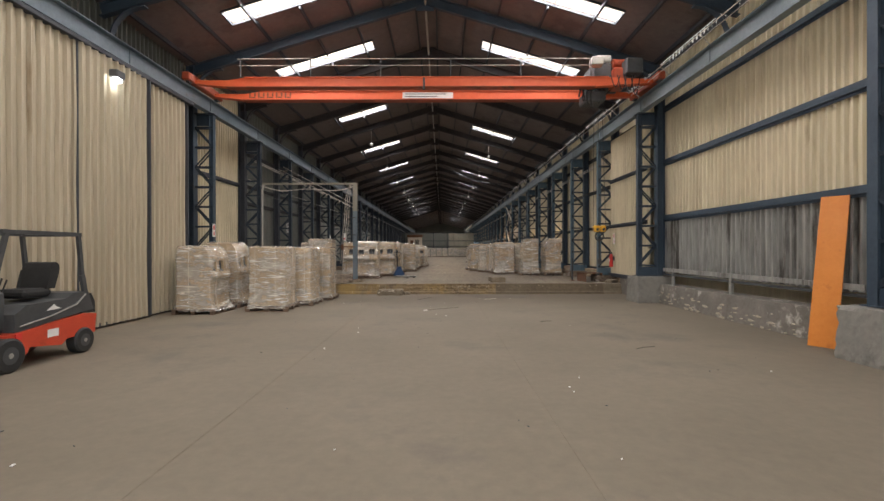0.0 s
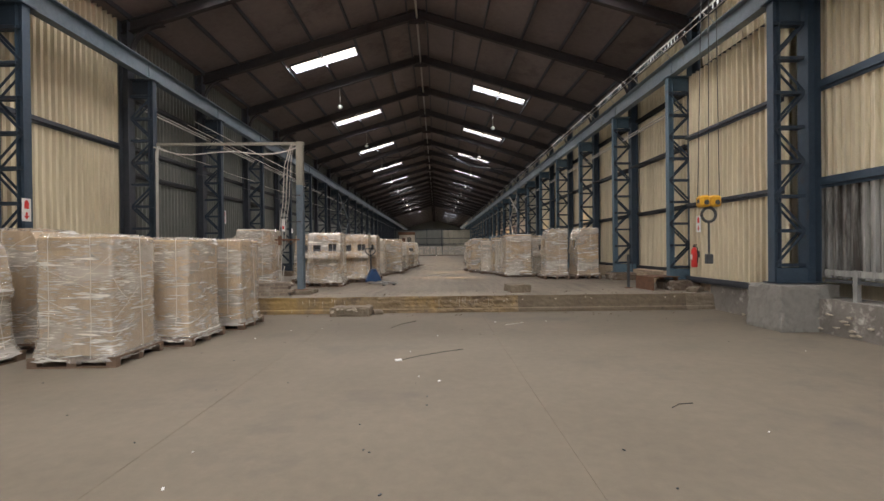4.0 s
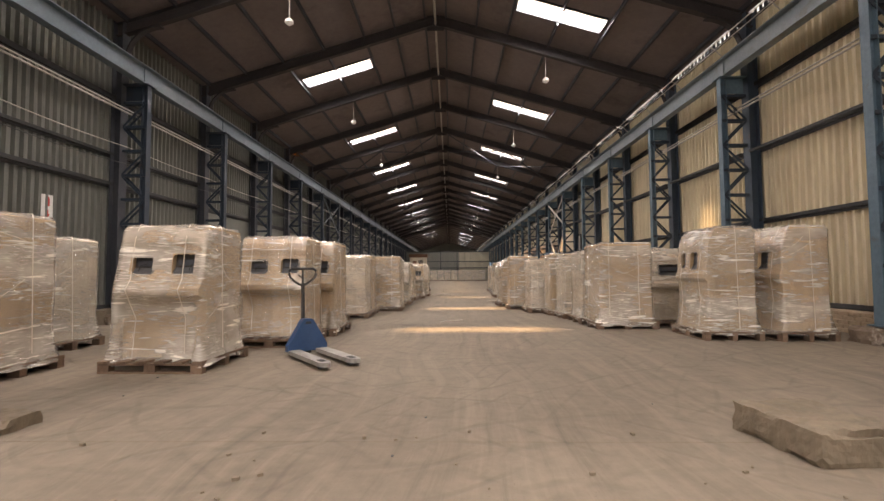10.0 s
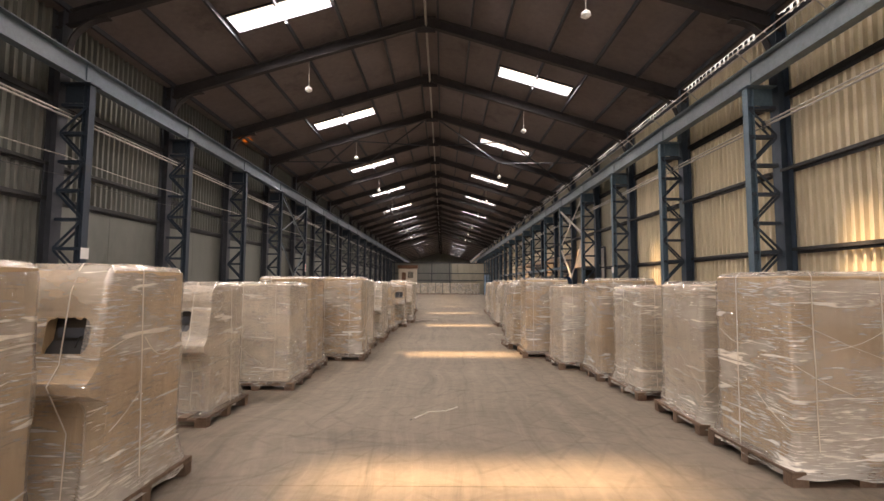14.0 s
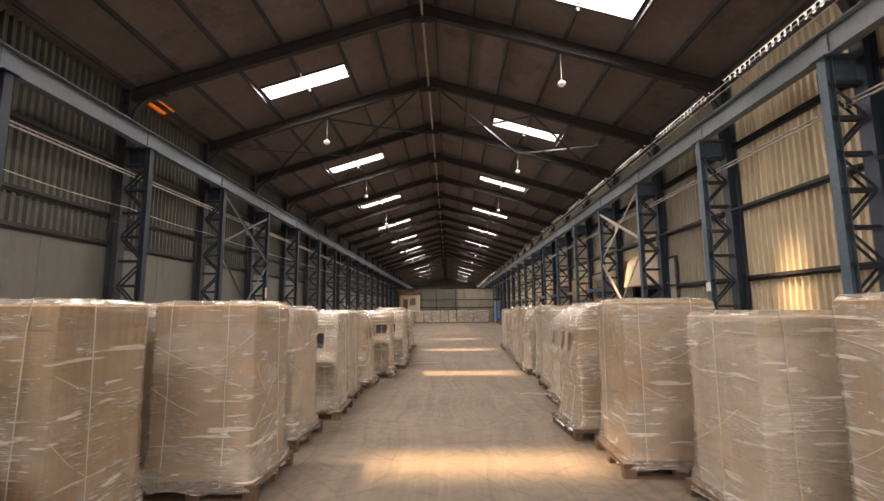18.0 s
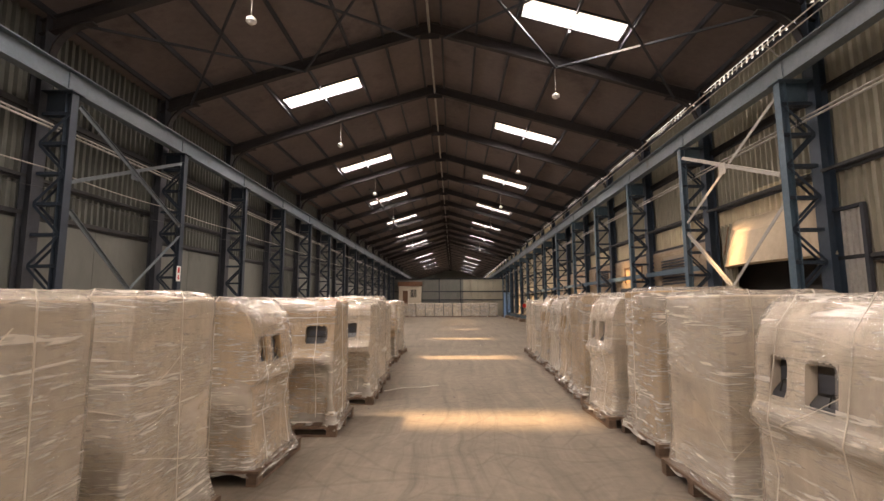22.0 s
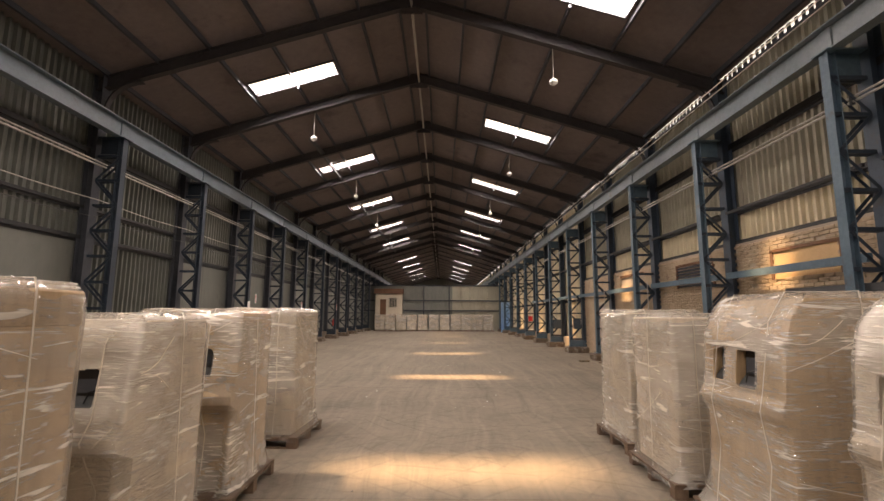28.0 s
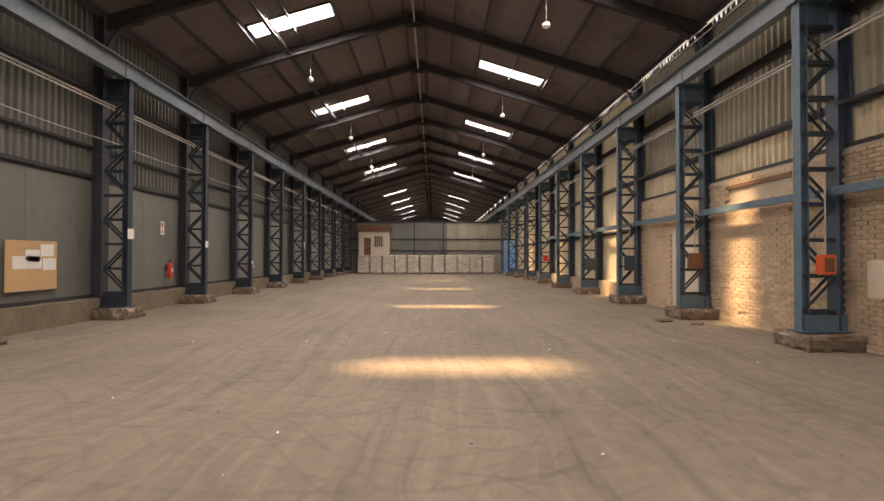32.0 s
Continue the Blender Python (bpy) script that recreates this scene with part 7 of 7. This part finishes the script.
K9, K10, K11, K12 = line(9), line(10), line(11), line(12)
w8 = brick_bay(8, [(line(8) + 1.2, line(8) + 3.2, 2.5, 3.4)], False)
w9 = brick_bay(9, [(K9 + 1.0, K9 + 2.6, 2.75, 3.25)], False)
w10 = brick_bay(10, [(K10 + 0.9, K10 + 2.7, 2.75, 3.35), (K10 + 0.8, K10 + 1.05, 0.75, 0.95), (K10 + 1.5, K10 + 1.75, 0.75, 0.95)], False)
w11 = brick_bay(11, [(K11 + 1.2, K11 + 3.0, 3.05, 3.35)], True)
w12 = brick_bay(12, [(K12 + 0.5, K12 + 1.7, LOW, 2.5)], False)
part("louvre_frame", Shape().box(-0.02, 0.02, K10 + 0.86, K10 + 0.92, 2.72, 3.38).box(-0.02, 0.02, K10 + 2.68, K10 + 2.74, 2.72, 3.38).box(-0.02, 0.02, K10 + 0.86, K10 + 2.74, 3.34, 3.40), M_RUST, w10)
for i in range(7):
    part("louvre_slat", Shape().bar((0.0, K10 + 0.93, 2.78 + i * 0.085), (0.0, K10 + 2.67, 2.78 + i * 0.085), 0.012, 0.075, up=(0.7, 0, 0.7)), M_DARKSTEEL, w10)
for i in range(9):
    part("louvre_slat", Shape().bar((0.0, line(8) + 1.2, 2.53 + i * 0.095), (0.0, line(8) + 3.2, 2.53 + i * 0.095), 0.012, 0.08, up=(0.7, 0, 0.7)), M_DARKSTEEL, w8)
part("boarded_window", Shape().box(0.0, 0.018, K9 + 0.95, K9 + 2.65, 2.70, 3.28), M_PLY, w9, "boarded up window")
part("window_frame", Shape().box(-0.03, 0.02, K9 + 0.92, K9 + 0.99, 2.70, 3.30).box(-0.03, 0.02, K9 + 2.61, K9 + 2.68, 2.70, 3.30).box(-0.03, 0.02, K9 + 0.92, K9 + 2.68, 3.26, 3.32), M_RUST, w9)
part("lintel", Shape().box(-0.03, 0.02, K11 + 1.1, K11 + 3.1, 3.36, 3.44), M_RUST, w11, "rusty lintel over a bricked up opening")
part("plaster_patch", Shape().box(-0.016, 0.018, K12 + 0.45, K12 + 1.75, LOW, 2.52), M_PLASTER, w12)
part("plaster_patch", Shape().box(-0.018, -0.013, K10 + 3.0, K10 + 3.4, 1.1, 1.7), M_PLASTER, w10)
